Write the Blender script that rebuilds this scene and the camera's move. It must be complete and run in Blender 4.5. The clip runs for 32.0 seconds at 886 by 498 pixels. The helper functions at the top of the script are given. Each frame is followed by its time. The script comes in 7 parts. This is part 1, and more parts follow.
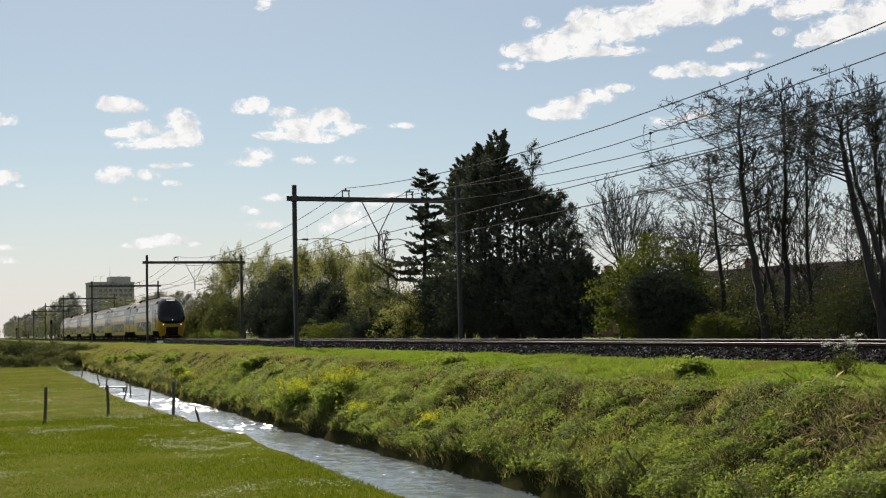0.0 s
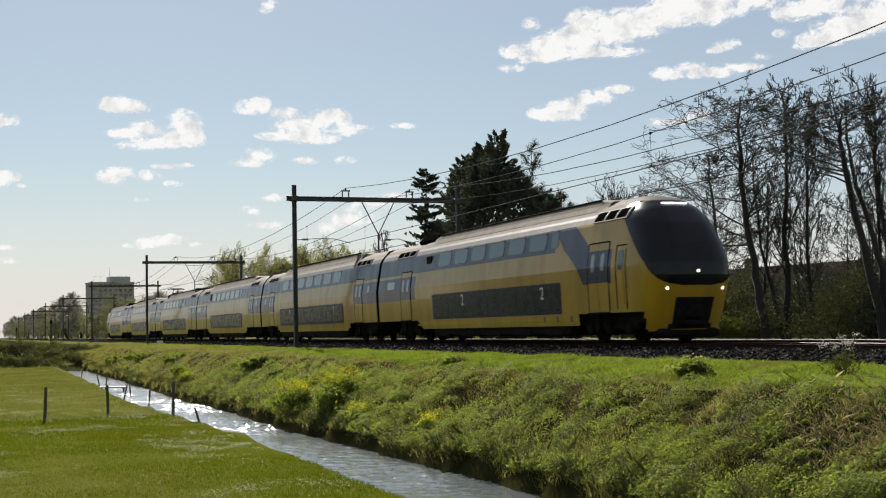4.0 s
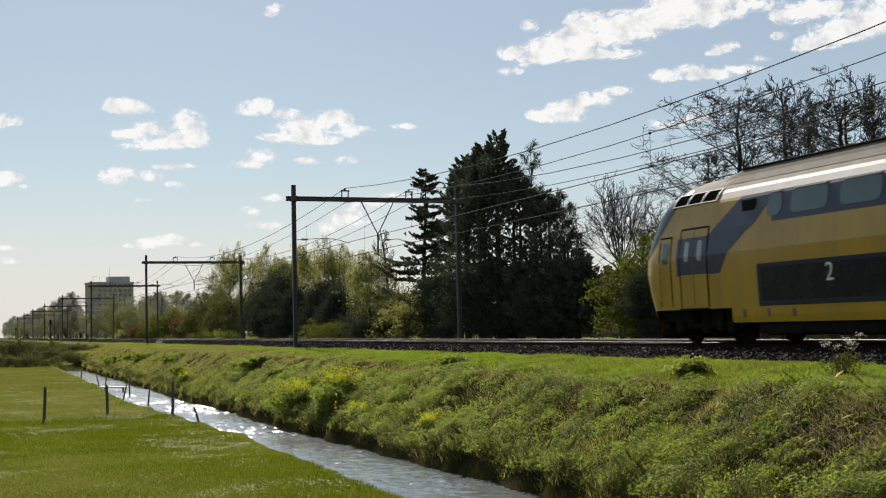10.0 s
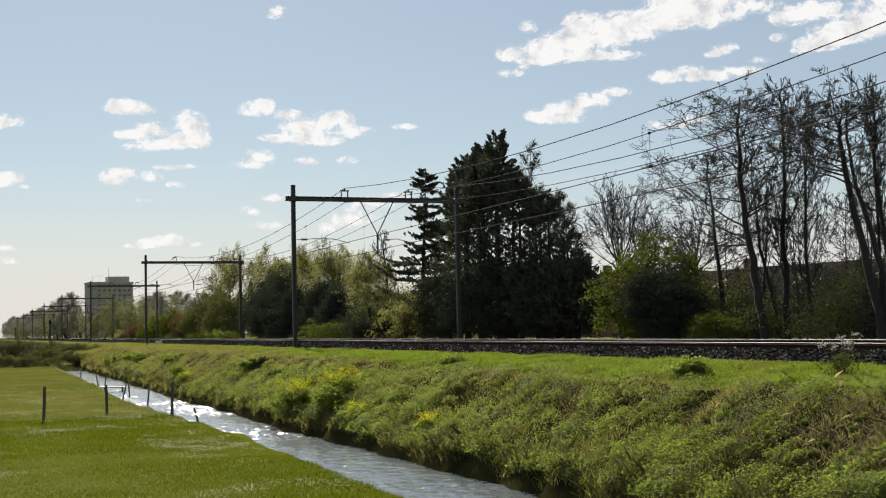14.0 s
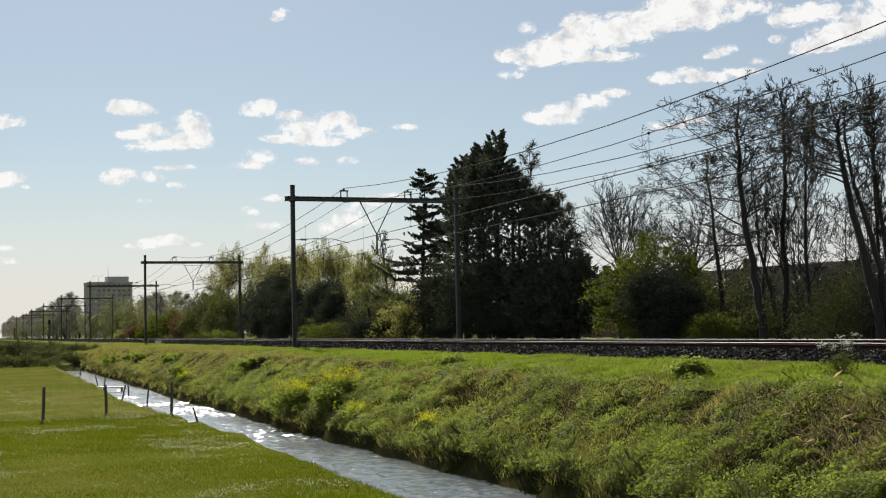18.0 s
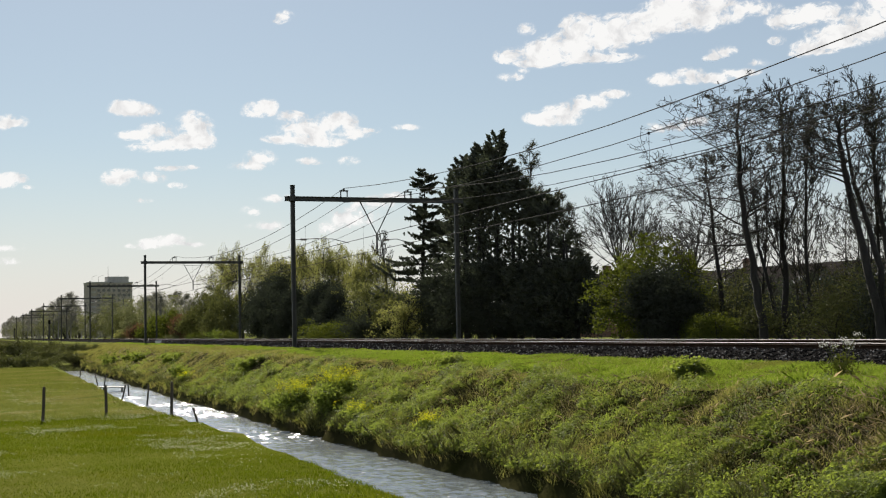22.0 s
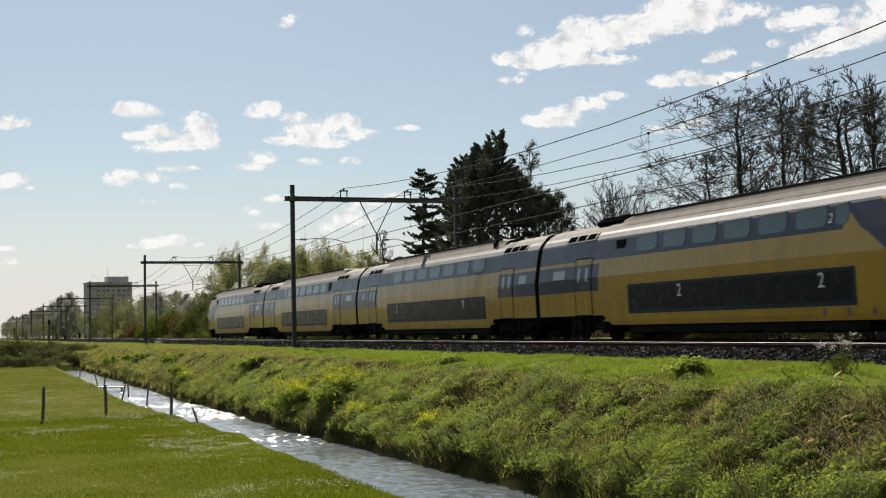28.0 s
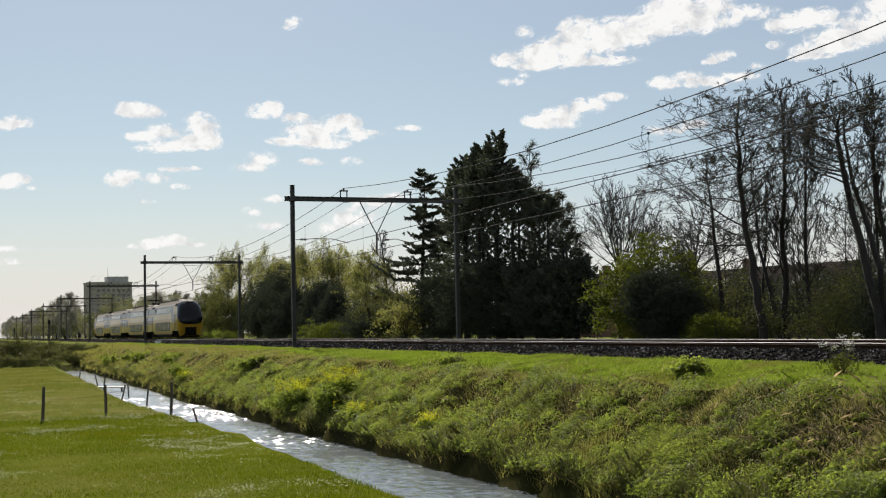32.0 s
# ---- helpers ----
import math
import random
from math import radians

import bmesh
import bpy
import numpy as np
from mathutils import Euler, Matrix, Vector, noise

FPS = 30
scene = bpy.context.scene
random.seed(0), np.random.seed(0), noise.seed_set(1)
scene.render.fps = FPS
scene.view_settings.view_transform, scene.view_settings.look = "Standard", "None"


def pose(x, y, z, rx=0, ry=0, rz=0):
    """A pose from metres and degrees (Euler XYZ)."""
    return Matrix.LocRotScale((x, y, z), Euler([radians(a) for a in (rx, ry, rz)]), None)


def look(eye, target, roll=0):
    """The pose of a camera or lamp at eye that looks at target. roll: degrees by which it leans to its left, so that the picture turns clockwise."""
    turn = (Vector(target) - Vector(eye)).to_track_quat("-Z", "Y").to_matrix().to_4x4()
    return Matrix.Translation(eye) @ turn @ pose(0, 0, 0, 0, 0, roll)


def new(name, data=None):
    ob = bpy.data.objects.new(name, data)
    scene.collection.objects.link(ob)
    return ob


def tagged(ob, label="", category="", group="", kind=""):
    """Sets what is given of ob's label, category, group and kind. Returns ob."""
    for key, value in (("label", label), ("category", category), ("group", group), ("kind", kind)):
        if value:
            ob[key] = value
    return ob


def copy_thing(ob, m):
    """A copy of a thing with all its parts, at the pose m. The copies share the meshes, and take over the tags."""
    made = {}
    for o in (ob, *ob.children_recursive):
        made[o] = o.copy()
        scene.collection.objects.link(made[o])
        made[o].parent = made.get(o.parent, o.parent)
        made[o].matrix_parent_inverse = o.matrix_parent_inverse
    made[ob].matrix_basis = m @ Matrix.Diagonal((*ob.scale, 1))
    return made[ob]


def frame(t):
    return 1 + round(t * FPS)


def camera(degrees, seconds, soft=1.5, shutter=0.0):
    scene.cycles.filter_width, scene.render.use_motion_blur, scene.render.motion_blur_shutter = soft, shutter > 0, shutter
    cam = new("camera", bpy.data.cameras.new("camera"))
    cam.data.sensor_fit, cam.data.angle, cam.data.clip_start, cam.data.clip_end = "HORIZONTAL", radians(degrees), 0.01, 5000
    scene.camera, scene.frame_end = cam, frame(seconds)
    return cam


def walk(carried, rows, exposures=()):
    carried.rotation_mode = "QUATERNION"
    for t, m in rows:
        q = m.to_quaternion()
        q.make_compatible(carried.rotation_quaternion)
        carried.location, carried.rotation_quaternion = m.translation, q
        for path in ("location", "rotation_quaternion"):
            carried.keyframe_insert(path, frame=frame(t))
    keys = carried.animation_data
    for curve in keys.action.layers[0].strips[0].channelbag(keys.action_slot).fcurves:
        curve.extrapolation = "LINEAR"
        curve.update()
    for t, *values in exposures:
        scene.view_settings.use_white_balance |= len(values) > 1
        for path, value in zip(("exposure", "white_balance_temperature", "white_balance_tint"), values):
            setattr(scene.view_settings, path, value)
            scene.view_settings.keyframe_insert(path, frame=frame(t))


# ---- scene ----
# The line runs along x (towards the distance at -x), y points away from the camera across the tracks, z = 0 is the rail top.

# ---- camera ----
cam = camera(38.288, 32.0, 1.15, 0.12)
EYE = Vector((0.0, 0.0, 0.579))


def view(turn):
    a, b = radians(turn), radians(3.56)
    way = Vector((-math.cos(a) * math.cos(b), math.sin(a) * math.cos(b), math.sin(b)))
    return look(EYE, EYE + way * 20, -1.219)


walk(cam, [(0, view(20.310)), (3.2, view(20.312)), (5.5, view(20.334)), (13.2, view(20.350)), (15.5, view(20.388)),
           (26.5, view(20.390)), (28.8, view(20.402)), (32, view(20.400))],
     exposures=[(0, 0.75), (32, 0.75)])

# ---- sky and sun ----
SUN_AZ, SUN_EL = 6.3, 35.0          # degrees from -x towards +y, and above the horizon
world = bpy.data.worlds.new("sky")
scene.world = world
world.use_nodes = True
wt = world.node_tree
sky = wt.nodes.new("ShaderNodeTexSky")
sky.sky_type, sky.sun_disc = "NISHITA", False
sky.sun_elevation, sky.sun_rotation = radians(SUN_EL), radians(SUN_AZ - 90)
sky.air_density, sky.dust_density, sky.ozone_density, sky.altitude = 1.0, 0.22, 1.8, 0
wt.nodes["Background"].inputs["Strength"].default_value = 0.05
tint = wt.nodes.new("ShaderNodeMix")
tint.data_type, tint.blend_type = "RGBA", "MULTIPLY"
tint.inputs[0].default_value, tint.inputs[7].default_value = 1.0, (0.830, 0.890, 0.880, 1)
wt.links.new(sky.outputs[0], tint.inputs[6])
veil = wt.nodes.new("ShaderNodeMix")                # thin even haze
veil.data_type = "RGBA"
veil.inputs[0].default_value, veil.inputs[7].default_value = 0.34, (8.2, 8.35, 8.5, 1)
wt.links.new(tint.outputs[2], veil.inputs[6])
low = wt.nodes.new("ShaderNodeMix")                 # and thicker, warmer haze low over the horizon
low.data_type = "RGBA"
low.inputs[7].default_value = (9.05, 8.5, 8.4, 1)
height = wt.nodes.new("ShaderNodeSeparateXYZ")
wt.links.new(wt.nodes.new("ShaderNodeTexCoord").outputs["Generated"], height.inputs[0])
haze = wt.nodes.new("ShaderNodeMapRange")
haze.interpolation_type = "SMOOTHERSTEP"
for k, v in (("From Min", -0.06), ("From Max", 0.17), ("To Min", 1.0), ("To Max", 0.0)):
    haze.inputs[k].default_value = v
wt.links.new(height.outputs[2], haze.inputs["Value"])
wt.links.new(haze.outputs[0], low.inputs[0])
wt.links.new(veil.outputs[2], low.inputs[6])
wt.links.new(low.outputs[2], wt.nodes["Background"].inputs["Color"])
to_sun = Vector((-math.cos(radians(SUN_AZ)) * math.cos(radians(SUN_EL)), math.sin(radians(SUN_AZ)) * math.cos(radians(SUN_EL)), math.sin(radians(SUN_EL))))
lamp = bpy.data.lights.new("sun", "SUN")
lamp.energy, lamp.angle, lamp.color = 5.0, radians(0.53), (1.0, 0.925, 0.84)
sun = new("sun", lamp)
sun.matrix_world = look(Vector((0, 0, 80)) + to_sun * 50, Vector((0, 0, 80)))


# ---- materials ----
def shader(name):
    m = bpy.data.materials.new(name)
    m.use_nodes = True
    nt = m.node_tree
    return m, nt, nt.nodes["Principled BSDF"]


def node(nt, kind, **sets):
    n = nt.nodes.new(kind)
    for k, v in sets.items():
        n.inputs[k.replace("_", " ")].default_value = v
    return n


def ramp(nt, fac, stops):
    n = nt.nodes.new("ShaderNodeValToRGB")
    el = n.color_ramp.elements
    while len(el) < len(stops):
        el.new(0.5)
    for e, (pos, col) in zip(el, stops):
        e.position, e.color = pos, (*col, 1)
    nt.links.new(fac, n.inputs[0])
    return n.outputs[0]


def mixed(nt, fac, a, b, how="MIX"):
    n = nt.nodes.new("ShaderNodeMix")
    n.data_type, n.blend_type = "RGBA", how
    for sock, v in ((n.inputs[0], fac), (n.inputs[6], a), (n.inputs[7], b)):
        if isinstance(v, (int, float)):
            sock.default_value = v
        elif isinstance(v, tuple):
            sock.default_value = (*v, 1)
        else:
            nt.links.new(v, sock)
    return n.outputs[2]


def noise_of(nt, scale, detail=4, rough=0.55, stretch=(1, 1, 1), source="Object"):
    co = nt.nodes.new("ShaderNodeTexCoord")
    mp = nt.nodes.new("ShaderNodeMapping")
    mp.inputs["Scale"].default_value = stretch
    nt.links.new(co.outputs[source], mp.inputs[0])
    n = node(nt, "ShaderNodeTexNoise", Scale=scale, Detail=detail, Roughness=rough)
    nt.links.new(mp.outputs[0], n.inputs["Vector"])
    return n.outputs["Fac"]


def bumped(nt, bsdf, height, strength, distance):
    b = node(nt, "ShaderNodeBump", Strength=strength, Distance=distance)
    nt.links.new(height, b.inputs["Height"])
    nt.links.new(b.outputs[0], bsdf.inputs["Normal"])


def surface(name, dark, light, scale=3.0, rough=0.6, metal=0.0, bump=0.0, fine=40.0, stretch=(1, 1, 1), grime=0.0, spec=0.5):
    """A worn surface: two tones by a large noise, fine grain, and some dirt."""
    m, nt, b = shader(name)
    big, small = noise_of(nt, scale, 5, 0.6, stretch), noise_of(nt, fine, 3, 0.6, stretch)
    col = ramp(nt, big, [(0.3, dark), (0.7, light)])
    col = mixed(nt, 0.25, col, ramp(nt, small, [(0.3, tuple(c * 0.6 for c in dark)), (0.7, tuple(min(1, c * 1.25) for c in light))]))
    if grime:
        streak = noise_of(nt, 1.1, 5, 0.65, (1.4, 1.4, 0.35))
        col = mixed(nt, ramp(nt, streak, [(0.45, (0, 0, 0)), (0.75, (grime, grime, grime))]), col, (0.09, 0.075, 0.055))
    nt.links.new(col, b.inputs["Base Color"])
    b.inputs["Roughness"].default_value, b.inputs["Metallic"].default_value = rough, metal
    b.inputs["Specular IOR Level"].default_value = spec
    if bump:
        bumped(nt, b, small, bump, 0.02)
    return m


def foliage(name, dark, light, glow, through_part=0.45, rough=0.7, accent=None, share=0.0, spec=0.05, patch=None, patch_scale=0.35, patch_from=0.52):
    """Leaves: each blade its own tone, light shining through."""
    m, nt, b = shader(name)
    geo = nt.nodes.new("ShaderNodeNewGeometry")
    col = ramp(nt, geo.outputs["Random Per Island"], [(0.0, dark), (1.0, light)])
    big = noise_of(nt, 0.9, 3, 0.6)
    col = mixed(nt, ramp(nt, big, [(0.35, (0, 0, 0)), (0.7, (0.75, 0.75, 0.75))]), col, tuple(0.5 * (a + c) for a, c in zip(dark, light)), "MIX")
    if patch:
        where = noise_of(nt, patch_scale, 4, 0.6)
        col = mixed(nt, ramp(nt, where, [(patch_from, (0, 0, 0)), (patch_from + 0.12, (0.8, 0.8, 0.8))]), col, patch)
    if accent:
        pick = ramp(nt, geo.outputs["Random Per Island"], [(1 - share - 0.01, (0, 0, 0)), (1 - share, (1, 1, 1))])
        col = mixed(nt, pick, col, accent)
    nt.links.new(col, b.inputs["Base Color"])
    b.inputs["Roughness"].default_value = rough
    b.inputs["Specular IOR Level"].default_value = spec
    tr = nt.nodes.new("ShaderNodeBsdfTranslucent")
    nt.links.new(mixed(nt, 1.0, col, glow, "MULTIPLY"), tr.inputs["Color"])
    mx = nt.nodes.new("ShaderNodeMixShader")
    mx.inputs[0].default_value = through_part
    nt.links.new(b.outputs[0], mx.inputs[1])
    nt.links.new(tr.outputs[0], mx.inputs[2])
    nt.links.new(mx.outputs[0], nt.nodes["Material Output"].inputs["Surface"])
    return m


def painted(name, colour, rough=0.35, dirt=0.35, spec=0.5, coat=0.9):
    """Railway paint: gloss coat, washed-down dirt, faint dents."""
    m, nt, b = shader(name)
    streak = noise_of(nt, 1.6, 6, 0.65, (1.0, 1.0, 0.25))
    broad = noise_of(nt, 0.35, 3, 0.5)
    col = mixed(nt, ramp(nt, broad, [(0.3, (0, 0, 0)), (0.75, (0.35, 0.35, 0.35))]), colour, tuple(c * 0.7 for c in colour))
    col = mixed(nt, ramp(nt, streak, [(0.4, (0, 0, 0)), (0.8, (dirt, dirt, dirt))]), col, (0.10, 0.085, 0.06))
    nt.links.new(col, b.inputs["Base Color"])
    nt.links.new(ramp(nt, streak, [(0.3, (rough,) * 3), (0.8, (min(1, rough + 0.25),) * 3)]), b.inputs["Roughness"])
    b.inputs["Specular IOR Level"].default_value = spec
    b.inputs["Coat Weight"].default_value, b.inputs["Coat Roughness"].default_value = coat, 0.10
    bumped(nt, b, noise_of(nt, 0.8, 2), 0.03, 0.05)
    return m


def glowing(name, colour, strength):
    m, nt, b = shader(name)
    b.inputs["Base Color"].default_value = (*colour, 1)
    b.inputs["Emission Color"].default_value = (*colour, 1)
    b.inputs["Emission Strength"].default_value = strength
    return m


def dark_glass(name, colour, rough=0.06, spec=0.6):
    m, nt, b = shader(name)
    b.inputs["Base Color"].default_value = (*colour, 1)
    b.inputs["Specular IOR Level"].default_value = spec
    nt.links.new(ramp(nt, noise_of(nt, 2.0, 4), [(0.3, (rough,) * 3), (0.8, (rough + 0.12,) * 3)]), b.inputs["Roughness"])
    return m


def ground_material():
    """Turf: mown meadow on the low side, rank growth on the bank, straw and bare soil in patches."""
    m, nt, b = shader("turf")
    fine, mid, big = noise_of(nt, 9.0, 5, 0.7), noise_of(nt, 0.8, 5, 0.6), noise_of(nt, 0.09, 4, 0.6)
    col = ramp(nt, fine, [(0.25, (0.048, 0.060, 0.007)), (0.75, (0.104, 0.128, 0.012))])
    col = mixed(nt, ramp(nt, mid, [(0.35, (0, 0, 0)), (0.7, (0.6, 0.6, 0.6))]), col, (0.120, 0.122, 0.024))
    col = mixed(nt, ramp(nt, big, [(0.45, (0, 0, 0)), (0.75, (0.5, 0.5, 0.5))]), col, (0.135, 0.120, 0.045))
    # the parcel beyond the fence stands uncut and pale with seed heads
    place = nt.nodes.new("ShaderNodeSeparateXYZ")
    nt.links.new(nt.nodes.new("ShaderNodeTexCoord").outputs["Object"], place.inputs[0])
    parcel = nt.nodes.new("ShaderNodeMapRange")
    for k, v in (("From Min", -48.0), ("From Max", -49.2), ("To Max", 0.8)):
        parcel.inputs[k].default_value = v
    nt.links.new(place.outputs[0], parcel.inputs["Value"])
    col = mixed(nt, parcel.outputs[0], col, ramp(nt, mid, [(0.35, (0.088, 0.108, 0.024)), (0.65, (0.150, 0.160, 0.054))]))
    # soil and old litter under the bank growth, coloured extra dark for shaded hollows
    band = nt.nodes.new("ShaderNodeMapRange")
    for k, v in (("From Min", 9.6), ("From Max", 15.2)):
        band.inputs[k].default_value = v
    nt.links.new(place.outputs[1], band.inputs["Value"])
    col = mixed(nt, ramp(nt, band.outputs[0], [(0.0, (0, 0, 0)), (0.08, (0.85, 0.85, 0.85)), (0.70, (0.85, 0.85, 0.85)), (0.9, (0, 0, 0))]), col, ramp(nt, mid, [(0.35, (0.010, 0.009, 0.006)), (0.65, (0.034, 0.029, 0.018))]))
    nt.links.new(col, b.inputs["Base Color"])
    b.inputs["Roughness"].default_value = 0.85
    b.inputs["Specular IOR Level"].default_value = 0.0
    bumped(nt, b, fine, 0.6, 0.08)
    return m


def water_material():
    m, nt, b = shader("ditch_water")
    b.inputs["Base Color"].default_value = (0.112, 0.130, 0.132, 1)
    b.inputs["Roughness"].default_value = 0.12
    b.inputs["IOR"].default_value = 1.33
    b.inputs["Specular IOR Level"].default_value = 1.0
    h = mixed(nt, 0.45, noise_of(nt, 6.0, 3, 0.6, (1.0, 0.7, 1)), noise_of(nt, 30.0, 3, 0.6, (1.0, 0.6, 1)))
    bumped(nt, b, h, 0.66, 0.0095)
    return m


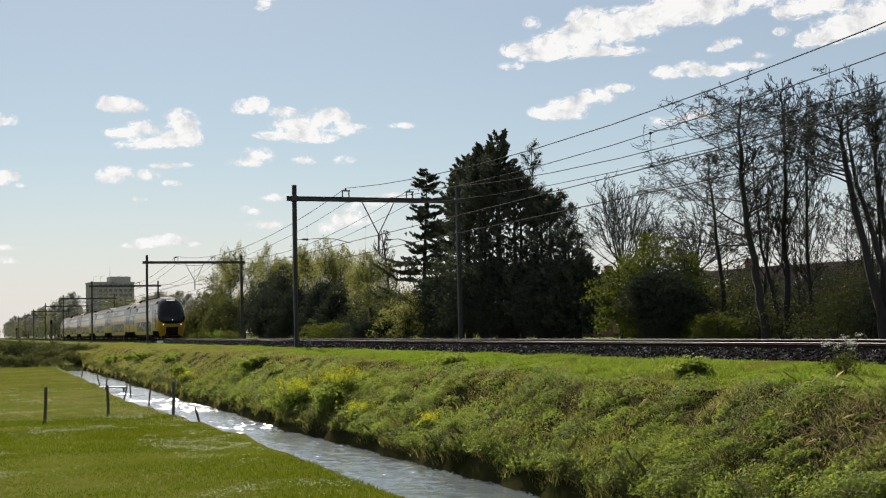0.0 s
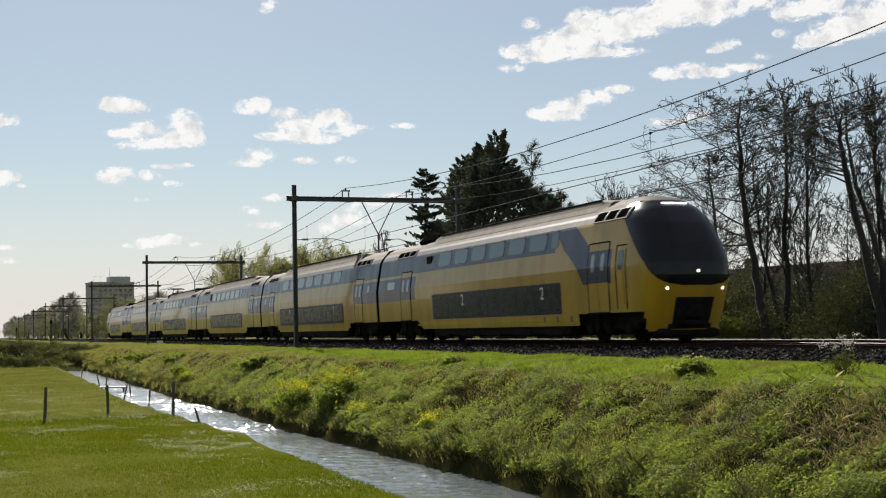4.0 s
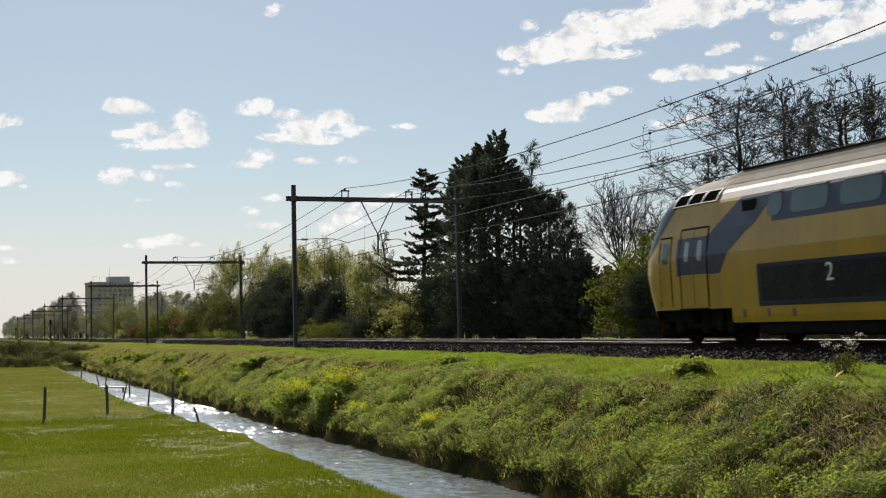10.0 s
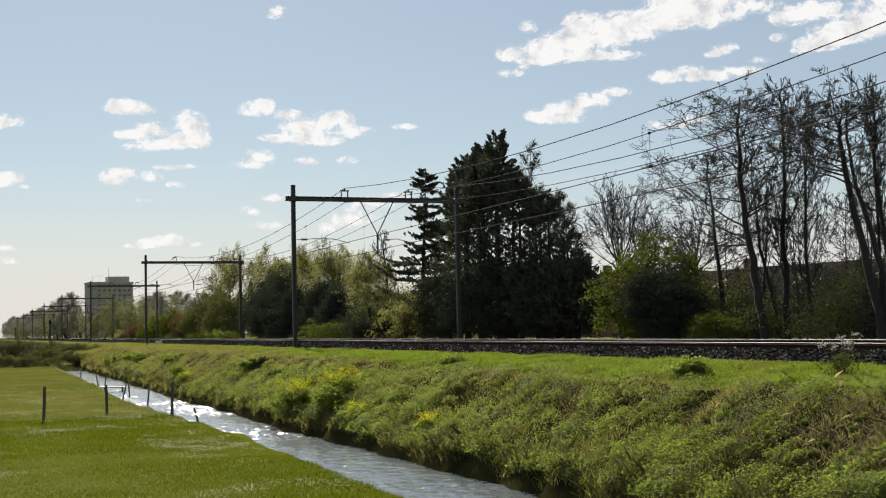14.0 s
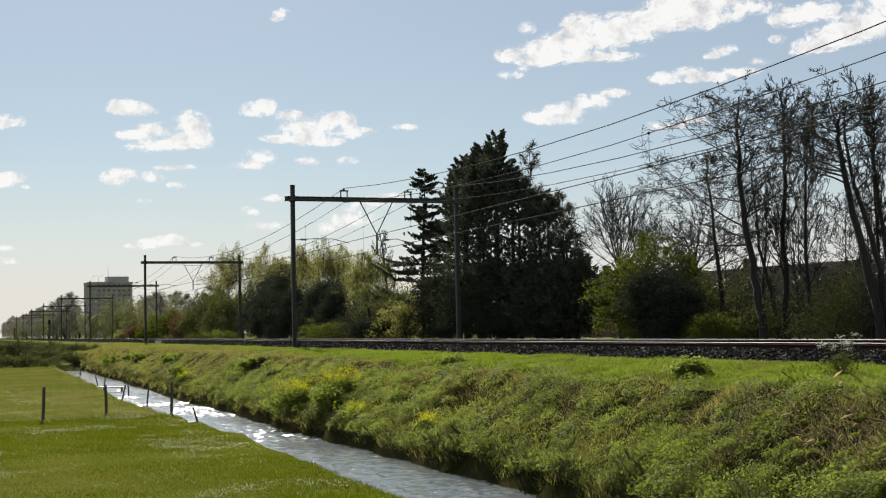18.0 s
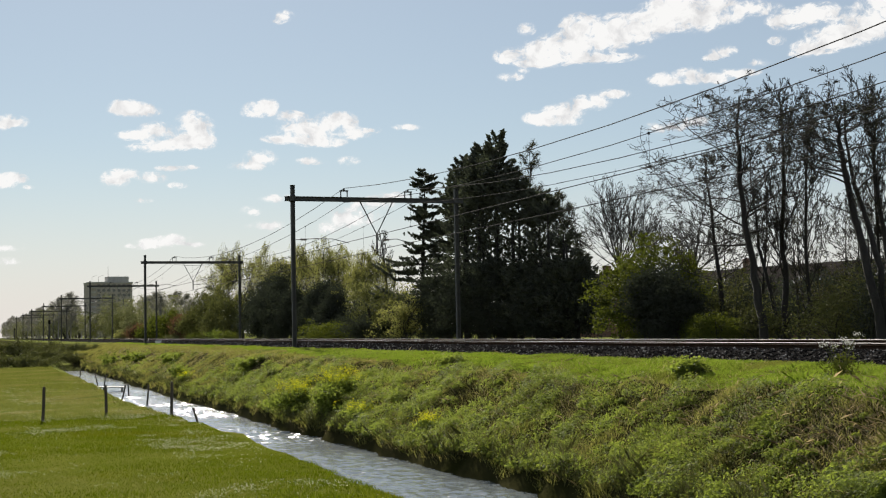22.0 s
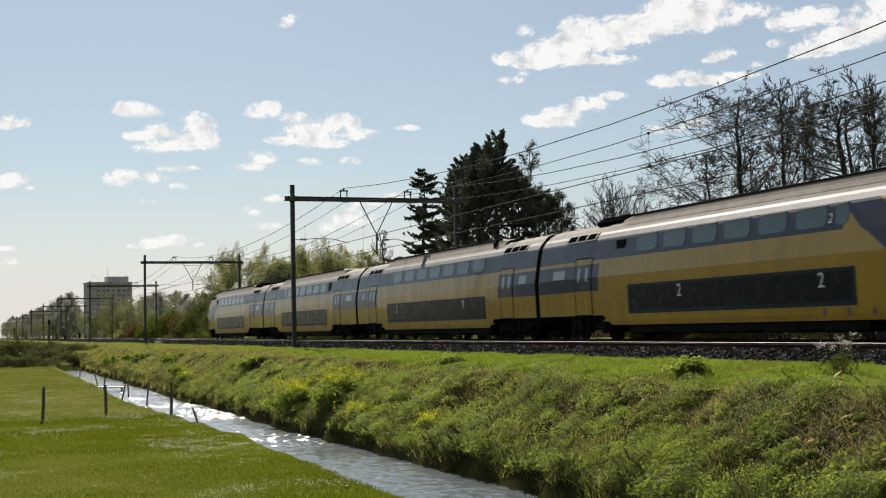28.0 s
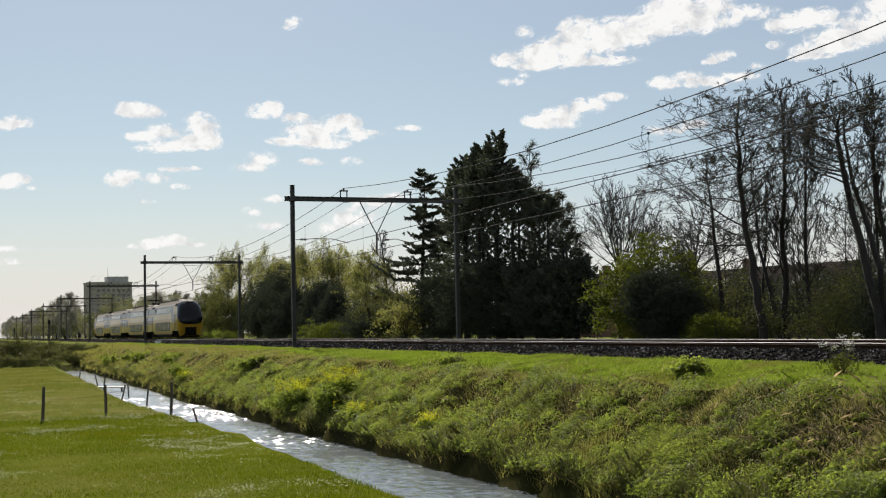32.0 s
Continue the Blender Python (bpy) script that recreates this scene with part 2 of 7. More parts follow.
M = {
    "turf": ground_material(),
    "water": water_material(),
    "grass": foliage("grass_blades", (0.112, 0.112, 0.040), (0.285, 0.292, 0.108), (1.32, 1.3, 0.76), 0.52, patch_scale=1.1, patch=(0.150, 0.128, 0.070), accent=(0.26, 0.22, 0.12), share=0.06),
    "verge": foliage("verge_blades", (0.104, 0.150, 0.024), (0.226, 0.298, 0.058), (1.3, 1.32, 0.65), 0.5, patch=(0.150, 0.140, 0.055), patch_from=0.56),
    "lawn": foliage("meadow_blades", (0.050, 0.070, 0.006), (0.100, 0.128, 0.011), (1.2, 1.2, 0.30), 0.5, patch=(0.098, 0.108, 0.013), patch_scale=0.22, patch_from=0.60),
    "pasture": foliage("pasture_blades", (0.080, 0.100, 0.022), (0.190, 0.205, 0.072), (1.15, 1.12, 0.6), 0.5, patch=(0.20, 0.19, 0.10), patch_scale=0.3, patch_from=0.5),
    # patch: dark mottling in the leaf colour for the shade between clumps
    "weed": foliage("nettle_leaves", (0.122, 0.157, 0.037), (0.220, 0.266, 0.070), (1.42, 1.44, 0.72), 0.52, rough=0.6, spec=0.08, patch=(0.055, 0.056, 0.022), patch_scale=1.6, patch_from=0.50),
    "dead": foliage("dead_grass_blades", (0.17, 0.150, 0.11), (0.34, 0.305, 0.23), (1.1, 1.0, 0.8), 0.55),
    "straw": foliage("dry_stalks", (0.24, 0.20, 0.13), (0.46, 0.40, 0.28), (1.1, 1.0, 0.8), 0.55),
    "daisy": foliage("daisy_petals", (0.50, 0.50, 0.38), (0.74, 0.74, 0.60), (1, 1, 1), 0.4),
    "rape": foliage("yellow_flowers", (0.44, 0.43, 0.012), (0.66, 0.66, 0.03), (1.1, 1.1, 0.6), 0.45),
    "umbel": foliage("white_umbels", (0.30, 0.30, 0.27), (0.62, 0.62, 0.57), (1, 1, 1), 0.4),
    "fir": foliage("fir_needles", (0.054, 0.056, 0.046), (0.120, 0.126, 0.096), (0.9, 1.05, 0.7), 0.2),
    "yew": foliage("evergreen_leaves", (0.044, 0.047, 0.039), (0.072, 0.077, 0.061), (0.9, 1.05, 0.7), 0.2, spec=0.0),
    "hedge": foliage("bramble_leaves", (0.082, 0.084, 0.038), (0.140, 0.140, 0.060), (1.0, 1.1, 0.6), 0.3),
    "spring": foliage("spring_leaves", (0.150, 0.154, 0.066), (0.225, 0.222, 0.102), (1.15, 1.17, 0.70), 0.62),
    "bush": foliage("bush_leaves", (0.058, 0.071, 0.018), (0.098, 0.110, 0.028), (1.15, 1.2, 0.5), 0.4),
    "bud": foliage("leaf_buds", (0.050, 0.048, 0.028), (0.115, 0.110, 0.055), (1.0, 1.05, 0.6), 0.25),
    "rust_leaf": foliage("reddish_leaves", (0.075, 0.048, 0.032), (0.14, 0.088, 0.055), (1.1, 0.95, 0.7), 0.4),
    # for distant trees: the haze is mixed into these paler, greyer colours
    "far_bud": foliage("hazy_leaf_buds", (0.165, 0.162, 0.138), (0.24, 0.235, 0.20), (1.0, 1.0, 0.9), 0.4),
    "far_leaf": foliage("hazy_spring_leaves", (0.13, 0.135, 0.07), (0.20, 0.20, 0.11), (1.05, 1.08, 0.8), 0.4),
    "far_bark": surface("hazy_twigs", (0.15, 0.146, 0.142), (0.23, 0.222, 0.215), 3, 0.95),
    "bark": surface("bark", (0.014, 0.0125, 0.011), (0.038, 0.033, 0.028), 6, 0.9, bump=0.6, fine=30, stretch=(1, 1, 0.25)),
    "post": surface("weathered_wood", (0.035, 0.028, 0.022), (0.12, 0.10, 0.08), 5, 0.9, bump=0.5, fine=50, stretch=(1, 1, 0.15)),
    "pale_wood": surface("pale_wood", (0.35, 0.33, 0.29), (0.6, 0.57, 0.52), 5, 0.8, bump=0.3, fine=40),
    "steel": surface("mast_steel", (0.034, 0.034, 0.033), (0.080, 0.078, 0.074), 2.0, 0.6, 0.25, 0.2, 25),
    "dark_steel": surface("underframe_steel", (0.006, 0.0055, 0.005), (0.018, 0.016, 0.014), 3, 0.85, 0.0, 0.3, spec=0.06),
    "rubber": surface("black_rubber", (0.008, 0.008, 0.008), (0.02, 0.02, 0.02), 4, 0.9, spec=0.05),
    "black": surface("vent_black", (0.003, 0.003, 0.003), (0.007, 0.007, 0.007), 4, 0.95, spec=0.0),
    "rail_top": surface("rail_steel", (0.075, 0.073, 0.071), (0.120, 0.118, 0.115), 2, 0.62, 1.0),
    "rail_side": surface("rail_rust", (0.022, 0.014, 0.010), (0.055, 0.036, 0.025), 6, 1.0, spec=0.0),
    "rail_foot": surface("dusty_rail_foot", (0.10, 0.088, 0.075), (0.17, 0.155, 0.135), 4, 0.8, spec=0.2),
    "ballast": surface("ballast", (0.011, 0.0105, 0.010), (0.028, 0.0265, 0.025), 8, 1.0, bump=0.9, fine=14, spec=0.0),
    "sleeper": surface("sleeper_concrete", (0.040, 0.037, 0.033), (0.085, 0.079, 0.071), 5, 1.0, bump=0.4, spec=0.1),
    "wire": surface("wire_copper", (0.016, 0.015, 0.014), (0.032, 0.030, 0.028), 5, 0.9, spec=0.1),
    "insulator": surface("insulator_brown", (0.05, 0.03, 0.02), (0.10, 0.06, 0.04), 5, 0.3),
    "yellow": painted("yellow_paint", (0.450, 0.262, 0.008), 0.40, 0.4, 0.3, 0.55),
    "blue": painted("blue_paint", (0.0065, 0.012, 0.040), 0.34, 0.15, 0.25, 0.42),
    "navy": painted("dark_blue_paint", (0.016, 0.022, 0.042), 0.4, 0.2, 0.15, 0.1),
    "roof": surface("roof_grey", (0.10, 0.086, 0.066), (0.18, 0.155, 0.122), 1.2, 0.8, 0.0, 0.1, 20, grime=0.5, spec=0.15),
    "roof_white": surface("pale_grey_paint", (0.15, 0.145, 0.135), (0.22, 0.215, 0.20), 1.5, 0.6, grime=0.4, spec=0.12),
    "white": surface("white_paint", (0.70, 0.70, 0.68), (0.82, 0.82, 0.80), 4, 0.5),
    "glass_low": dark_glass("tinted_window_glass", (0.012, 0.015, 0.019), 0.22, 0.12),
    "glass_up": dark_glass("green_tinted_glass", (0.052, 0.092, 0.090), 0.05, 0.7),
    # opaque: the daylight seen through the door panes is put into this pale colour
    "glass_door": dark_glass("pale_opaque_glass", (0.32, 0.36, 0.36), 0.08, 0.5),
    "mask": dark_glass("cab_windscreen", (0.008, 0.009, 0.011), 0.10, 0.28),
    "lamp": glowing("lit_headlamp", (1.0, 0.90, 0.70), 1.1),
    "sign_lit": glowing("lit_display", (0.95, 0.97, 1.0), 0.8),
    "brick": surface("flat_brickwork", (0.31, 0.28, 0.24), (0.43, 0.39, 0.335), 0.4, 0.9, fine=6, grime=0.2),
    "concrete": surface("concrete", (0.34, 0.33, 0.31), (0.48, 0.47, 0.44), 0.5, 0.9, fine=5, grime=0.3),
    "pane": dark_glass("flat_window_glass", (0.17, 0.17, 0.16), 0.12, 0.3),
    "tiles": surface("dark_roof_tiles", (0.018, 0.016, 0.015), (0.042, 0.037, 0.034), 2, 0.95, bump=0.5, fine=9, spec=0.0),
    "house_wall": surface("house_brick", (0.13, 0.075, 0.05), (0.23, 0.14, 0.10), 2, 0.9, fine=14),
}


# ---- building helpers ----
class Shape:
    """Collects faces for one mesh."""

    def __init__(self):
        self.v, self.f, self.m = [], [], []

    def add(self, verts, faces, slot=0):
        n = len(self.v)
        self.v += [tuple(q) for q in verts]
        self.f += [tuple(i + n for i in f) for f in faces]
        self.m += [slot] * len(faces)
        return self

    def box(self, x0, x1, y0, y1, z0, z1, bevel=0.0, slot=0):
        """A box, its edges chamfered by bevel."""
        c = min(bevel, 0.45 * min(x1 - x0, y1 - y0, z1 - z0))
        if c <= 0:
            vs = [(x, y, z) for z in (z0, z1) for y in (y0, y1) for x in (x0, x1)]
            return self.add(vs, [(0, 2, 3, 1), (4, 5, 7, 6), (0, 1, 5, 4), (2, 6, 7, 3), (0, 4, 6, 2), (1, 3, 7, 5)], slot)
        ring = [(x0 + c, y0), (x1 - c, y0), (x1, y0 + c), (x1, y1 - c), (x1 - c, y1), (x0 + c, y1), (x0, y1 - c), (x0, y0 + c)]
        mx, my = (x0 + x1) / 2, (y0 + y1) / 2
        kx, ky = 1 - 2 * c / (x1 - x0), 1 - 2 * c / (y1 - y0)
        rows = [(z0, 1), (z0 + c, 0), (z1 - c, 0), (z1, 1)]
        vs = [((mx + (x - mx) * kx, my + (y - my) * ky, z) if inner else (x, y, z)) for z, inner in rows for x, y in ring]
        fs = [(8 * k + i, 8 * k + (i + 1) % 8, 8 * k + 8 + (i + 1) % 8, 8 * k + 8 + i) for k in range(3) for i in range(8)]
        return self.add(vs, fs + [tuple(range(7, -1, -1)), tuple(range(24, 32))], slot)

    def tube(self, pts, radii, n=6, slot=0, caps=True):
        """A tapered tube along a line of points."""
        pts = [Vector(q) for q in pts]
        vs, fs, side = [], [], None
        for i, q in enumerate(pts):
            d = (pts[min(i + 1, len(pts) - 1)] - pts[max(i - 1, 0)]).normalized()
            if side is None:
                side = d.orthogonal().normalized()
            side = (side - d * side.dot(d)).normalized()
            up = d.cross(side)
            r = radii[i] if isinstance(radii, (list, tuple)) else radii
            vs += [q + (side * math.cos(2 * math.pi * k / n) + up * math.sin(2 * math.pi * k / n)) * r for k in range(n)]
        for i in range(len(pts) - 1):
            fs += [(i * n + k, i * n + (k + 1) % n, i * n + n + (k + 1) % n, i * n + n + k) for k in range(n)]
        if caps:
            fs += [tuple(range(n - 1, -1, -1)), tuple(range((len(pts) - 1) * n, len(pts) * n))]
        return self.add(vs, fs, slot)

    def mesh(self, name, mats, smooth=False):
        me = bpy.data.meshes.new(name)
        me.from_pydata(self.v, [], self.f)
        for q in (mats if isinstance(mats, (list, tuple)) else [mats]):
            me.materials.append(M[q])
        me.polygons.foreach_set("material_index", self.m)
        if smooth:
            me.polygons.foreach_set("use_smooth", [True] * len(self.f))
        me.update()
        return me


def part(name, shape, mats, parent=None, label="", smooth=False, at=None):
    """One mesh object, under its thing or part."""
    me = shape if isinstance(shape, bpy.types.Mesh) else shape.mesh(name, mats, smooth)
    ob = new(name, me)
    if parent:
        ob.parent = parent
    if at:
        ob.matrix_basis = at
    return tagged(ob, label)


def thing(name, label, category, at=None, group="", kind=""):
    ob = new(name)
    ob.empty_display_size = 0.3
    if at:
        ob.matrix_basis = at
    return tagged(ob, label, category, group, kind)


def array_mesh(name, verts, faces, mats):
    """A mesh of many like faces from arrays: verts (n, 3), faces (m, k)."""
    me = bpy.data.meshes.new(name)
    k = faces.shape[1]
    me.vertices.add(len(verts))
    me.vertices.foreach_set("co", np.asarray(verts, np.float32).ravel())
    me.loops.add(faces.size)
    me.loops.foreach_set("vertex_index", faces.ravel().astype(np.int32))
    me.polygons.add(len(faces))
    me.polygons.foreach_set("loop_start", np.arange(0, faces.size, k, dtype=np.int32))
    me.materials.append(M[mats])
    me.update(calc_edges=True)
    return me


def unit(a):
    return a / np.maximum(np.linalg.norm(a, axis=1, keepdims=True), 1e-9)


def leaf_mesh(name, centre, length, width, mats, rng, flat=0.0, along=None):
    """Pointed leaves (one quad each) at the centres; flat leans their faces to the sky, along gives their direction."""
    n = len(centre)
    d = unit(rng.normal(size=(n, 3))) if along is None else unit(along)
    nrm = unit(rng.normal(size=(n, 3)) + np.array([0, 0, flat * 2.0]))
    w = unit(np.cross(d, nrm))
    length, width = np.broadcast_to(length, n)[:, None], np.broadcast_to(width, n)[:, None]
    lift = np.cross(w, d) * width * 0.15
    v = np.stack([centre - d * length / 2, centre + w * width / 2 + lift, centre + d * length / 2, centre - w * width / 2 + lift], 1).reshape(-1, 3)
    return array_mesh(name, v, np.arange(4 * n).reshape(n, 4), mats)


def blade_mesh(name, foot, height, width, lean, mats, rng, comb=None):
    """Grass blades, one slim bent triangle pair each."""
    n = len(foot)
    a = rng.uniform(0, 2 * math.pi, n)
    w = np.stack([np.cos(a), np.sin(a), np.zeros(n)], 1) * np.broadcast_to(width, n)[:, None] / 2
    b = rng.uniform(0, 2 * math.pi, n) if comb is None else comb + rng.normal(0, 1.7, n)
    out = np.stack([np.cos(b), np.sin(b), np.zeros(n)], 1) * (np.broadcast_to(height, n) * rng.uniform(0.1, 1, n) * lean)[:, None]
    up = np.zeros((n, 3))
    up[:, 2] = np.broadcast_to(height, n)
    mid = foot + up * 0.6 + out * 0.35
    v = np.stack([foot - w, foot + w, mid + w * 0.7, foot + up + out, mid - w * 0.7], 1).reshape(-1, 3)
    k = np.arange(n)[:, None] * 5
    f = np.concatenate([k, k + 1, k + 2, k + 3, k + 4], 1)
    return array_mesh(name, v, f, mats)


def lumps(x, y, scale, seed=0):
    """Smooth value noise in -1..1 for arrays."""
    x, y = np.asarray(x, float) / scale + 91.7 * seed, np.asarray(y, float) / scale + 37.3 * seed
    i, j = np.floor(x), np.floor(y)
    u, v = x - i, y - j
    u, v = u * u * (3 - 2 * u), v * v * (3 - 2 * v)

    def h(a, b):
        s = np.sin(a * 127.1 + b * 311.7) * 43758.5453
        return (s - np.floor(s)) * 2 - 1
    return (h(i, j) * (1 - u) + h(i + 1, j) * u) * (1 - v) + (h(i, j + 1) * (1 - u) + h(i + 1, j + 1) * u) * v


# ---- the land ----
NEAR_TRACK, FAR_TRACK = 20.02, 23.87
LAND_Y = [-4600, 6.9, 7.35, 8.0, 9.4, 9.85, 10.05, 11.5, 13.4, 14.6, 16.9, 17.4, 27.2, 28.5, 60, 4600]
LAND_Z = [-2.4, -2.4, -2.72, -3.3, -3.3, -2.90, -2.42, -1.72, -0.66, -0.52, -0.33, -0.42, -0.42, -0.35, -0.6, -0.6]


def bank_foot(x):
    """How far the foot of the railway bank swings away from the camera."""
    x = np.asarray(x, float)
    return 0.16 * lumps(x, x * 0, 1.7, 33) + 0.10 * lumps(x, x * 0, 0.7, 34) + np.interp(x, [-135, -100, -76, -64, -54, -44, -38, -32, -28, -23], [0.5, 0.4, 0.25, 0.1, 0.35, 0.25, 0.35, 0.5, 0.6, 0.6])


def land(x, y):
    """Height of the ground."""
    x, y = np.asarray(x, float), np.asarray(y, float)
    low = np.interp(x, [-135, -117, -101, -78, -66, -59, -50, -43, -38, -31.6, -25, -21.7], [1.2, 0.7, 0.35, 0.05, -0.32, -0.45, -0.12, 0.36, 0.52, 0.42, 0.30, 0.30])
    high = bank_foot(x)
    a, b, c = np.interp(y, [2, 5, 8.2, 9.2], [0, 1, 1, 0]), np.interp(y, [8.2, 9.2, 11, 13], [0, 1, 1, 0]), 0.12 * lumps(x, y, 2.5, 3) * (y < 9)
    z = np.interp(y - low * a - high * b + c, LAND_Y, LAND_Z)
    rough = np.interp(y, [5, 7, 10.2, 11, 13, 14.5, 17, 17.3], [0.06, 0.3, 0.5, 1, 1, 0.6, 0.25, 0.0])
    rough = np.where(y > 28.5, 0.3, rough)
    near = (np.abs(x) < 400)
    z = z + rough * near * (0.12 * lumps(x, y, 1.6, 1) + 0.14 * lumps(x, y, 0.8, 2)) * np.interp(x, [-110, -60], [0.75, 1.0])
    cross = np.interp(x, [-190, -150, -139, -134], [0, 1, 1, 0]) * np.interp(y, [10.8, 13], [1, 0.0])
    return z + cross * 1.1


def steps(*spans):
    """Grid lines: (start, end, step) spans."""
    out = []
    for a, b, s in spans:
        out += list(np.arange(a, b, s))
    return np.array(out + [spans[-1][1]])


def build_land():
    xs = steps((-4600, -1000, 300), (-1000, -200, 25), (-200, -70, 2.0), (-70, -8, 0.4), (-8, 40, 4), (40, 600, 40), (600, 4600, 400))
    ys = steps((-4600, -600, 400), (-600, -60, 30), (-60, 4, 4), (4, 6.6, 0.4), (6.6, 17.6, 0.22), (17.6, 30, 1.2), (30, 80, 5), (80, 600, 40), (600, 4600, 400))
    gx, gy = np.meshgrid(xs, ys, indexing="ij")
    v = np.stack([gx, gy, land(gx, gy)], -1).reshape(-1, 3)
    i, j = np.meshgrid(np.arange(len(xs) - 1), np.arange(len(ys) - 1), indexing="ij")
    a = (i * len(ys) + j).ravel()
    f = np.stack([a, a + len(ys), a + len(ys) + 1, a + 1], 1)
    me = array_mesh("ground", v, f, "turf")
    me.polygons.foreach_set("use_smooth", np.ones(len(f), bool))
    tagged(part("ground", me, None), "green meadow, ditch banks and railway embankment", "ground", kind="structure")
    xs = steps((-300, -100, 10), (-100, -84, 0.16), (-84, -78, 0.08), (-78, -44, 0.045), (-44, -20, 0.07), (-20, 60, 8))
    ys = steps((6.4, 11.2, 0.06))
    gx, gy = np.meshgrid(xs, ys, indexing="ij")
    gust = np.clip(0.75 + 0.5 * lumps(gx, gy, 2.6, 31), 0.3, 1.2) * np.interp(gx, [-110, -72, -46, -36], [1.5, 1.7, 1.6, 1.5])
    z = gust * (0.006 * lumps(gx + 0.2 * gy, gy * 0.5, 0.6, 21) + 0.012 * lumps(gx - 0.15 * gy, gy * 0.5, 0.30, 22) + 0.013 * lumps(gx, gy * 0.8, 0.16, 23) + 0.011 * lumps(gx, gy, 0.10, 24))
    v = np.stack([gx, gy, z], -1).reshape(-1, 3)
    i, j = np.meshgrid(np.arange(len(xs) - 1), np.arange(len(ys) - 1), indexing="ij")
    a = (i * len(ys) + j).ravel()
    f = np.stack([a, a + len(ys), a + len(ys) + 1, a + 1], 1)
    w = array_mesh("water", v, f, "water")
    w.polygons.foreach_set("use_smooth", np.ones(len(f), bool))
    return tagged(part("water", w, None, at=pose(0, 0, -2.78)), "rippled ditch water glittering in the sun", "water", kind="structure")


water = build_land()


# ---- the railway ----
def rail_shape(x0, x1, gauge):
    """Flat-bottomed rail along x, top at z = 0, polished on top and on its gauge corner (gauge: the way to the other rail)."""
    prof = [(-0.07, -0.155), (0.07, -0.155), (0.07, -0.14), (0.012, -0.12), (0.012, -0.045), (0.036, -0.03), (0.036, -0.010), (0.026, 0),
            (-0.026, 0), (-0.036, -0.010), (-0.036, -0.03), (-0.012, -0.045), (-0.012, -0.12), (-0.07, -0.14)]
    n = len(prof)
    s = Shape()
    s.add([(x, y, z) for x in (x0, x1) for y, z in prof], [(i, (i + 1) % n, n + (i + 1) % n, n + i) for i in range(n)] + [tuple(range(n - 1, -1, -1)), tuple(range(n, 2 * n))])
    bright = (6, 7) if gauge > 0 else (7, 8)
    s.m = [1 if i in bright else (2 if i in (2, 12) else 0) for i in range(n)] + [0, 0]
    return s


def build_track(name, y):
    track = thing(name, "railway track of shiny worn rails on concrete sleepers", "track", pose(0, y, 0), "railway tracks")
    for side in (-0.753, 0.753):
        part("rail", rail_shape(-1600, 1300, -side), ["rail_side", "rail_top", "rail_foot"], track, "rusty rail with a shiny worn top", at=pose(0, side, 0))
    s = Shape().box(-0.13, 0.13, -1.27, 1.27, -0.36, -0.15, 0.03)
    block = s.mesh("sleeper", "sleeper")
    for i in range(250):
        part("sleeper", block, None, track, at=pose(-172 + 0.63 * i, 0, 0))


def ballast_bed():
    s = Shape()
    ys = [16.75, 17.3, 18.25, 18.6, 19.0, 21.0, 21.9, 22.9, 25.0, 25.5, 26.6, 27.3]
    zs = [-0.44, -0.33, -0.13, -0.10, -0.20, -0.20, -0.20, -0.20, -0.20, -0.14, -0.35, -0.5]
    xs = [-1600, -400, -170] + [-170 + 2.0 * i for i in range(1, 82)] + [60, 1300]
    n = len(ys)
    vs = [(x, y, z + (0.02 * math.sin(x * 1.7 + y * 3.1) if abs(x) < 170 else 0)) for x in xs for y, z in zip(ys, zs)]
    s.add(vs, [(i * n + j, i * n + n + j, i * n + n + j + 1, i * n + j + 1) for i in range(len(xs) - 1) for j in range(n - 1)])
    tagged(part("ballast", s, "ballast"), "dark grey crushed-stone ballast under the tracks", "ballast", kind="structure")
    # loose stones on the shoulder and between the rails
    rng = np.random.default_rng(5)
    n = 26000
    x = -18 - 150 * rng.random(n) ** 1.9
    y = np.where(rng.random(n) < 0.8, rng.uniform(16.7, 18.75, n), rng.uniform(18.8, 25.3, n))
    z = np.interp(y, ys, zs) + rng.uniform(-0.01, 0.025, n)
    r = rng.uniform(0.02, 0.045, n) * (1 + 0.008 * np.abs(x + 18))
    base = np.array([(1, 0, 0), (0, 1, 0), (-1, 0, 0), (0, -1, 0), (0, 0, 0.8), (0, 0, -0.8)])
    v = base[None] * r[:, None, None] * rng.uniform(0.6, 1.3, (n, 6, 3))
    a = rng.uniform(0, 6.28, n)
    c, d = np.cos(a)[:, None], np.sin(a)[:, None]
    v = np.stack([v[..., 0] * c - v[..., 1] * d, v[..., 0] * d + v[..., 1] * c, v[..., 2]], -1) + np.stack([x, y, z], 1)[:, None]
    f = np.array([(0, 1, 4), (1, 2, 4), (2, 3, 4), (3, 0, 4), (1, 0, 5), (2, 1, 5), (3, 2, 5), (0, 3, 5)])
    f = (f[None] + np.arange(n)[:, None, None] * 6).reshape(-1, 3)
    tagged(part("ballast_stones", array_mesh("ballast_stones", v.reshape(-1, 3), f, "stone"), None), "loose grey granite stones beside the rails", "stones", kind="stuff")


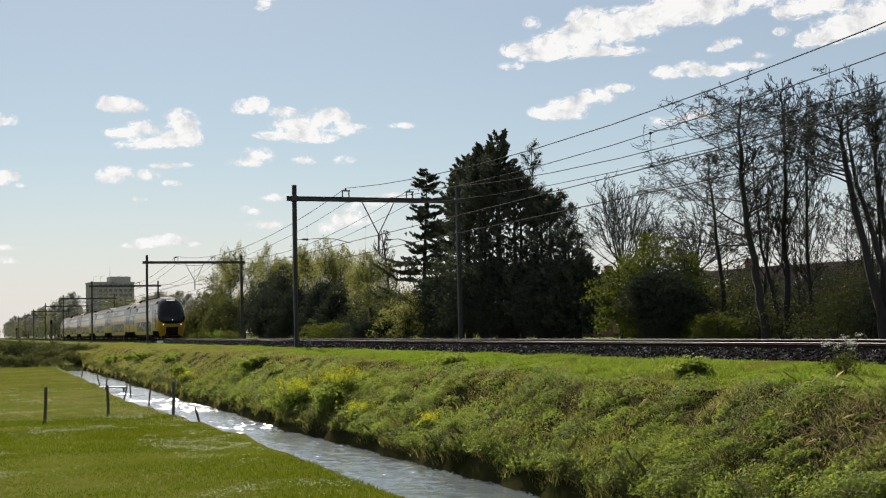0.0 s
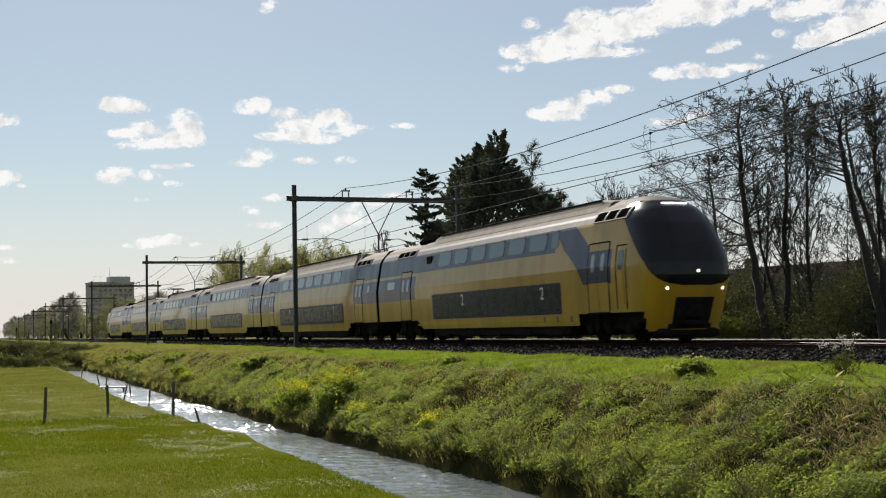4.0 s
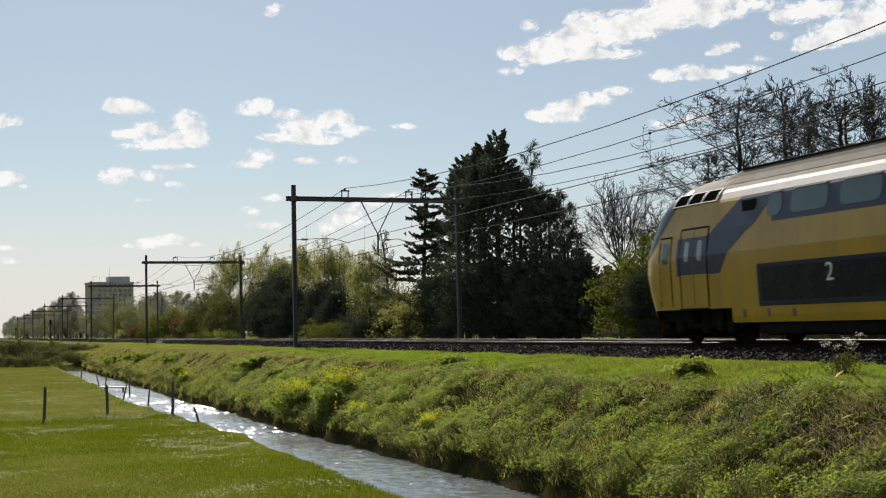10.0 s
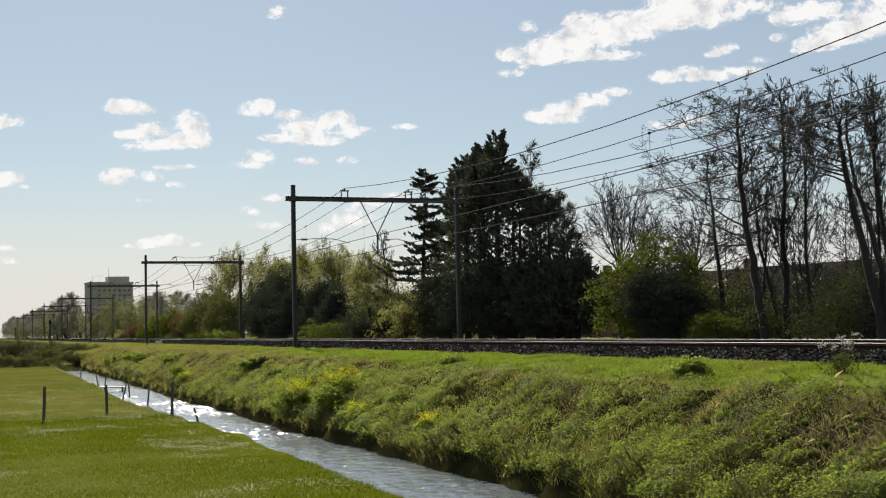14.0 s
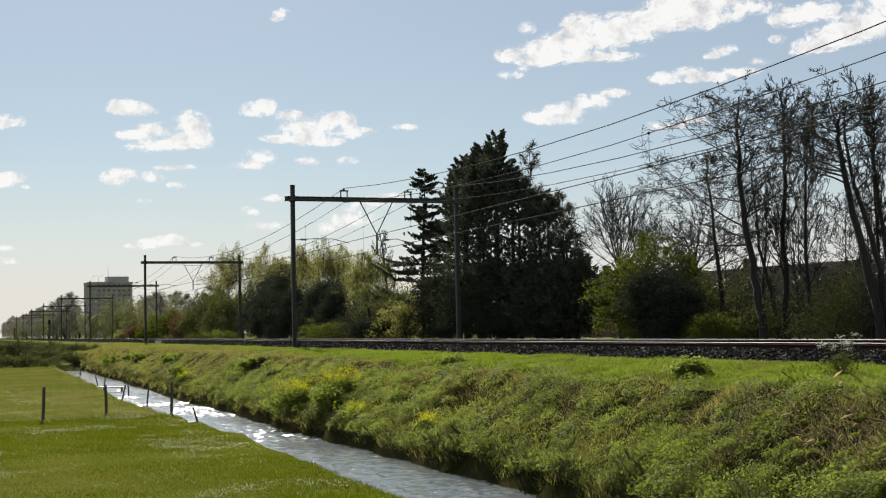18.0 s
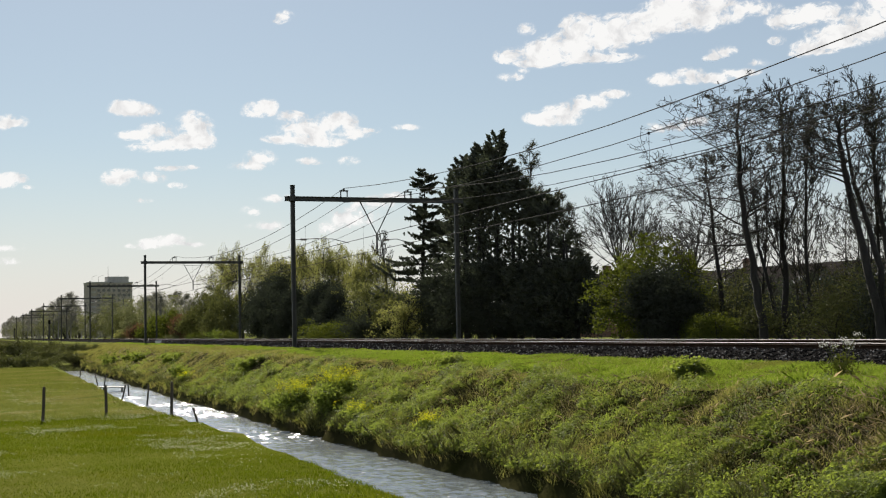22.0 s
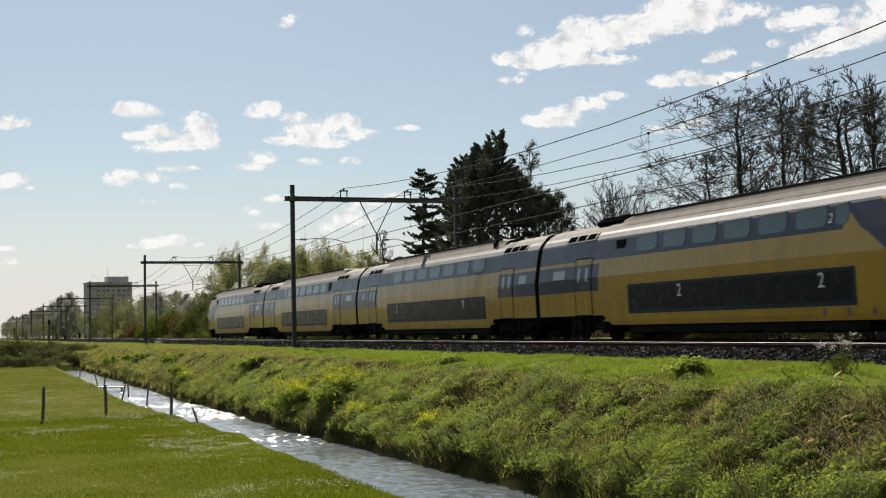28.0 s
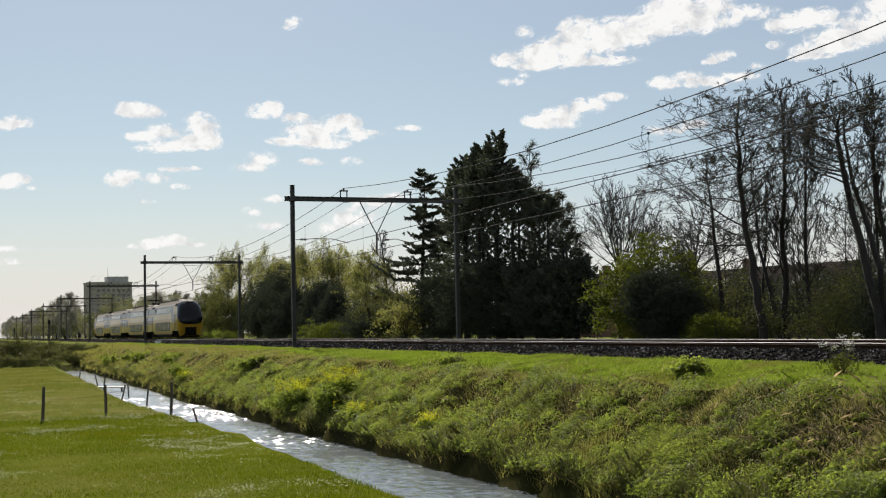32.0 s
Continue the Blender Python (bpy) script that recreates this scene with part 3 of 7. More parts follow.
def stone_material():
    m, nt, b = shader("granite_stone")
    tone = nt.nodes.new("ShaderNodeNewGeometry").outputs["Random Per Island"]
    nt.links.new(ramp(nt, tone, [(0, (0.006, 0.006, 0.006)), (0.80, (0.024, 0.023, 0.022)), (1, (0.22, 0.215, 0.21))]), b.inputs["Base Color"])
    b.inputs["Roughness"].default_value, b.inputs["Specular IOR Level"].default_value = 1.0, 0.0
    return m


M["stone"] = stone_material()

MAST_Y, FAR_MAST_Y, MAST_X, SPAN = 17.02, 26.85, -69.9, 64.5
BEAM_Z, MAST_TOP = 8.04, 8.78


def build_portal():
    """Overhead-line portal: two H-section masts, a beam, a V hanger for the two registration arms, and insulator boxes."""
    p = thing("overhead_line_portal", "dark steel overhead-line portal spanning both railway tracks", "portal", pose(MAST_X, 0, 0), "overhead-line portals")
    for y in (MAST_Y, FAR_MAST_Y):
        s = Shape()
        for k in (-1, 1):
            s.box(-0.11, 0.11, k * 0.10 - 0.010, k * 0.10 + 0.010, -0.5, MAST_TOP)
        s.box(-0.008, 0.008, -0.09, 0.09, -0.5, MAST_TOP - 0.002)
        s.box(-0.125, 0.125, -0.125, 0.125, MAST_TOP - 0.002, MAST_TOP + 0.03, 0.01)
        mast = part("mast", s, "steel", p, "dark grey steel H-section mast")
        mast.location.y = y
        f = part("footing", Shape().box(-0.35, 0.35, -0.35, 0.35, -0.75, -0.30, 0.04), "sleeper", mast, "concrete mast footing")
        part("beam_clamp", Shape().box(-0.16, 0.16, -0.19, 0.19, BEAM_Z - 0.16, BEAM_Z + 0.16, 0.03), "steel", mast)
    s = Shape()
    for z in (-0.12, 0.12):
        s.box(-0.10, 0.10, MAST_Y - 0.45, FAR_MAST_Y + 0.45, BEAM_Z + z - 0.012, BEAM_Z + z + 0.012)
    s.box(-0.01, 0.01, MAST_Y - 0.44, FAR_MAST_Y + 0.44, BEAM_Z - 0.108, BEAM_Z + 0.108)
    part("beam", s, "steel", p)
    ym = 0.5 * (NEAR_TRACK + FAR_TRACK)
    s = Shape()
    foot = (0, ym, 6.05)
    s.tube([(0, ym - 0.97, BEAM_Z - 0.12), foot], 0.035, 6)
    s.tube([(0, ym + 0.97, BEAM_Z - 0.12), foot], 0.035, 6)
    s.tube([(0, ym, 6.15), (0, ym, 5.2)], 0.055, 8)
    part("hanger", s, "steel", p, "V-shaped steel hanger between the tracks")
    for y in (NEAR_TRACK, FAR_TRACK):
        s = Shape()
        for a in (-0.19, 0.19):
            s.box(-0.05, 0.05, y + a - 0.025, y + a + 0.025, BEAM_Z + 0.12, BEAM_Z + 0.48, 0.01)
        s.box(-0.06, 0.06, y - 0.25, y + 0.25, BEAM_Z + 0.46, BEAM_Z + 0.53, 0.01)
        s.tube([(0, y, BEAM_Z + 0.53), (0, y, BEAM_Z + 0.64)], 0.05, 8)
        part("feeder_bracket", s, "steel", p)
        root = (0, MAST_Y + 0.1, 5.72) if y == NEAR_TRACK else (0, ym + 0.05, 5.72)
        tip = (0, y + 0.25, 5.55)
        s = Shape().tube([root, (0, root[1] + 1.2, 5.80), (0, y - 0.7, 5.78), tip], 0.022, 6)
        arm = part("registration_arm", s, "steel", p)
        ins = Shape()
        for k in range(4):
            ins.tube([(0, root[1] + 0.35 + 0.09 * k, 5.74), (0, root[1] + 0.41 + 0.09 * k, 5.745)], [0.075, 0.05], 8)
        part("insulator", ins, "insulator", arm, "brown ribbed insulator")
        s = Shape().tube([(0, y, BEAM_Z - 0.12), (0, y, 7.86)], 0.03, 6)
        part("messenger_clamp", s, "insulator", p)
    return p


def wire_line(name, y, z_end, z_mid, r, label, x0=MAST_X - 7 * SPAN, spans=10):
    s = Shape()
    pts = []
    for i in range(spans * 10 + 1):
        u = (i % 10) / 10
        pts.append((x0 + SPAN * i / 10, y, z_mid + (z_end - z_mid) * (2 * u - 1) ** 2))
    s.tube(pts, r, 5)
    return tagged(part(name, s, "wire"), label, "wire", "overhead wires")


def build_railway():
    ballast_bed()
    build_track("track", NEAR_TRACK)
    build_track("track", FAR_TRACK)
    first = build_portal()
    for i in range(-3, 8):
        if i:
            copy_thing(first, pose(MAST_X - i * SPAN, 0, 0))
    for y in (NEAR_TRACK, FAR_TRACK):
        wire_line("feeder_wire", y, 8.68, 7.24 if y == NEAR_TRACK else 7.03, 0.017, "dark feeder cable sagging between the portals")
        m = wire_line("messenger_wire", y, 7.86, 6.55, 0.014, "thin messenger wire of the overhead line")
        c = wire_line("contact_wire", y, 5.56, 5.50, 0.013, "straight copper contact wire above the track")
        wire_line("contact_wire", y + 0.12, 5.60, 5.54, 0.009, "straight copper contact wire above the track")
        for k in range(-2, 3):
            for u in (0.18, 0.54, 0.86):
                s = Shape()
                x = MAST_X + (k - 1) * SPAN + u * SPAN
                s.tube([(x, y, 5.53), (x, y, 6.55 + 1.31 * (2 * u - 1) ** 2)], 0.006, 4)
                s.box(x - 0.03, x + 0.03, y - 0.03, y + 0.03, 6.52 + 1.31 * (2 * u - 1) ** 2, 6.60 + 1.31 * (2 * u - 1) ** 2)
                s.box(x - 0.03, x + 0.03, y - 0.03, y + 0.03, 5.50, 5.57)
                part("dropper", s, "wire", m)


build_railway()

# ---- the double-deck trains ----
CAR = 26.75
SECTION = [(0.57, 1.41), (0.75, 1.44), (0.95, 1.455), (1.88, 1.495), (2.40, 1.51), (2.93, 1.43), (3.06, 1.41), (3.25, 1.375), (3.76, 1.28), (3.84, 1.25),
           (4.02, 1.14), (4.12, 1.05), (4.32, 0.86), (4.46, 0.62), (4.57, 0.32), (4.60, 0.0)]


def half_width(z):
    return float(np.interp(z, [a for a, _ in SECTION], [b for _, b in SECTION]))


def wall_point(u, z, out, side):
    """A point on the car's side at height z, out metres proud of it."""
    return (u, side * (half_width(z) + out), z)


def wall_panel(s, u0, u1, z0, z1, side, out0=0.004, out1=0.02, slot=0, rows=3, round_=0.0):
    """A panel that follows the leaning wall: outer face and rim, with cut corners."""
    zs = np.linspace(z0, z1, rows)
    ring = []
    c = round_
    if c:
        ring = [(u0 + c, z0), (u1 - c, z0), (u1 - 0.3 * c, z0 + 0.3 * c), (u1, z0 + c)] + [(u1, z) for z in zs[1:-1]] + [(u1, z1 - c), (u1 - 0.3 * c, z1 - 0.3 * c), (u1 - c, z1), (u0 + c, z1), (u0 + 0.3 * c, z1 - 0.3 * c), (u0, z1 - c)] + [(u0, z) for z in zs[::-1][1:-1]] + [(u0, z0 + c), (u0 + 0.3 * c, z0 + 0.3 * c)]
    else:
        ring = [(u0, z0), (u1, z0)] + [(u1, z) for z in zs[1:-1]] + [(u1, z1), (u0, z1)] + [(u0, z) for z in zs[::-1][1:-1]]
    n = len(ring)
    vs = [wall_point(u, z, out1, side) for u, z in ring] + [wall_point(u, z, out0 - 0.03, side) for u, z in ring]
    flip = side > 0
    right = [i for i in range(n) if ring[i][0] > 0.5 * (u0 + u1)]
    left = [i for i in range(n) if i not in right]
    right.sort(key=lambda i: (ring[i][1], -ring[i][0] if ring[i][1] > 0.5 * (z0 + z1) else ring[i][0]))
    left.sort(key=lambda i: (ring[i][1], ring[i][0] if ring[i][1] > 0.5 * (z0 + z1) else -ring[i][0]))
    fs = []
    for k in range(len(right) - 1):
        face = (left[k], right[k], right[k + 1], left[k + 1])
        fs.append(face[::-1] if flip else face)
    for i in range(n):
        q = (i, n + i, n + (i + 1) % n, (i + 1) % n)
        fs.append(q[::-1] if flip else q)
    s.add(vs, fs, slot)


def digit_mesh(text, size):
    c = bpy.data.curves.new("digit", "FONT")
    c.body, c.size, c.extrude, c.align_x, c.resolution_u = text, size, 0.004, "CENTER", 3
    ob = bpy.data.objects.new("digit", c)
    scene.collection.objects.link(ob)
    bpy.context.view_layer.update()
    me = bpy.data.meshes.new_from_object(ob)
    bpy.data.objects.remove(ob)
    me.materials.clear()
    me.materials.append(M["white"])
    return me


def one_mesh(size):
    """The figure one: a stem with a slanting flag."""
    k = size
    ring = [(-0.02, 0), (0.09, 0), (0.09, 0.70), (0.0, 0.70), (-0.15, 0.58), (-0.15, 0.47), (-0.02, 0.55)]
    s = Shape()
    n = len(ring)
    vs = [(x * k, y * k, z) for z in (0.004, -0.004) for x, y in ring]
    s.add(vs, [(0, 1, 2, 6), (6, 2, 3), (6, 3, 4, 5)] + [(i, i + n, (i + 1) % n + n, (i + 1) % n) for i in range(n)])
    return s.mesh("digit", "white")


DIGITS = {"2": (digit_mesh("2", 0.62), digit_mesh("2", 0.42)), "1": (one_mesh(0.62), one_mesh(0.42))}


def bogie(car, u):
    s = Shape()
    for k in (-1, 1):
        s.box(u - 1.75, u + 1.75, k * 1.08 - 0.08, k * 1.08 + 0.08, 0.40, 0.68, 0.05)
        for a in (-1.28, 1.28):
            s.box(u + a - 0.2, u + a + 0.2, k * 1.18 - 0.1, k * 1.18 + 0.1, 0.28, 0.62, 0.05)
        s.tube([(u, k * 1.15, 0.30), (u, k * 1.15, 0.85)], 0.16, 8)
        s.box(u - 0.9, u - 0.6, k * 1.22 - 0.05, k * 1.22 + 0.05, 0.35, 0.9, 0.02)
    s.box(u - 0.3, u + 0.3, -1.1, 1.1, 0.42, 0.80, 0.05)
    b = part("bogie", s, "dark_steel", car, "dark grimy two-axle bogie")
    wheel = Shape()
    for k in (-0.75, 0.75):
        ring = [(0.46, k - 0.065), (0.46, k + 0.065), (0.40, k + 0.065), (0.36, k + 0.02), (0.12, k + 0.05), (0.12, k - 0.05), (0.36, k - 0.02), (0.40, k - 0.065)]
        n = 20
        vs = [(r * math.cos(2 * math.pi * i / n), y, r * math.sin(2 * math.pi * i / n)) for i in range(n) for r, y in ring]
        wheel.add(vs, [(i * 8 + j, i * 8 + (j + 1) % 8, ((i + 1) % n) * 8 + (j + 1) % 8, ((i + 1) % n) * 8 + j) for i in range(n) for j in range(8)])
    wheel.tube([(0, -0.8, 0), (0, 0.8, 0)], 0.08, 8)
    me = wheel.mesh("wheelset", "dark_steel")
    for a in (-1.28, 1.28):
        part("wheelset", me, None, b, at=pose(u + a, 0, 0.46))


def car_door(car, uc, side, w=1.34):
    d = Shape()
    wall_panel(d, uc - w / 2, uc - 0.012, 1.02, 3.14, side, 0, 0.012, 0, 9)
    for z0, z1, u0, u1 in ((1.0, 3.18, uc - w / 2 - 0.05, uc - w / 2), (1.0, 3.18, uc + w / 2, uc + w / 2 + 0.05), (3.14, 3.19, uc - w / 2, uc + w / 2)):
        wall_panel(d, u0, u1, z0, z1, side, 0, 0.016, 1, 8)
    wall_panel(d, uc - 0.012, uc + 0.012, 1.02, 3.14, side, 0, 0.006, 1, 8)
    wall_panel(d, uc + 0.012, uc + w / 2, 1.02, 3.14, side, 0, 0.012, 0, 9)
    me = d.mesh("door", ["yellow", "rubber", "blue"])
    door = part("door", me, None, car)
    band = Shape()
    for u0, u1 in ((uc - w / 2 + 0.005, uc - 0.018), (uc + 0.018, uc + w / 2 - 0.005)):
        wall_panel(band, u0, u1, 1.90, 2.40, side, 0.012, 0.015, 0, 3)
        wall_panel(band, u0, u1, 2.40, 2.92, side, 0.012, 0.015, 0, 5)
    part("door_band", band, "blue", door, "blue band across the door leaves")
    for u in (uc - 0.33, uc + 0.33):
        g = Shape()
        wall_panel(g, u - 0.11, u + 0.11, 2.26, 2.82, side, 0.012, 0.022, 0, 5, 0.07)
        part("door_window", g, "glass_door", door)
    st = Shape().box(uc - w / 2, uc + w / 2, min(side * 1.36, side * 1.56), max(side * 1.36, side * 1.56), 0.92, 0.98, 0.01)
    part("step", st, "dark_steel", door)


def car_body(u0, u1, blue, ends=()):
    """The lofted shell between u0 and u1; blue: spans (u0, u1, z0, z1) of the livery."""
    steps_at = [u + (1 if u < 0 else -1) * k for u in ends for k in (5.15, 5.25)]
    lines = sorted({u0, u1, *steps_at, *[q for b in blue for q in b[:2] if u0 < q < u1], *np.linspace(u0, u1, 14)})

    def roof(u, z):
        low = any(abs(u - e) < 5.2 for e in ends)
        return 4.12 + (z - 4.12) * 0.88 if low and z > 4.12 else z

    zs = [a for a, _ in SECTION]
    s = Shape()
    prof = [(-b, a) for a, b in SECTION] + [(b, a) for a, b in SECTION[::-1][1:]]
    n = len(prof)
    vs = [(u, y, roof(u, z)) for u in lines for y, z in prof]
    fs, ms = [], []
    for i in range(len(lines) - 1):
        for j in range(n - 1):
            z, u = 0.5 * (prof[j][1] + prof[j + 1][1]), 0.5 * (lines[i] + lines[i + 1])
            fs.append((i * n + j, i * n + n + j, i * n + n + j + 1, i * n + j + 1))
            m = 0
            if z > 4.13:
                m = 2
            elif z > 3.84:
                m = 3
            elif any(a <= u <= b and c <= z <= d for a, b, c, d in blue):
                m = 1
            ms.append(m)
    k = len(lines)
    fs += [tuple(range(n)), tuple(range((k - 1) * n + n - 1, (k - 1) * n - 1, -1))]
    s.add(vs, fs)
    s.m = ms + [4, 4]
    return s


BODY_MATS = ["yellow", "blue", "roof", "roof_white", "rubber"]


def roof_vents(car, lo, hi, z0, z1, side):
    """Three air intakes in the roof slope, each behind its own grille, with pale bars round them."""
    step = (hi - lo) / 3
    for i in range(3):
        v = Shape()
        wall_panel(v, lo + step * i + 0.06, lo + step * (i + 1) - 0.06, z0, z1, side, 0, 0.03, 0, 5)
        part("roof_vent", v, "black", car, "black air-intake grille in the roof slope")
    bars = [(lo + step * i - 0.035, lo + step * i + 0.035, z0 - 0.01, z1 + 0.01) for i in range(4)]
    for a, b, c, d in bars + [(lo - 0.035, hi + 0.035, z0 - 0.04, z0 - 0.012), (lo - 0.035, hi + 0.035, z1 + 0.012, z1 + 0.03)]:
        f = Shape()
        wall_panel(f, a, b, c, d, side, 0, 0.04, 0, 5)
        part("vent_frame", f, "roof_white", car, "pale bar beside the air intakes")


def car_details(car, ends, cover, lower, upper, digits):
    """Windows, doors, vents, roof gear and running gear. ends: (end, door, window centre, window half width, vents, bogie) measured inward."""
    for side in (-1, 1):
        s = Shape()
        wall_panel(s, lower[0], lower[1], 0.97, 2.03, side, 0, 0.012, 0, 3, 0.05)
        band = part("lower_window_band", s, "navy", car, "dark lower-deck window band")
        n = 7
        w = (lower[1] - lower[0] - 0.3) / n
        for i in range(n):
            g = Shape()
            wall_panel(g, lower[0] + 0.15 + w * i + 0.02, lower[0] + 0.15 + w * (i + 1) - 0.02, 1.10, 1.93, side, 0.012, 0.017, 0, 3, 0.05)
            part("pane", g, "glass_low", band)
        for a, b in upper:
            g = Shape()
            wall_panel(g, a + 0.03, b - 0.03, 3.20, 3.78, side, 0, 0.012, 0, 4, min(0.17, 0.3 * (b - a)))
            w = part("upper_window", g, "glass_up", car)
            r = Shape()
            wall_panel(r, a + 0.10, b - 0.10, 3.79, 3.825, side, 0, 0.03, 0, 2)
            part("window_gutter", r, "roof_white", w)
        for d, u, lowdeck in digits:
            me = DIGITS[d][0 if lowdeck else 1]
            z = 1.50 if lowdeck else 3.28
            lean = -2.0 if lowdeck else math.degrees(math.atan2(1.375 - 1.28, 0.51))
            at = Matrix.Translation(wall_point(u, z, 0.030, side)) @ pose(0, 0, 0, 0, 0, 0 if side < 0 else 180) @ pose(0, 0, 0, 90 - lean, 0, 0)
            part("class_number", me, None, car, "white class number", at=at)
    for u, door_at, win_at, wide, vents, bog in ends:
        inward = 1 if u < 0 else -1
        for side in (-1, 1):
            car_door(car, u + inward * door_at, side)
            g = Shape()
            a = u + inward * win_at
            wall_panel(g, a - wide, a + wide, 2.43, 2.78, side, 0, 0.014, 0, 4, 0.06)
            part("vestibule_window", g, "glass_door", car)
            lo, hi = sorted((u + inward * vents, u + inward * (vents + 2.5)))
            roof_vents(car, lo, hi, 3.90, 4.12, side)
            # a black triangle over the skirt stands for its slanted, shaded cut-out beside the bogie
            e = u + inward * (bog + 1.65)
            k = Shape()
            tri = [wall_point(e - inward * 0.02, 0.945, 0.006, side), wall_point(e - inward * 0.02, 0.56, 0.006, side), wall_point(e + inward * 0.62, 0.56, 0.006, side)]
            k.add(tri, [(0, 1, 2)])
            part("black_skirt_patch", k, "black", car)
        b = Shape()
        e0, e1 = sorted((u + inward * 0.02, u - inward * 0.12))
        b.box(e0 - 0.04, e1 + 0.07, -1.28, 1.28, 0.95, 3.7, 0.12)
        b.box(e0 - 0.10, e1 + 0.13, -0.95, 0.95, 3.7, 4.42, 0.2)
        part("gangway_bellows", b, "rubber", car, "black gangway bellows")
        bogie(car, u + inward * bog)
    u_lo, u_hi = cover
    # raised roof cover of the upper deck with two gutters
    s = Shape()
    a, b = u_lo + 0.7, u_hi - 0.7
    prof = [(-0.93, 4.26), (-0.80, 4.44), (-0.72, 4.60), (-0.60, 4.66), (0.60, 4.66), (0.72, 4.60), (0.80, 4.44), (0.93, 4.26)]
    vs = [(u, y, 4.2 + (z - 4.2) * k) for u, k in ((a - 0.7, 0.75), (a, 1), (b, 1), (b + 0.7, 0.75)) for y, z in prof]
    s.add(vs, [(8 * r + i, 8 * r + i + 8, 8 * r + i + 9, 8 * r + i + 1) for r in range(3) for i in range(7)] + [tuple(range(8)), tuple(range(31, 23, -1))])
    part("roof_cover", s, "roof", car, "weathered grey upper-deck roof")
    for side in (-1, 1):
        r = Shape().box(a, b, side * 0.70 - 0.03, side * 0.70 + 0.03, 4.60, 4.67, 0.01)
        part("roof_rail", r, "rubber", car, "dark rail along the roof edge")
    s = Shape()
    u_lo, u_hi = lower[0] - 5.6, lower[1] + 5.6
    s.box(u_lo + 5.3, u_hi - 5.3, -1.32, 1.32, 0.28, 0.60, 0.06)
    for k in range(5):
        c = u_lo + 6.5 + k * (u_hi - u_lo - 13) / 4
        s.box(c - 0.8, c + 0.8, -1.36, 1.36, 0.24, 0.5, 0.05)
    part("underframe", s, "dark_steel", car, "black underframe with equipment boxes")
    s = Shape().box(u_lo + 0.3, u_hi - 0.3, -1.15, 1.15, 0.62, 0.96, 0.02)
    part("floor_pan", s, "dark_steel", car)


def trimmed_body(car, u_lo, u_hi, blue, cuts, ends):
    """The shell, with the skirt cut away over the bogies."""
    s = car_body(u_lo, u_hi, blue, ends)
    keep_f, keep_m = [], []
    for f, m in zip(s.f, s.m):
        z = sum(s.v[i][2] for i in f) / len(f)
        u = sum(s.v[i][0] for i in f) / len(f)
        if len(f) == 4 and z < 0.94 and any(a < u < b for a, b in cuts):
            continue
        keep_f.append(f)
        keep_m.append(m)
    s.f, s.m = keep_f, keep_m
    part("body", s, BODY_MATS, car, "yellow body with blue bands")


def livery(u_lo, u_hi, ends, top, block=4.15):
    """Blue: upper window band, and a block at each coupled end."""
    spans = [(top[0], top[1], 3.06, 3.84)]
    for u in ends:
        inward = 1 if u < 0 else -1
        a, b = sorted((u, u + inward * block))
        spans.append((a, b, 1.88, 2.93))
    return spans


def middle_car(digits, far_door=False, pane=0.20):
    """far_door: the car whose doors at the -u end stand further in; pane: half width of the vestibule window there."""
    car = thing("railway_carriage", "yellow and blue double-deck train carriage on the track", "train carriage", group="train carriages")
    h = CAR / 2 - 0.20
    first = (-h, 4.25, 1.5, 0.60, 2.5, 3.9) if far_door else (-h, 3.08, 1.3, pane, 1.4, 3.05)
    last = (h, 3.1, 1.3, 0.17, 1.7, 3.05)
    spans = livery(-h, h, (h,), (-h, h), 4.05) + [(-h, -h + (5.25 if far_door else 4.05), 1.88, 2.93)]
    cuts = [(-h, -h + first[5] + 1.65), (h - last[5] - 1.65, h)]
    spans += [(a, b, 0.5, 0.52) for a, b in cuts]
    trimmed_body(car, -h, h, spans, cuts, (-h, h))
    if far_door:
        upper = [(-5.78 + 1.90 * i, -4.30 + 1.90 * i) for i in range(6)] + [(5.68, 6.2)]
        lower = (-h + 6.86, h - 6.4)
    else:
        upper = [(-7.3 + 2.02 * i, -5.76 + 2.02 * i) for i in range(7)]
        lower = (-h + 5.6, h - 5.95)
    car_details(car, (first, last), (-h + 4.6, h - 4.4), lower, upper, digits)
    if far_door:
        for side in (-1, 1):
            g = Shape()
            wall_panel(g, -7.05, -6.35, 3.24, 3.80, side, 0, 0.012, 0, 4, 0.05)
            part("blind_window", g, "rubber", car)
    return car


def nose_back(z):
    """How far the cab front lies behind the tip at height z."""
    return float(np.interp(z, [0.3, 0.9, 1.5, 2.0, 2.4, 3.0, 3.6, 4.1, 4.4, 4.56], [0.62, 0.36, 0.12, 0.0, 0.03, 0.25, 0.62, 1.08, 1.55, 2.2]))


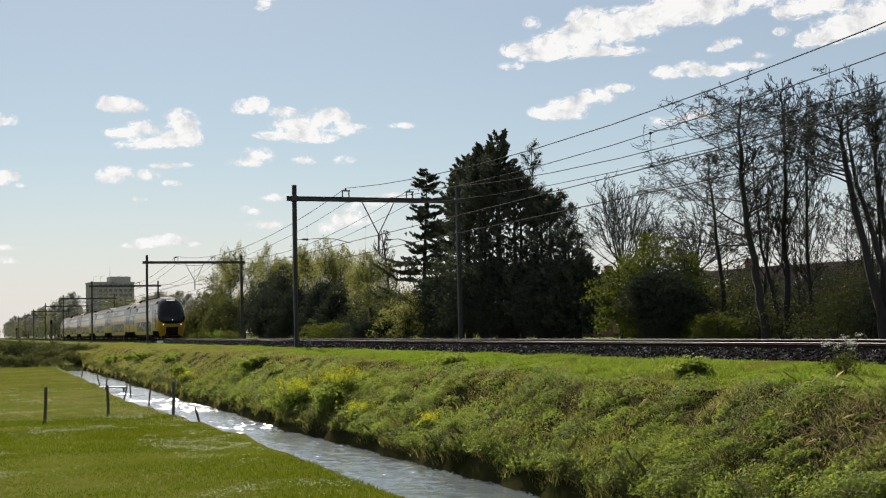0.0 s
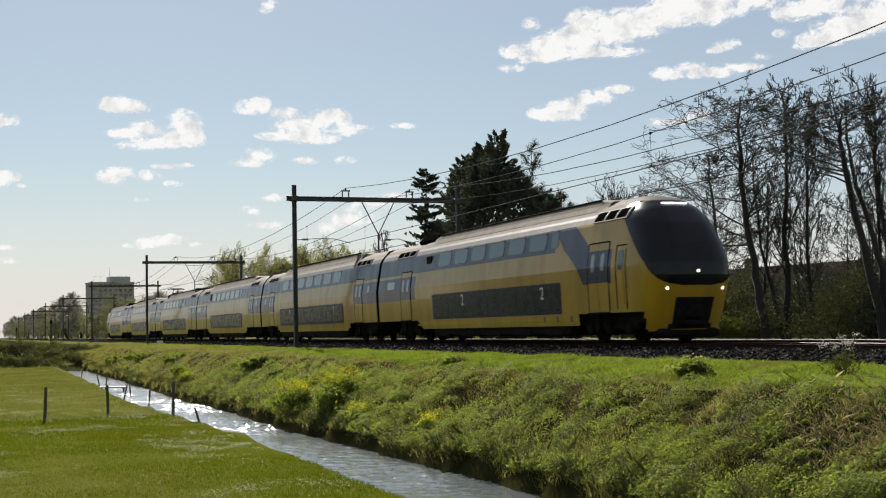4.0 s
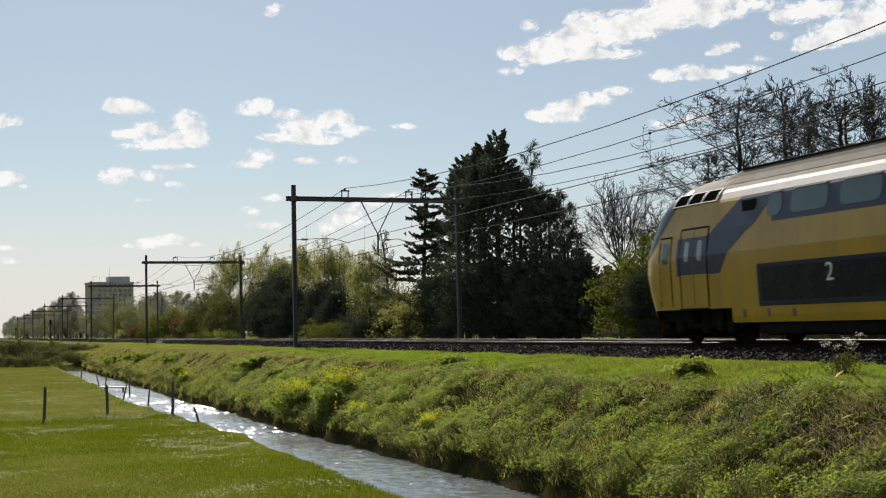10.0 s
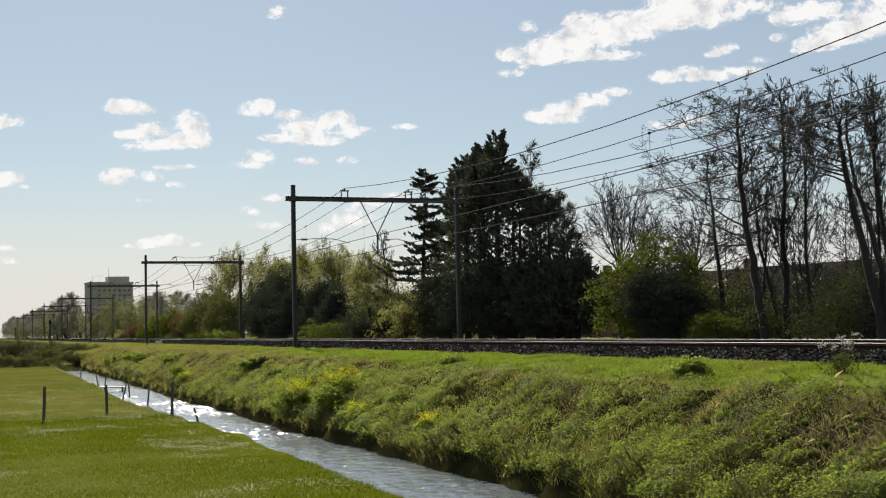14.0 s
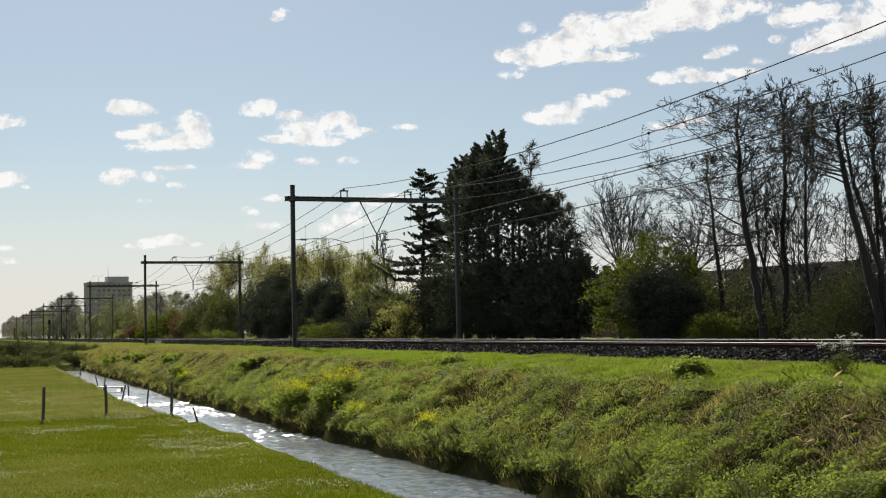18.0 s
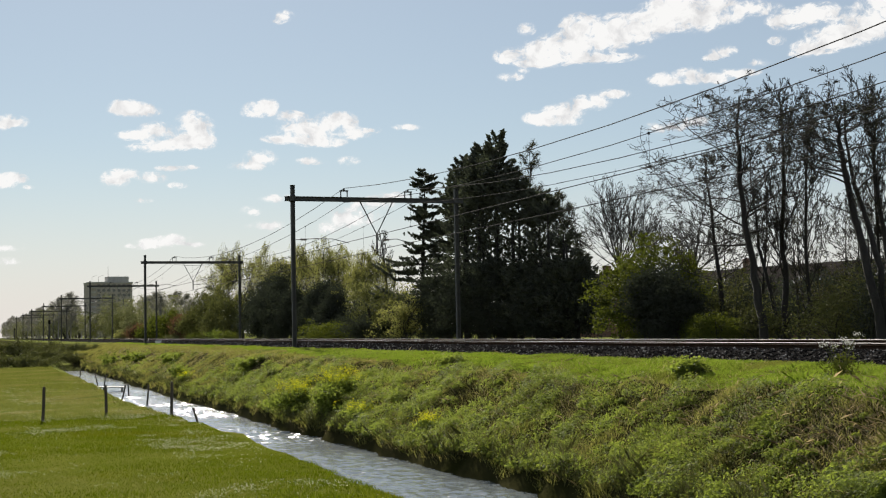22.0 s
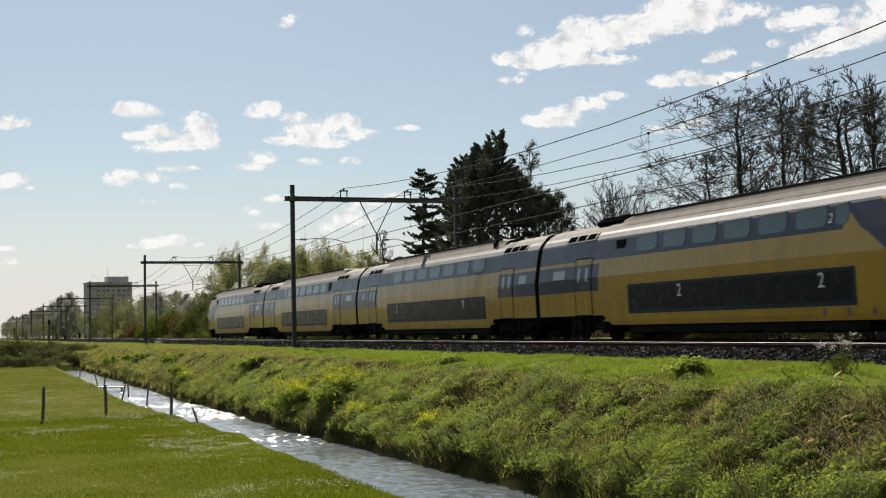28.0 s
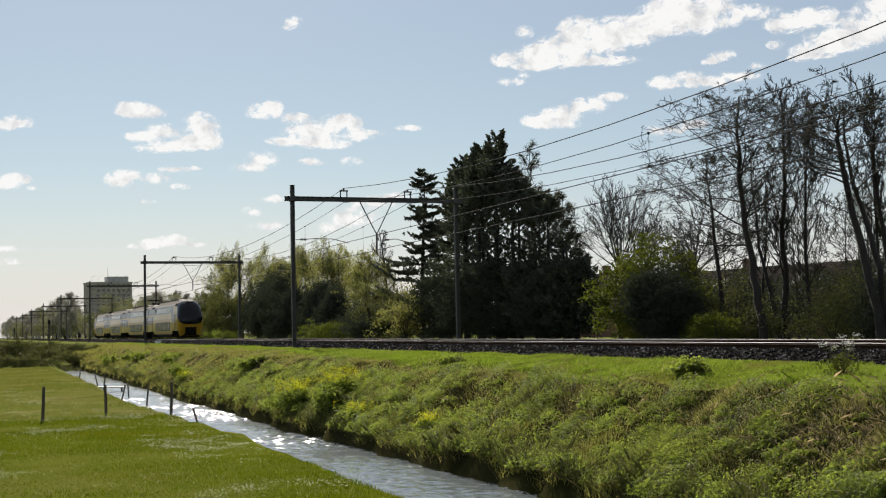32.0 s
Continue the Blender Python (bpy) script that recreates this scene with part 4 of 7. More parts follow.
def windscreen_shape(base, tip):
    """The black wrap-round windscreen, a smooth-edged skin just proud of the nose."""
    s = Shape()
    rows, n = [], 40
    for z in np.linspace(1.70, 4.34, 46):
        w, front = half_width(z), tip - nose_back(z)
        reach = min(1.55, front - base - 0.05)
        edge = max(z, 2.40)
        lim = -0.05 + 0.98 * (edge - 1.65)
        ca = max(0.0, 1 - (lim - nose_back(edge)) / reach)
        a0 = math.acos(min(1, ca ** 1.65))
        if z < 2.60:
            a0 *= math.sqrt(max(0.02, 1 - ((2.60 - z) / 0.91) ** 2))
        if z > 4.25:
            a0 *= 1 - 0.35 * ((z - 4.25) / 0.15) ** 2
        row = []
        for k in range(n + 1):
            a = -a0 + 2 * a0 * k / n
            cc, ss = abs(math.cos(a)) ** (2 / 3.3), abs(math.sin(a)) ** (2 / 3.3)
            row.append((front - reach + (reach + 0.012) * cc, math.copysign(ss, a) * (w + 0.012), z))
        rows.append(row)
    m = n + 1
    s.v = [q for r in rows for q in r]
    s.f = [(i * m + j, i * m + j + 1, i * m + m + j + 1, i * m + m + j) for i in range(len(rows) - 1) for j in range(n)]
    s.m = [0] * len(s.f)
    return s


def nose_shape(base, tip):
    """The rounded cab end between u = base and u = tip: level by level, bulging forward at waist height."""
    s = Shape()
    zs = [0.30, 0.36, 0.42, 0.57, 0.75, 0.95, 1.15, 1.35, 1.55, 1.75, 1.90, 2.0, 2.15, 2.3, 2.4, 2.6, 2.8, 2.93, 3.06, 3.25, 3.45, 3.6, 3.76, 3.84, 3.95, 4.05, 4.15, 4.25, 4.34, 4.42, 4.50, 4.56]
    back = nose_back
    n = 36
    rows = []
    for z in zs:
        w, front = half_width(max(z, 0.57)), tip - back(z)
        reach = min(1.55, front - base - 0.05)
        row = [(base, -w, z)]
        for k in range(n + 1):
            a = -math.pi / 2 + math.pi * k / n
            ca, sa = abs(math.cos(a)) ** (2 / 3.3), abs(math.sin(a)) ** (2 / 3.3)
            row.append((front - reach + reach * ca, math.copysign(sa, a) * w, z))
        row.append((base, w, z))
        rows.append(row)
    m = len(rows[0])
    s.v = [q for r in rows for q in r]
    for i in range(len(rows) - 1):
        for j in range(m - 1):
            f = (i * m + j, i * m + j + 1, i * m + m + j + 1, i * m + m + j)
            c = [sum(s.v[q][k] for q in f) / 4 for k in range(3)]
            d = tip - c[0]
            slot = 0
            if c[2] > 4.13:
                slot = 2
            elif d > 1.95 and c[2] > 3.84:
                slot = 3
            # coupler recess: no hollow, its darkness is only black colour on the nose
            elif 0.44 < c[2] < 1.42 and abs(c[1]) < 0.68 and d < 1.0:
                slot = 4
            elif c[2] < 0.36:
                slot = 4
            if c[2] < 0.94 and d > 0.95 and abs(c[1]) > 0.9:
                continue                            # open skirt over the leading bogie
            s.f.append(f)
            s.m.append(slot)
    top = len(rows) - 1
    s.f.append(tuple(top * m + j for j in range(m)))
    s.m.append(2)
    s.f.append(tuple(j for j in range(m - 1, -1, -1)))
    s.m.append(4)
    return s


def end_car(digits, lit):
    """Cab car, its nose towards +x."""
    car = thing("railway_carriage", "yellow and blue double-deck train cab carriage with a rounded nose", "train carriage", group="train carriages")
    lo, tip = -CAR / 2 + 0.20, CAR / 2 + 0.08
    hi = tip - 3.0
    spans = livery(lo, hi, (lo,), (lo, tip - 6.8), 5.4)
    cut = tip - 5.0
    trimmed_body(car, lo, hi, spans + [(cut, hi, 0.5, 0.52), (lo, lo + 5.65, 0.5, 0.52)], [(lo, lo + 5.65), (cut, hi)], (lo,))
    part("cab_nose", nose_shape(hi, tip), ["yellow", "mask", "roof", "roof_white", "rubber"], car, "yellow rounded nose with a big black windscreen", smooth=True)
    part("windscreen", windscreen_shape(hi, tip), "mask", car, "large black wrap-round windscreen", smooth=True)
    fair = Shape()
    prof = [(-0.78, 4.34), (-0.62, 4.46), (-0.4, 4.53), (0.4, 4.53), (0.62, 4.46), (0.78, 4.34)]
    ends = [(tip - 5.1, 0.8), (tip - 4.6, 1.0), (tip - 2.6, 1.0), (tip - 1.9, 0.35)]
    fair.add([(u, y, 4.36 + (z - 4.36) * k) for u, k in ends for y, z in prof], [(6 * i + j, 6 * i + 6 + j, 6 * i + 7 + j, 6 * i + j + 1) for i in range(3) for j in range(5)] + [tuple(range(6)), tuple(range(23, 17, -1))])
    part("roof_fairing", fair, "roof", car, "raised grey fairing above the cab")
    for side in (-1, 1):
        fore = tip + (0.25 if side > 0 else 0.0)    # the doors stand further forward on one side
        s = Shape()
        for z0, z1, a0, a1, b0, b1 in ((1.88, 2.40, 4.55, 4.95, tip - fore + 2.62, tip - fore + 2.62), (2.40, 2.93, 4.95, 5.75, tip - fore + 2.62, tip - fore + 2.62), (2.93, 3.06, 5.75, 6.05, 3.95, 4.15), (3.06, 3.25, 6.05, 6.25, 4.15, 4.45), (3.25, 3.76, 6.25, 6.85, 4.45, 5.25), (3.76, 3.84, 6.85, 6.85, 5.25, 5.4)):
            v = [wall_point(tip - a0, z0, 0.006, side), wall_point(tip - b0, z0, 0.006, side), wall_point(tip - b1, z1, 0.006, side), wall_point(tip - a1, z1, 0.006, side)]
            s.add(v, [(0, 1, 2, 3) if side < 0 else (3, 2, 1, 0)])
        part("livery_sweep", s, "blue", car, "blue band sweeping down to the cab door")
        car_door(car, fore - 3.50, side)
        d = Shape()
        for u0, u1, z0, z1 in ((fore - 2.32, fore - 2.28, 1.05, 3.0), (fore - 1.70, fore - 1.66, 1.05, 2.9), (fore - 2.32, fore - 1.66, 2.98, 3.02)):
            wall_panel(d, u0, u1, z0, z1, side, 0, 0.01, 0, 8)
        cd = part("cab_door", d, "rubber", car, "narrow cab door outline")
        g = Shape()
        wall_panel(g, fore - 2.16, fore - 1.84, 2.25, 2.85, side, 0, 0.014, 0, 5, 0.08)
        part("cab_side_window", g, "glass_up", cd)
        h = Shape().tube([wall_point(fore - 1.78, 1.2, 0.05, side), wall_point(fore - 1.78, 2.3, 0.05, side)], 0.018, 6)
        part("grab_rail", h, "yellow", cd)
        roof_vents(car, tip - 4.15, tip - 1.93, 3.88, 4.16, side)
        lamp_s = Shape()
        for y, z in ((side * 0.92, 1.62),):
            fx = tip - 0.22
            lamp_s.tube([(fx - 0.25, y, z), (fx + 0.03, y, z)], [0.07, 0.055], 12)
        part("headlight", lamp_s, "lamp" if lit else "mask", car, "round headlight" if not lit else "lit round headlight")
        a, b = (-6.54, -5.88) if side < 0 else (tip - 6.05, tip - 5.45)
        lk = Shape().box(a, b, side * (half_width(3.5)) - 0.02, side * (half_width(3.5)) + 0.02, 3.28, 3.72, 0.01)
        part("blind_window", lk, "rubber", car)
        for k in range(3):
            mk = Shape()
            wall_panel(mk, tip - 5.65 - 1.05 * k, tip - 5.50 - 1.05 * k, 0.70, 0.90, side, 0, 0.01, 0, 2)
            part("jacking_mark", mk, "house_wall", car, "small red-brown mark on the skirt")
    up = Shape().tube([(tip - 0.35, 0, 2.12), (tip + 0.015, 0, 2.12)], [0.07, 0.05], 12)
    part("headlight", up, "lamp" if lit else "mask", car, "small middle headlight")
    disp = Shape().box(tip - 1.62, tip - 1.20, -0.42, 0.42, 4.20, 4.26, 0.01)
    part("destination_display", disp, "sign_lit" if lit else "mask", car, "white lit display above the windscreen" if lit else "dark display above the windscreen")
    wip = Shape().tube([(tip - 0.05, 0.45, 2.05), (tip - 0.28, 0.05, 2.95)], 0.02, 5)
    part("wiper", wip, "rubber", car)
    cp = Shape().box(tip - 0.9, tip - 0.18, -0.25, 0.25, 0.72, 1.12, 0.06)
    cp.box(tip - 0.6, tip - 0.16, -0.42, 0.42, 0.52, 0.66, 0.03)
    part("coupler", cp, "dark_steel", car, "automatic coupler on a black patch standing for its recess")
    s = Shape().box(tip - 1.3, tip - 0.55, -1.05, 1.05, 0.16, 0.44, 0.08)
    part("rail_guard", s, "dark_steel", car)
    bogie(car, tip - 3.35)
    s = Shape().box(hi - 0.2, tip - 0.9, -1.1, 1.1, 0.60, 0.96, 0.02)
    part("floor_pan", s, "dark_steel", car)
    g = lo - 0.2
    upper = [(g + 8.36 + 1.89 * i, g + 9.86 + 1.89 * i) for i in range(6)] + [(g + 19.62, g + 20.27)]
    car_details(car, ((lo, 4.1, 1.95, 0.55, 2.3, 4.0),), (lo + 6.2, tip - 3.9), (lo + 7.65, tip - 6.25), upper, digits)
    k = Shape().box(lo + 3.7, lo + 6.4, -0.72, 0.72, 4.30, 4.74, 0.2)
    part("roof_equipment", k, "black", car, "black hump on the roof behind the vents")
    return car


def pantograph(car, u):
    """A raised single-arm pantograph on the low roof, its knee towards -u."""
    base = Shape().box(u - 0.8, u + 0.8, -0.6, 0.6, 4.46, 4.56, 0.03)
    p = part("pantograph", base, "rubber", car, "black raised pantograph")
    for y in (-0.5, 0.5):
        for a in (-0.7, 0.7):
            part("insulator", Shape().tube([(u + a, y, 4.20), (u + a, y, 4.48)], 0.09, 8), "rubber", p)
    knee, head = (u - 0.75, 0, 4.80), (u + 0.30, 0, 5.24)
    part("lower_arm", Shape().tube([(u + 0.55, 0, 4.56), knee], [0.10, 0.07], 8), "rubber", p)
    part("knee_joint", Shape().tube([(knee[0], -0.26, knee[2]), (knee[0], 0.26, knee[2])], 0.11, 10), "rubber", p)
    for k in (-0.24, 0.24):
        part("upper_arm", Shape().tube([(knee[0], k, knee[2]), (head[0], k, head[2])], 0.035, 6), "rubber", p)
    for a in (-0.16, 0.16):
        part("collector_strip", Shape().tube([(head[0] + a, -0.86, head[2] - 0.06), (head[0] + a, -0.6, head[2] + 0.05), (head[0] + a, 0.6, head[2] + 0.05), (head[0] + a, 0.86, head[2] - 0.06)], 0.04, 6), "rubber", p)
    part("head_frame", Shape().box(head[0] - 0.16, head[0] + 0.16, -0.5, 0.5, head[2] - 0.05, head[2] + 0.04, 0.02), "rubber", p)
    k = Shape().box(u + 0.85, u + 1.15, -0.95, 0.95, 4.10, 4.62, 0.1)
    part("roof_equipment", k, "rubber", car, "black equipment at the end of the raised roof")
    v = -u - 0.5
    k = Shape().box(v - 0.2, v + 0.7, -0.75, 0.75, 4.18, 4.76, 0.15)
    part("roof_equipment", k, "rubber", car, "black equipment at the end of the raised roof")


END_OFF = CAR / 2 + 0.08


def build_trains():
    """Lists of (carriage, its offset behind the head, turned) for both trains."""
    low = lambda *q: [(d, u, True) for d, u in q]
    front = end_car(low(("2", -1.9), ("2", 5.75)), True)
    rear = end_car(low(("2", -3.4), ("2", 4.3)) + [("2", -3.32, False)], False)
    first_class = middle_car(low(("1", -4.8), ("1", 5.4)) + [("1", -5.52, False)])
    mixed_class = middle_car(low(("1", -4.8), ("2", 5.4)), pane=0.40)
    second_a = middle_car(low(("2", -5.5), ("1", 4.7)))
    second_b = middle_car(low(("2", -3.9), ("2", 5.55)) + [("2", -4.09, False)], True)
    pantograph(mixed_class, -CAR / 2 + 4.9)
    right = [(front, 0), (first_class, 1), (second_b, 2), (mixed_class, 3), (second_a, 4), (rear, 5)]
    head = end_car(low(("2", -3.4), ("2", 4.3)) + [("2", 4.24, False)], False)
    tail = end_car(low(("2", -1.9), ("2", 5.75)) + [("2", 6.1, False)], False)
    left = [(head, 0), (copy_thing(second_b, Matrix()), 1), (copy_thing(mixed_class, Matrix()), 2), (tail, 3)]
    return right, left


RIGHT_TRAIN, LEFT_TRAIN = build_trains()


# ---- woods, shrubs and plants ----
def branch_tree(rng, height, lean, forks, reach, r0, levels=4, kids=7, rise=0.35, wild=0.28, start=0.25, lead=None, thin=0.004, flat=0.0, crown=0.55):
    """A bare tree: returns the wood as a Shape, and the twig ends with their directions. lead: the trunk's course; flat: how level the boughs lie."""
    wood, tips, dirs = Shape(), [], []

    def limb(p, d, length, r, level):
        n = 7 if level == 0 else (5 if level == 1 else (3 if level < 4 else 2))
        pts, rs, q, w = [p], [r], p.copy(), d.copy()
        if level == 0 and lead:
            q = [Vector((x, y, z)) for x, y, z in lead]
            n = 3 * (len(q) - 1)
            pts = [q[0]]
            for i in range(1, n + 1):
                k, u = divmod(i, 3)
                pts.append((q[k] if u == 0 else q[k].lerp(q[k + 1], u / 3)) + Vector(rng.normal(size=3)) * 0.035)
            rs = [max(thin, r * (1 - 0.82 * i / n)) for i in range(n + 1)]
            w = (pts[-1] - pts[-2]).normalized()
        else:
            for i in range(n):
                turn = Vector(rng.normal(size=3)) * (wild * (0.4 if level == 0 else 1) / math.sqrt(n))
                w = (w + turn + Vector((0, 0, 0.10 * (1 - flat) if level else 0.03))).normalized()
                q = q + w * (length / n)
                pts.append(q.copy())
                rs.append(max(thin, r * (1 - 0.86 * (i + 1) / n)))
        wood.tube(pts, rs, 8 if level == 0 else (5 if level == 1 else 3), caps=False)
        if level >= levels:
            tips.append(pts[-1])
            dirs.append(w.copy())
            return
        m = max(2, int((kids + (forks if level == 0 else 0)) * rng.uniform(0.75, 1.25)))
        for k in range(m):
            f = start + (0.97 - start) * (k + rng.random()) / m if level == 0 else 0.2 + 0.78 * (k + rng.random()) / m
            i = min(int(f * n), n - 1)
            a = pts[i].lerp(pts[i + 1], f * n - i)
            axis = (pts[i + 1] - pts[i]).normalized()
            out = axis.orthogonal().normalized()
            out.rotate(Matrix.Rotation(rng.uniform(0, 6.283), 3, axis))
            nd = out * (1 - rise) + axis * rise + Vector((0, 0, 0.12))
            nd.z *= 1 - flat
            nd.normalize()
            if level == 0:
                span = reach * (1.0 - 0.55 * abs(f - crown) / max(crown, 1 - crown)) * min(1, 0.35 + 2.4 * (1 - f)) * rng.uniform(0.6, 1.15)
            else:
                span = length * rng.uniform(0.32, 0.6) * (1.15 - 0.5 * f)
            limb(a, nd, span, max(thin, (r * (1 - 0.8 * f)) * (0.36 if level == 0 else 0.58)), level + 1)
        tips.append(pts[-1])
        dirs.append(w.copy())

    d0 = Vector((lean[0], lean[1], 1)).normalized()
    limb(Vector((0, 0, -0.3)), d0, height + 0.3, r0, 0)
    return wood, np.array([tuple(t) for t in tips]), np.array([tuple(t) for t in dirs])


SWAYING = []


def bare_tree(name, label, at, seed, height, reach, r0, lean=(0, 0), leaf="bud", leaves=3, size=0.07, spread=0.16, bark="bark", **kw):
    rng = np.random.default_rng(seed)
    wood, tips, dirs = branch_tree(rng, height, lean, kw.pop("forks", 6), reach, r0, **kw)
    tree = thing(name, label, "tree", at, "trees beyond the railway")
    if at.translation.x > -60:
        SWAYING.append((tree, at.copy(), 0.22, seed))
    part("trunk", wood, bark, tree, "dark trunk with bare limbs and twigs", smooth=True)
    if leaves:
        c = np.repeat(tips, leaves, 0)
        c = c + rng.normal(size=c.shape) * spread
        part("crown", leaf_mesh("crown", c, rng.uniform(0.6, 1.4, len(c)) * size, rng.uniform(0.35, 0.7, len(c)) * size, leaf, rng), None, tree, "sparse young leaves and buds")
    return tree


def fan_tree(at, seed, trunk, reach, limbs=15):
    """A short trunk from which many limbs fan out to a rounded crown of fine twigs."""
    rng = np.random.default_rng(seed)
    tree = thing("fruit_tree", "bare spreading tree with fan-shaped limbs", "tree", at, "trees beyond the railway")
    wood = Shape().tube([(0, 0, -0.3), (0.05, 0, trunk * 0.6), (0, 0, trunk * 1.1)], [0.26, 0.2, 0.14], 8)

    def grow(p, d, length, r, level):
        n = 5 if level < 2 else 3
        pts, q, w = [p], p, d
        for i in range(n):
            w = unit((w + rng.normal(size=3) * 0.10 + np.array([0, 0, 0.05]))[None])[0]
            q = q + w * length / n
            pts.append(q)
        wood.tube([tuple(v) for v in pts], [max(0.012, r * (1 - 0.8 * i / n)) for i in range(n + 1)], 5 if level == 0 else 3, caps=False)
        if level == 3:
            return
        for k in range((6, 4, 3)[level]):
            f = 0.3 + 0.68 * (k + rng.random()) / (6, 4, 3)[level]
            i = min(int(f * n), n - 1)
            grow(pts[i] + (pts[i + 1] - pts[i]) * (f * n - i), unit((w + rng.normal(size=3) * 0.46)[None])[0], length * rng.uniform(0.35, 0.6) * (1.25 - 0.5 * f), r * 0.5, level + 1)

    for i in range(limbs):
        a = rng.uniform(0, 6.283)
        lean = 1.15 * math.sqrt(rng.random())
        d = np.array([math.cos(a) * math.sin(lean), math.sin(a) * math.sin(lean), math.cos(lean)])
        grow(np.array([0, 0, trunk * rng.uniform(0.85, 1.05)]), d, reach * (1 - 0.36 * lean) * rng.uniform(0.75, 1.0), 0.05, 0)
    part("trunk", wood, "bark", tree, "dark trunk with fanned bare limbs", smooth=True)
    return tree


def willow(at, seed, height, reach, strands, sparse=0.0, leaf=0.15):
    """Round willow: bare limbs hung with strands of narrow young leaves."""
    rng = np.random.default_rng(seed)
    wood, tips, dirs = branch_tree(rng, height * 0.64, (0, 0), 14, reach, 0.24, levels=3, kids=8, rise=0.46, start=0.14, thin=0.02, crown=0.82)
    tree = thing("willow_tree", "round willow in fresh yellow-green leaf", "tree", at, "trees beyond the railway")
    part("trunk", wood, "bark", tree, "dark trunk with spreading limbs", smooth=True)
    n = len(tips) * strands
    top = np.repeat(tips, strands, 0) + rng.normal(size=(n, 3)) * 0.22
    keep = (rng.random(n) > sparse) & (lumps(top[:, 0] + 5 * seed, top[:, 1] + top[:, 2] * 0.6, 1.5, seed % 11) > -0.75)
    top = top[keep]
    n, per = len(top), 11
    long = rng.uniform(0.4, 1.5, n)
    t = (np.arange(per)[None] + rng.random((n, per))) / per
    out = unit(np.concatenate([top[:, :2], np.zeros((n, 1))], 1) + rng.normal(size=(n, 3)) * 0.3)
    c = top[:, None] + out[:, None] * (0.35 * np.sqrt(t))[..., None]
    c[..., 2] -= t * long[:, None] - 0.12
    c = c.reshape(-1, 3) + rng.normal(size=(n * per, 3)) * 0.05
    d = rng.normal(size=(n * per, 3)) * 0.45 + np.array([0, 0, -1.0])
    part("crown", leaf_mesh("crown", c, rng.uniform(0.7, 1.4, len(c)) * leaf, rng.uniform(0.3, 0.5, len(c)) * leaf, "spring", rng, along=d), None, tree, "hanging strands of yellow-green leaves")
    return tree


def tufts(rng, root, along, length, per):
    """Pointed tufts of needles: leaf centres and directions."""
    n = len(root)
    t = np.sqrt(rng.random((n, per)))
    along = unit(along)
    c = root[:, None] + along[:, None] * (t * length[:, None])[..., None]
    thick = (0.24 * length[:, None] * (1.05 - t))[..., None]
    c = c + rng.normal(size=(n, per, 3)) * thick
    d = along[:, None] + rng.normal(size=(n, per, 3)) * 0.38
    return c.reshape(-1, 3), d.reshape(-1, 3)


def cypress(label, at, seed, spires, thin_from=99.0, thin_to=99.0):
    """Cluster of dense evergreen spires (x, y, foot, top, radius), clothed in upswept pointed sprays."""
    rng = np.random.default_rng(seed)
    tree = thing("cypress_tree", label, "tree", at, "trees beyond the railway")
    wood = Shape()
    cs, ds = [], []
    for x, y, foot, top, r in spires:
        wood.tube([(x, y, -0.3), (x, y, top * 0.6), (x, y, top * 0.97)], [0.2, 0.12, 0.015], 7)
        h = top - foot
        n = int(15 * h * r)
        f = rng.random(n) ** 0.9
        a = rng.uniform(0, 6.283, n)
        full = r * (1 - f) ** 0.62 * (0.7 + 0.3 * np.minimum(1, f / 0.2)) * (1 + 0.22 * lumps(a * 2, f * h, 1.0, seed + int(x * 7) % 9))
        z = foot + f * h
        keep = ~((z > thin_from) & (z < thin_to) & (rng.random(n) < 0.76 + 0.2 * lumps(a * 2, z, 0.9, seed + 5)))
        q = np.stack([x + full * np.cos(a) * rng.uniform(0.35, 0.8, n), y + full * np.sin(a) * rng.uniform(0.35, 0.8, n), z], 1)[keep]
        up = np.stack([np.cos(a) * 0.95, np.sin(a) * 0.95, 0.45 + 0.5 * f], 1)[keep]
        c, d = tufts(rng, q, up, (0.5 + 0.5 * full[keep]) * rng.uniform(0.6, 1.5, len(q)), 24)
        cs.append(c)
        ds.append(d)
        for k in range(int(h * 1.6)):
            z0, b = foot + h * 0.9 * rng.random(), rng.uniform(0, 6.283)
            ln = 0.8 * r * (1 - (z0 - foot) / h) ** 0.6
            wood.tube([(x, y, z0), (x + math.cos(b) * ln, y + math.sin(b) * ln, z0 + 0.55 * ln)], [0.04, 0.012], 3, caps=False)
    c, d = np.concatenate(cs), np.concatenate(ds)
    part("trunk", wood, "bark", tree, smooth=True)
    part("crown", leaf_mesh("crown", c, rng.uniform(0.6, 1.3, len(c)) * 0.36, rng.uniform(0.3, 0.5, len(c)) * 0.36, "fir", rng, along=d), None, tree, "dense dark upswept evergreen sprays")
    return tree


